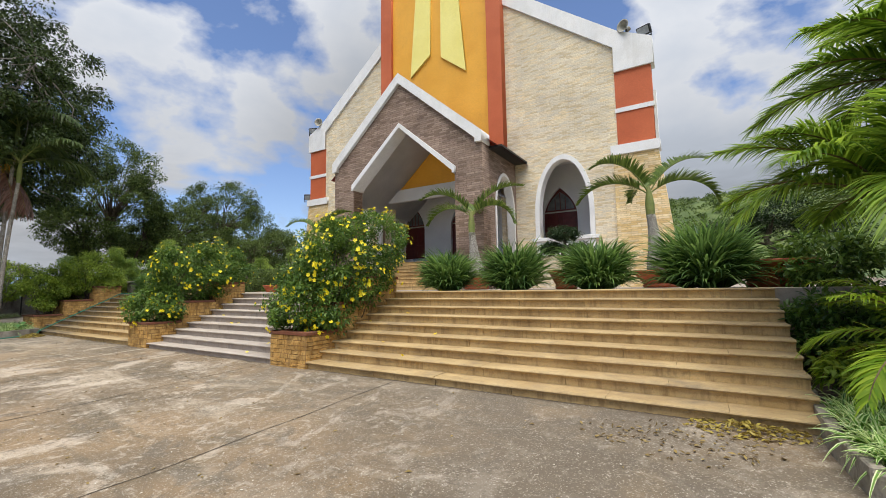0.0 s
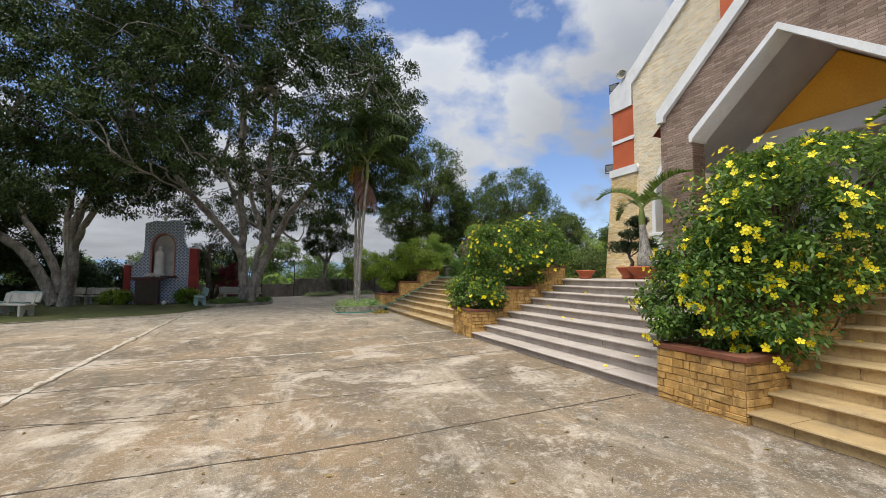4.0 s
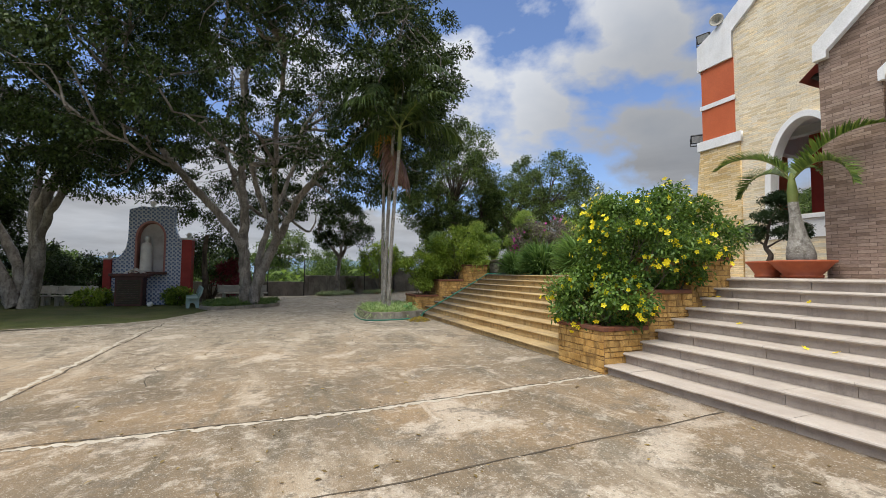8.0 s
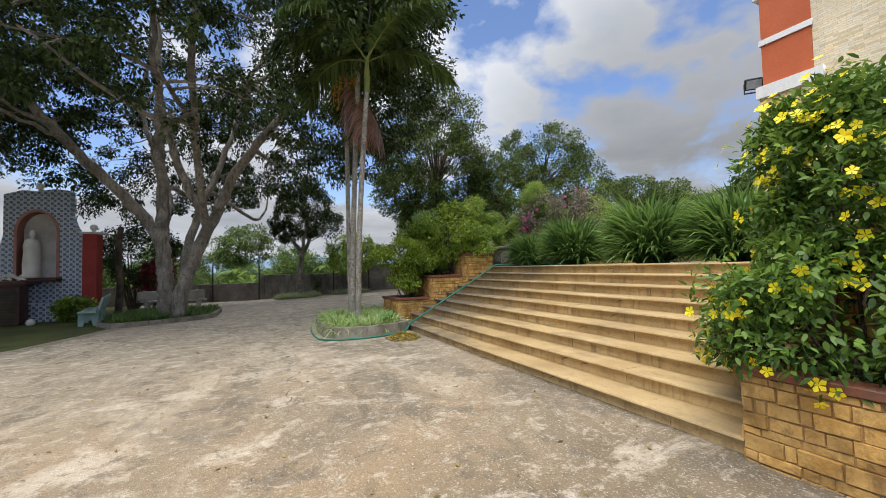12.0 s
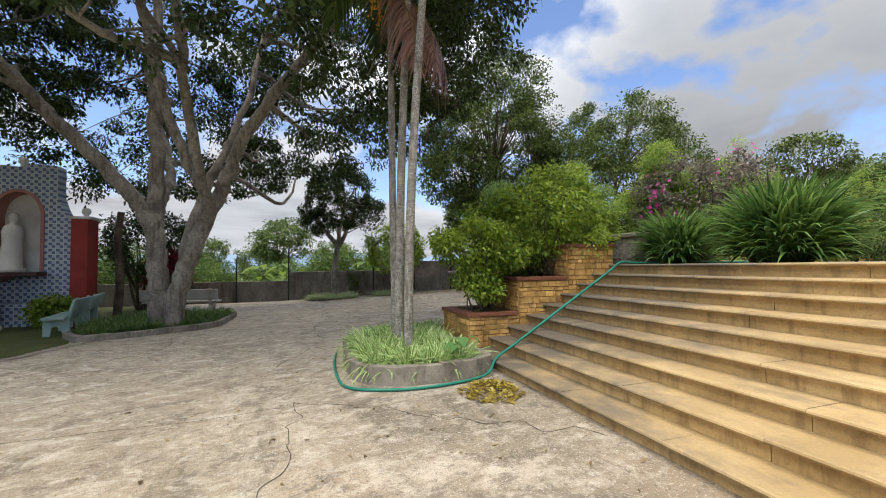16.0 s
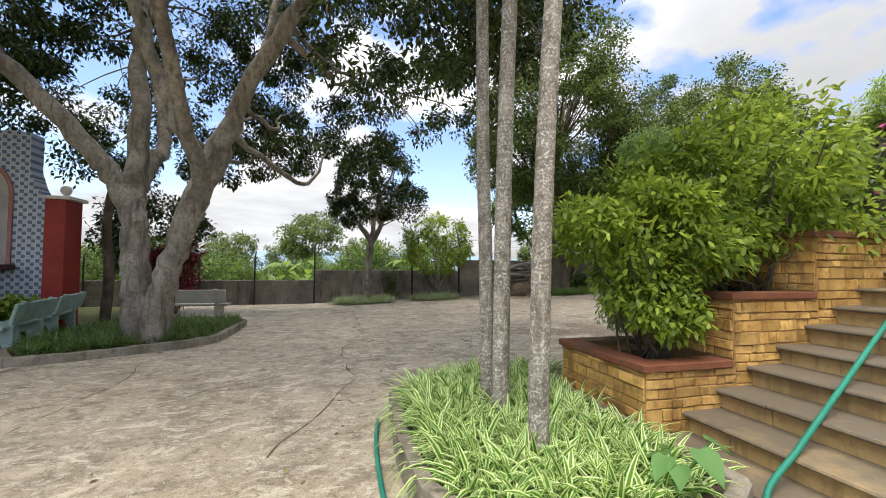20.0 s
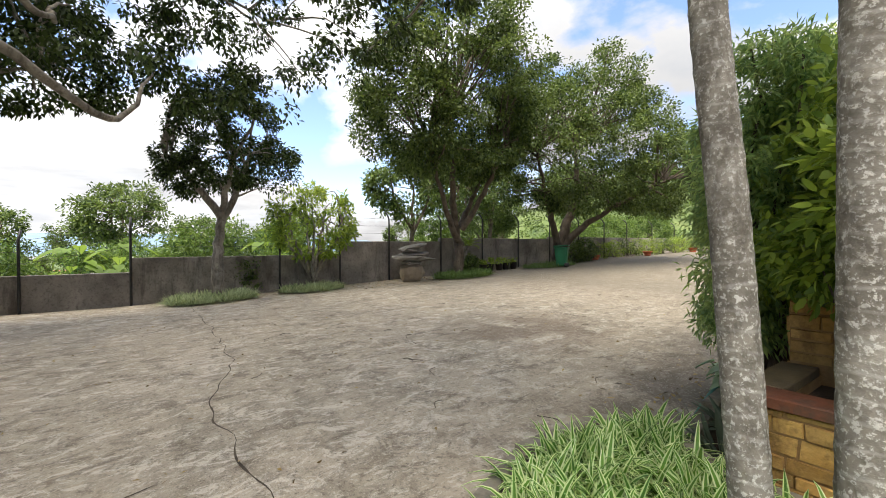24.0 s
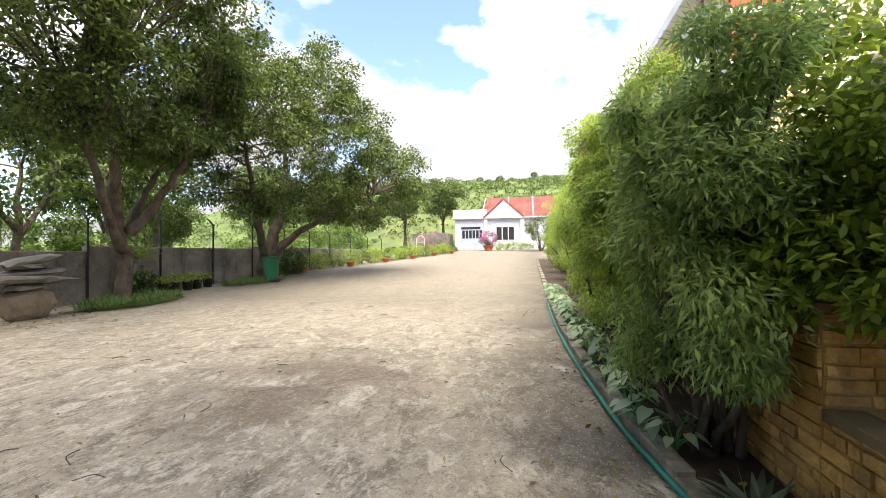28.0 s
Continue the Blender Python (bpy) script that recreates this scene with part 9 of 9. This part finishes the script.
# ---- stairs and planters, stone by stone ----
rng_s = np.random.default_rng(11)
flight("stairs_right", P1[1], 1.0, STONE_STEP, STONE_TREAD, 1.25, "wide flight of yellow sandstone steps", rng_s)
flight("stairs_middle", P2[1], P1[0], GRANITE_RISER, GRANITE_TREAD, 0.95, "flight of pale pinkish granite steps", rng_s)
flight("stairs_left", P3[1], P2[0], STONE_STEP, STONE_TREAD, 1.25, "wide flight of yellow sandstone steps, dirty at the outer end", rng_s)
for p in (P1, P2, P3):
    planter(*p, rng_s)


def riser_crack(path, y, width, parent):
    """A dark ragged crack across the face of a riser: path in (x, z)."""
    inv = parent.matrix_world.inverted()
    P = smooth_path([(x, 0, z) for x, z in path], 5)
    P[1:-1, 2] += rng_s.normal(0, 0.005, len(P) - 2)
    half = width * (0.25 + 0.25 * rng_s.uniform(0, 1, len(P))) * np.sin(np.linspace(0.15, math.pi - 0.15, len(P)))
    V = np.concatenate([P + np.outer(half, (0, 0, 1)), P - np.outer(half, (0, 0, 1))])
    V[:, 1] = y
    V = np.array([inv @ Vector(v) for v in V])
    n = len(P)
    return mesh_np("crack", V, [(i, i + 1, n + i + 1, n + i) for i in range(n - 1)], JOINT_DARK, parent)


left_stairs = bpy.data.objects["stairs_left"]
riser_crack([(-18.9, 0.10), (-18.3, 0.04), (-17.8, 0.07), (-17.2, 0.03), (-16.7, 0.06), (-16.3, 0.02), (-15.7, 0.05)], FOOT + 0.004, 0.018, left_stairs)
riser_crack([(-19.4, 0.11), (-19.2, 0.06), (-18.95, 0.09)], FOOT + 0.004, 0.010, left_stairs)
for i, x, z0, z1 in ((0, -16.05, 0.02, 0.12), (1, -16.2, 0.03, 0.12), (1, -15.85, 0.05, 0.12), (3, -16.6, 0.02, 0.10), (4, -16.3, 0.02, 0.12), (5, -16.5, 0.05, 0.12), (8, -17.6, 0.06, 0.09)):
    base = TERRACE - (9 - i) * RISE
    riser_crack([(x, base + z0), (x + 0.03, base + (z0 + z1) / 2), (x + 0.17, base + z1)], FOOT + i * TREAD + 0.004, 0.012, left_stairs)
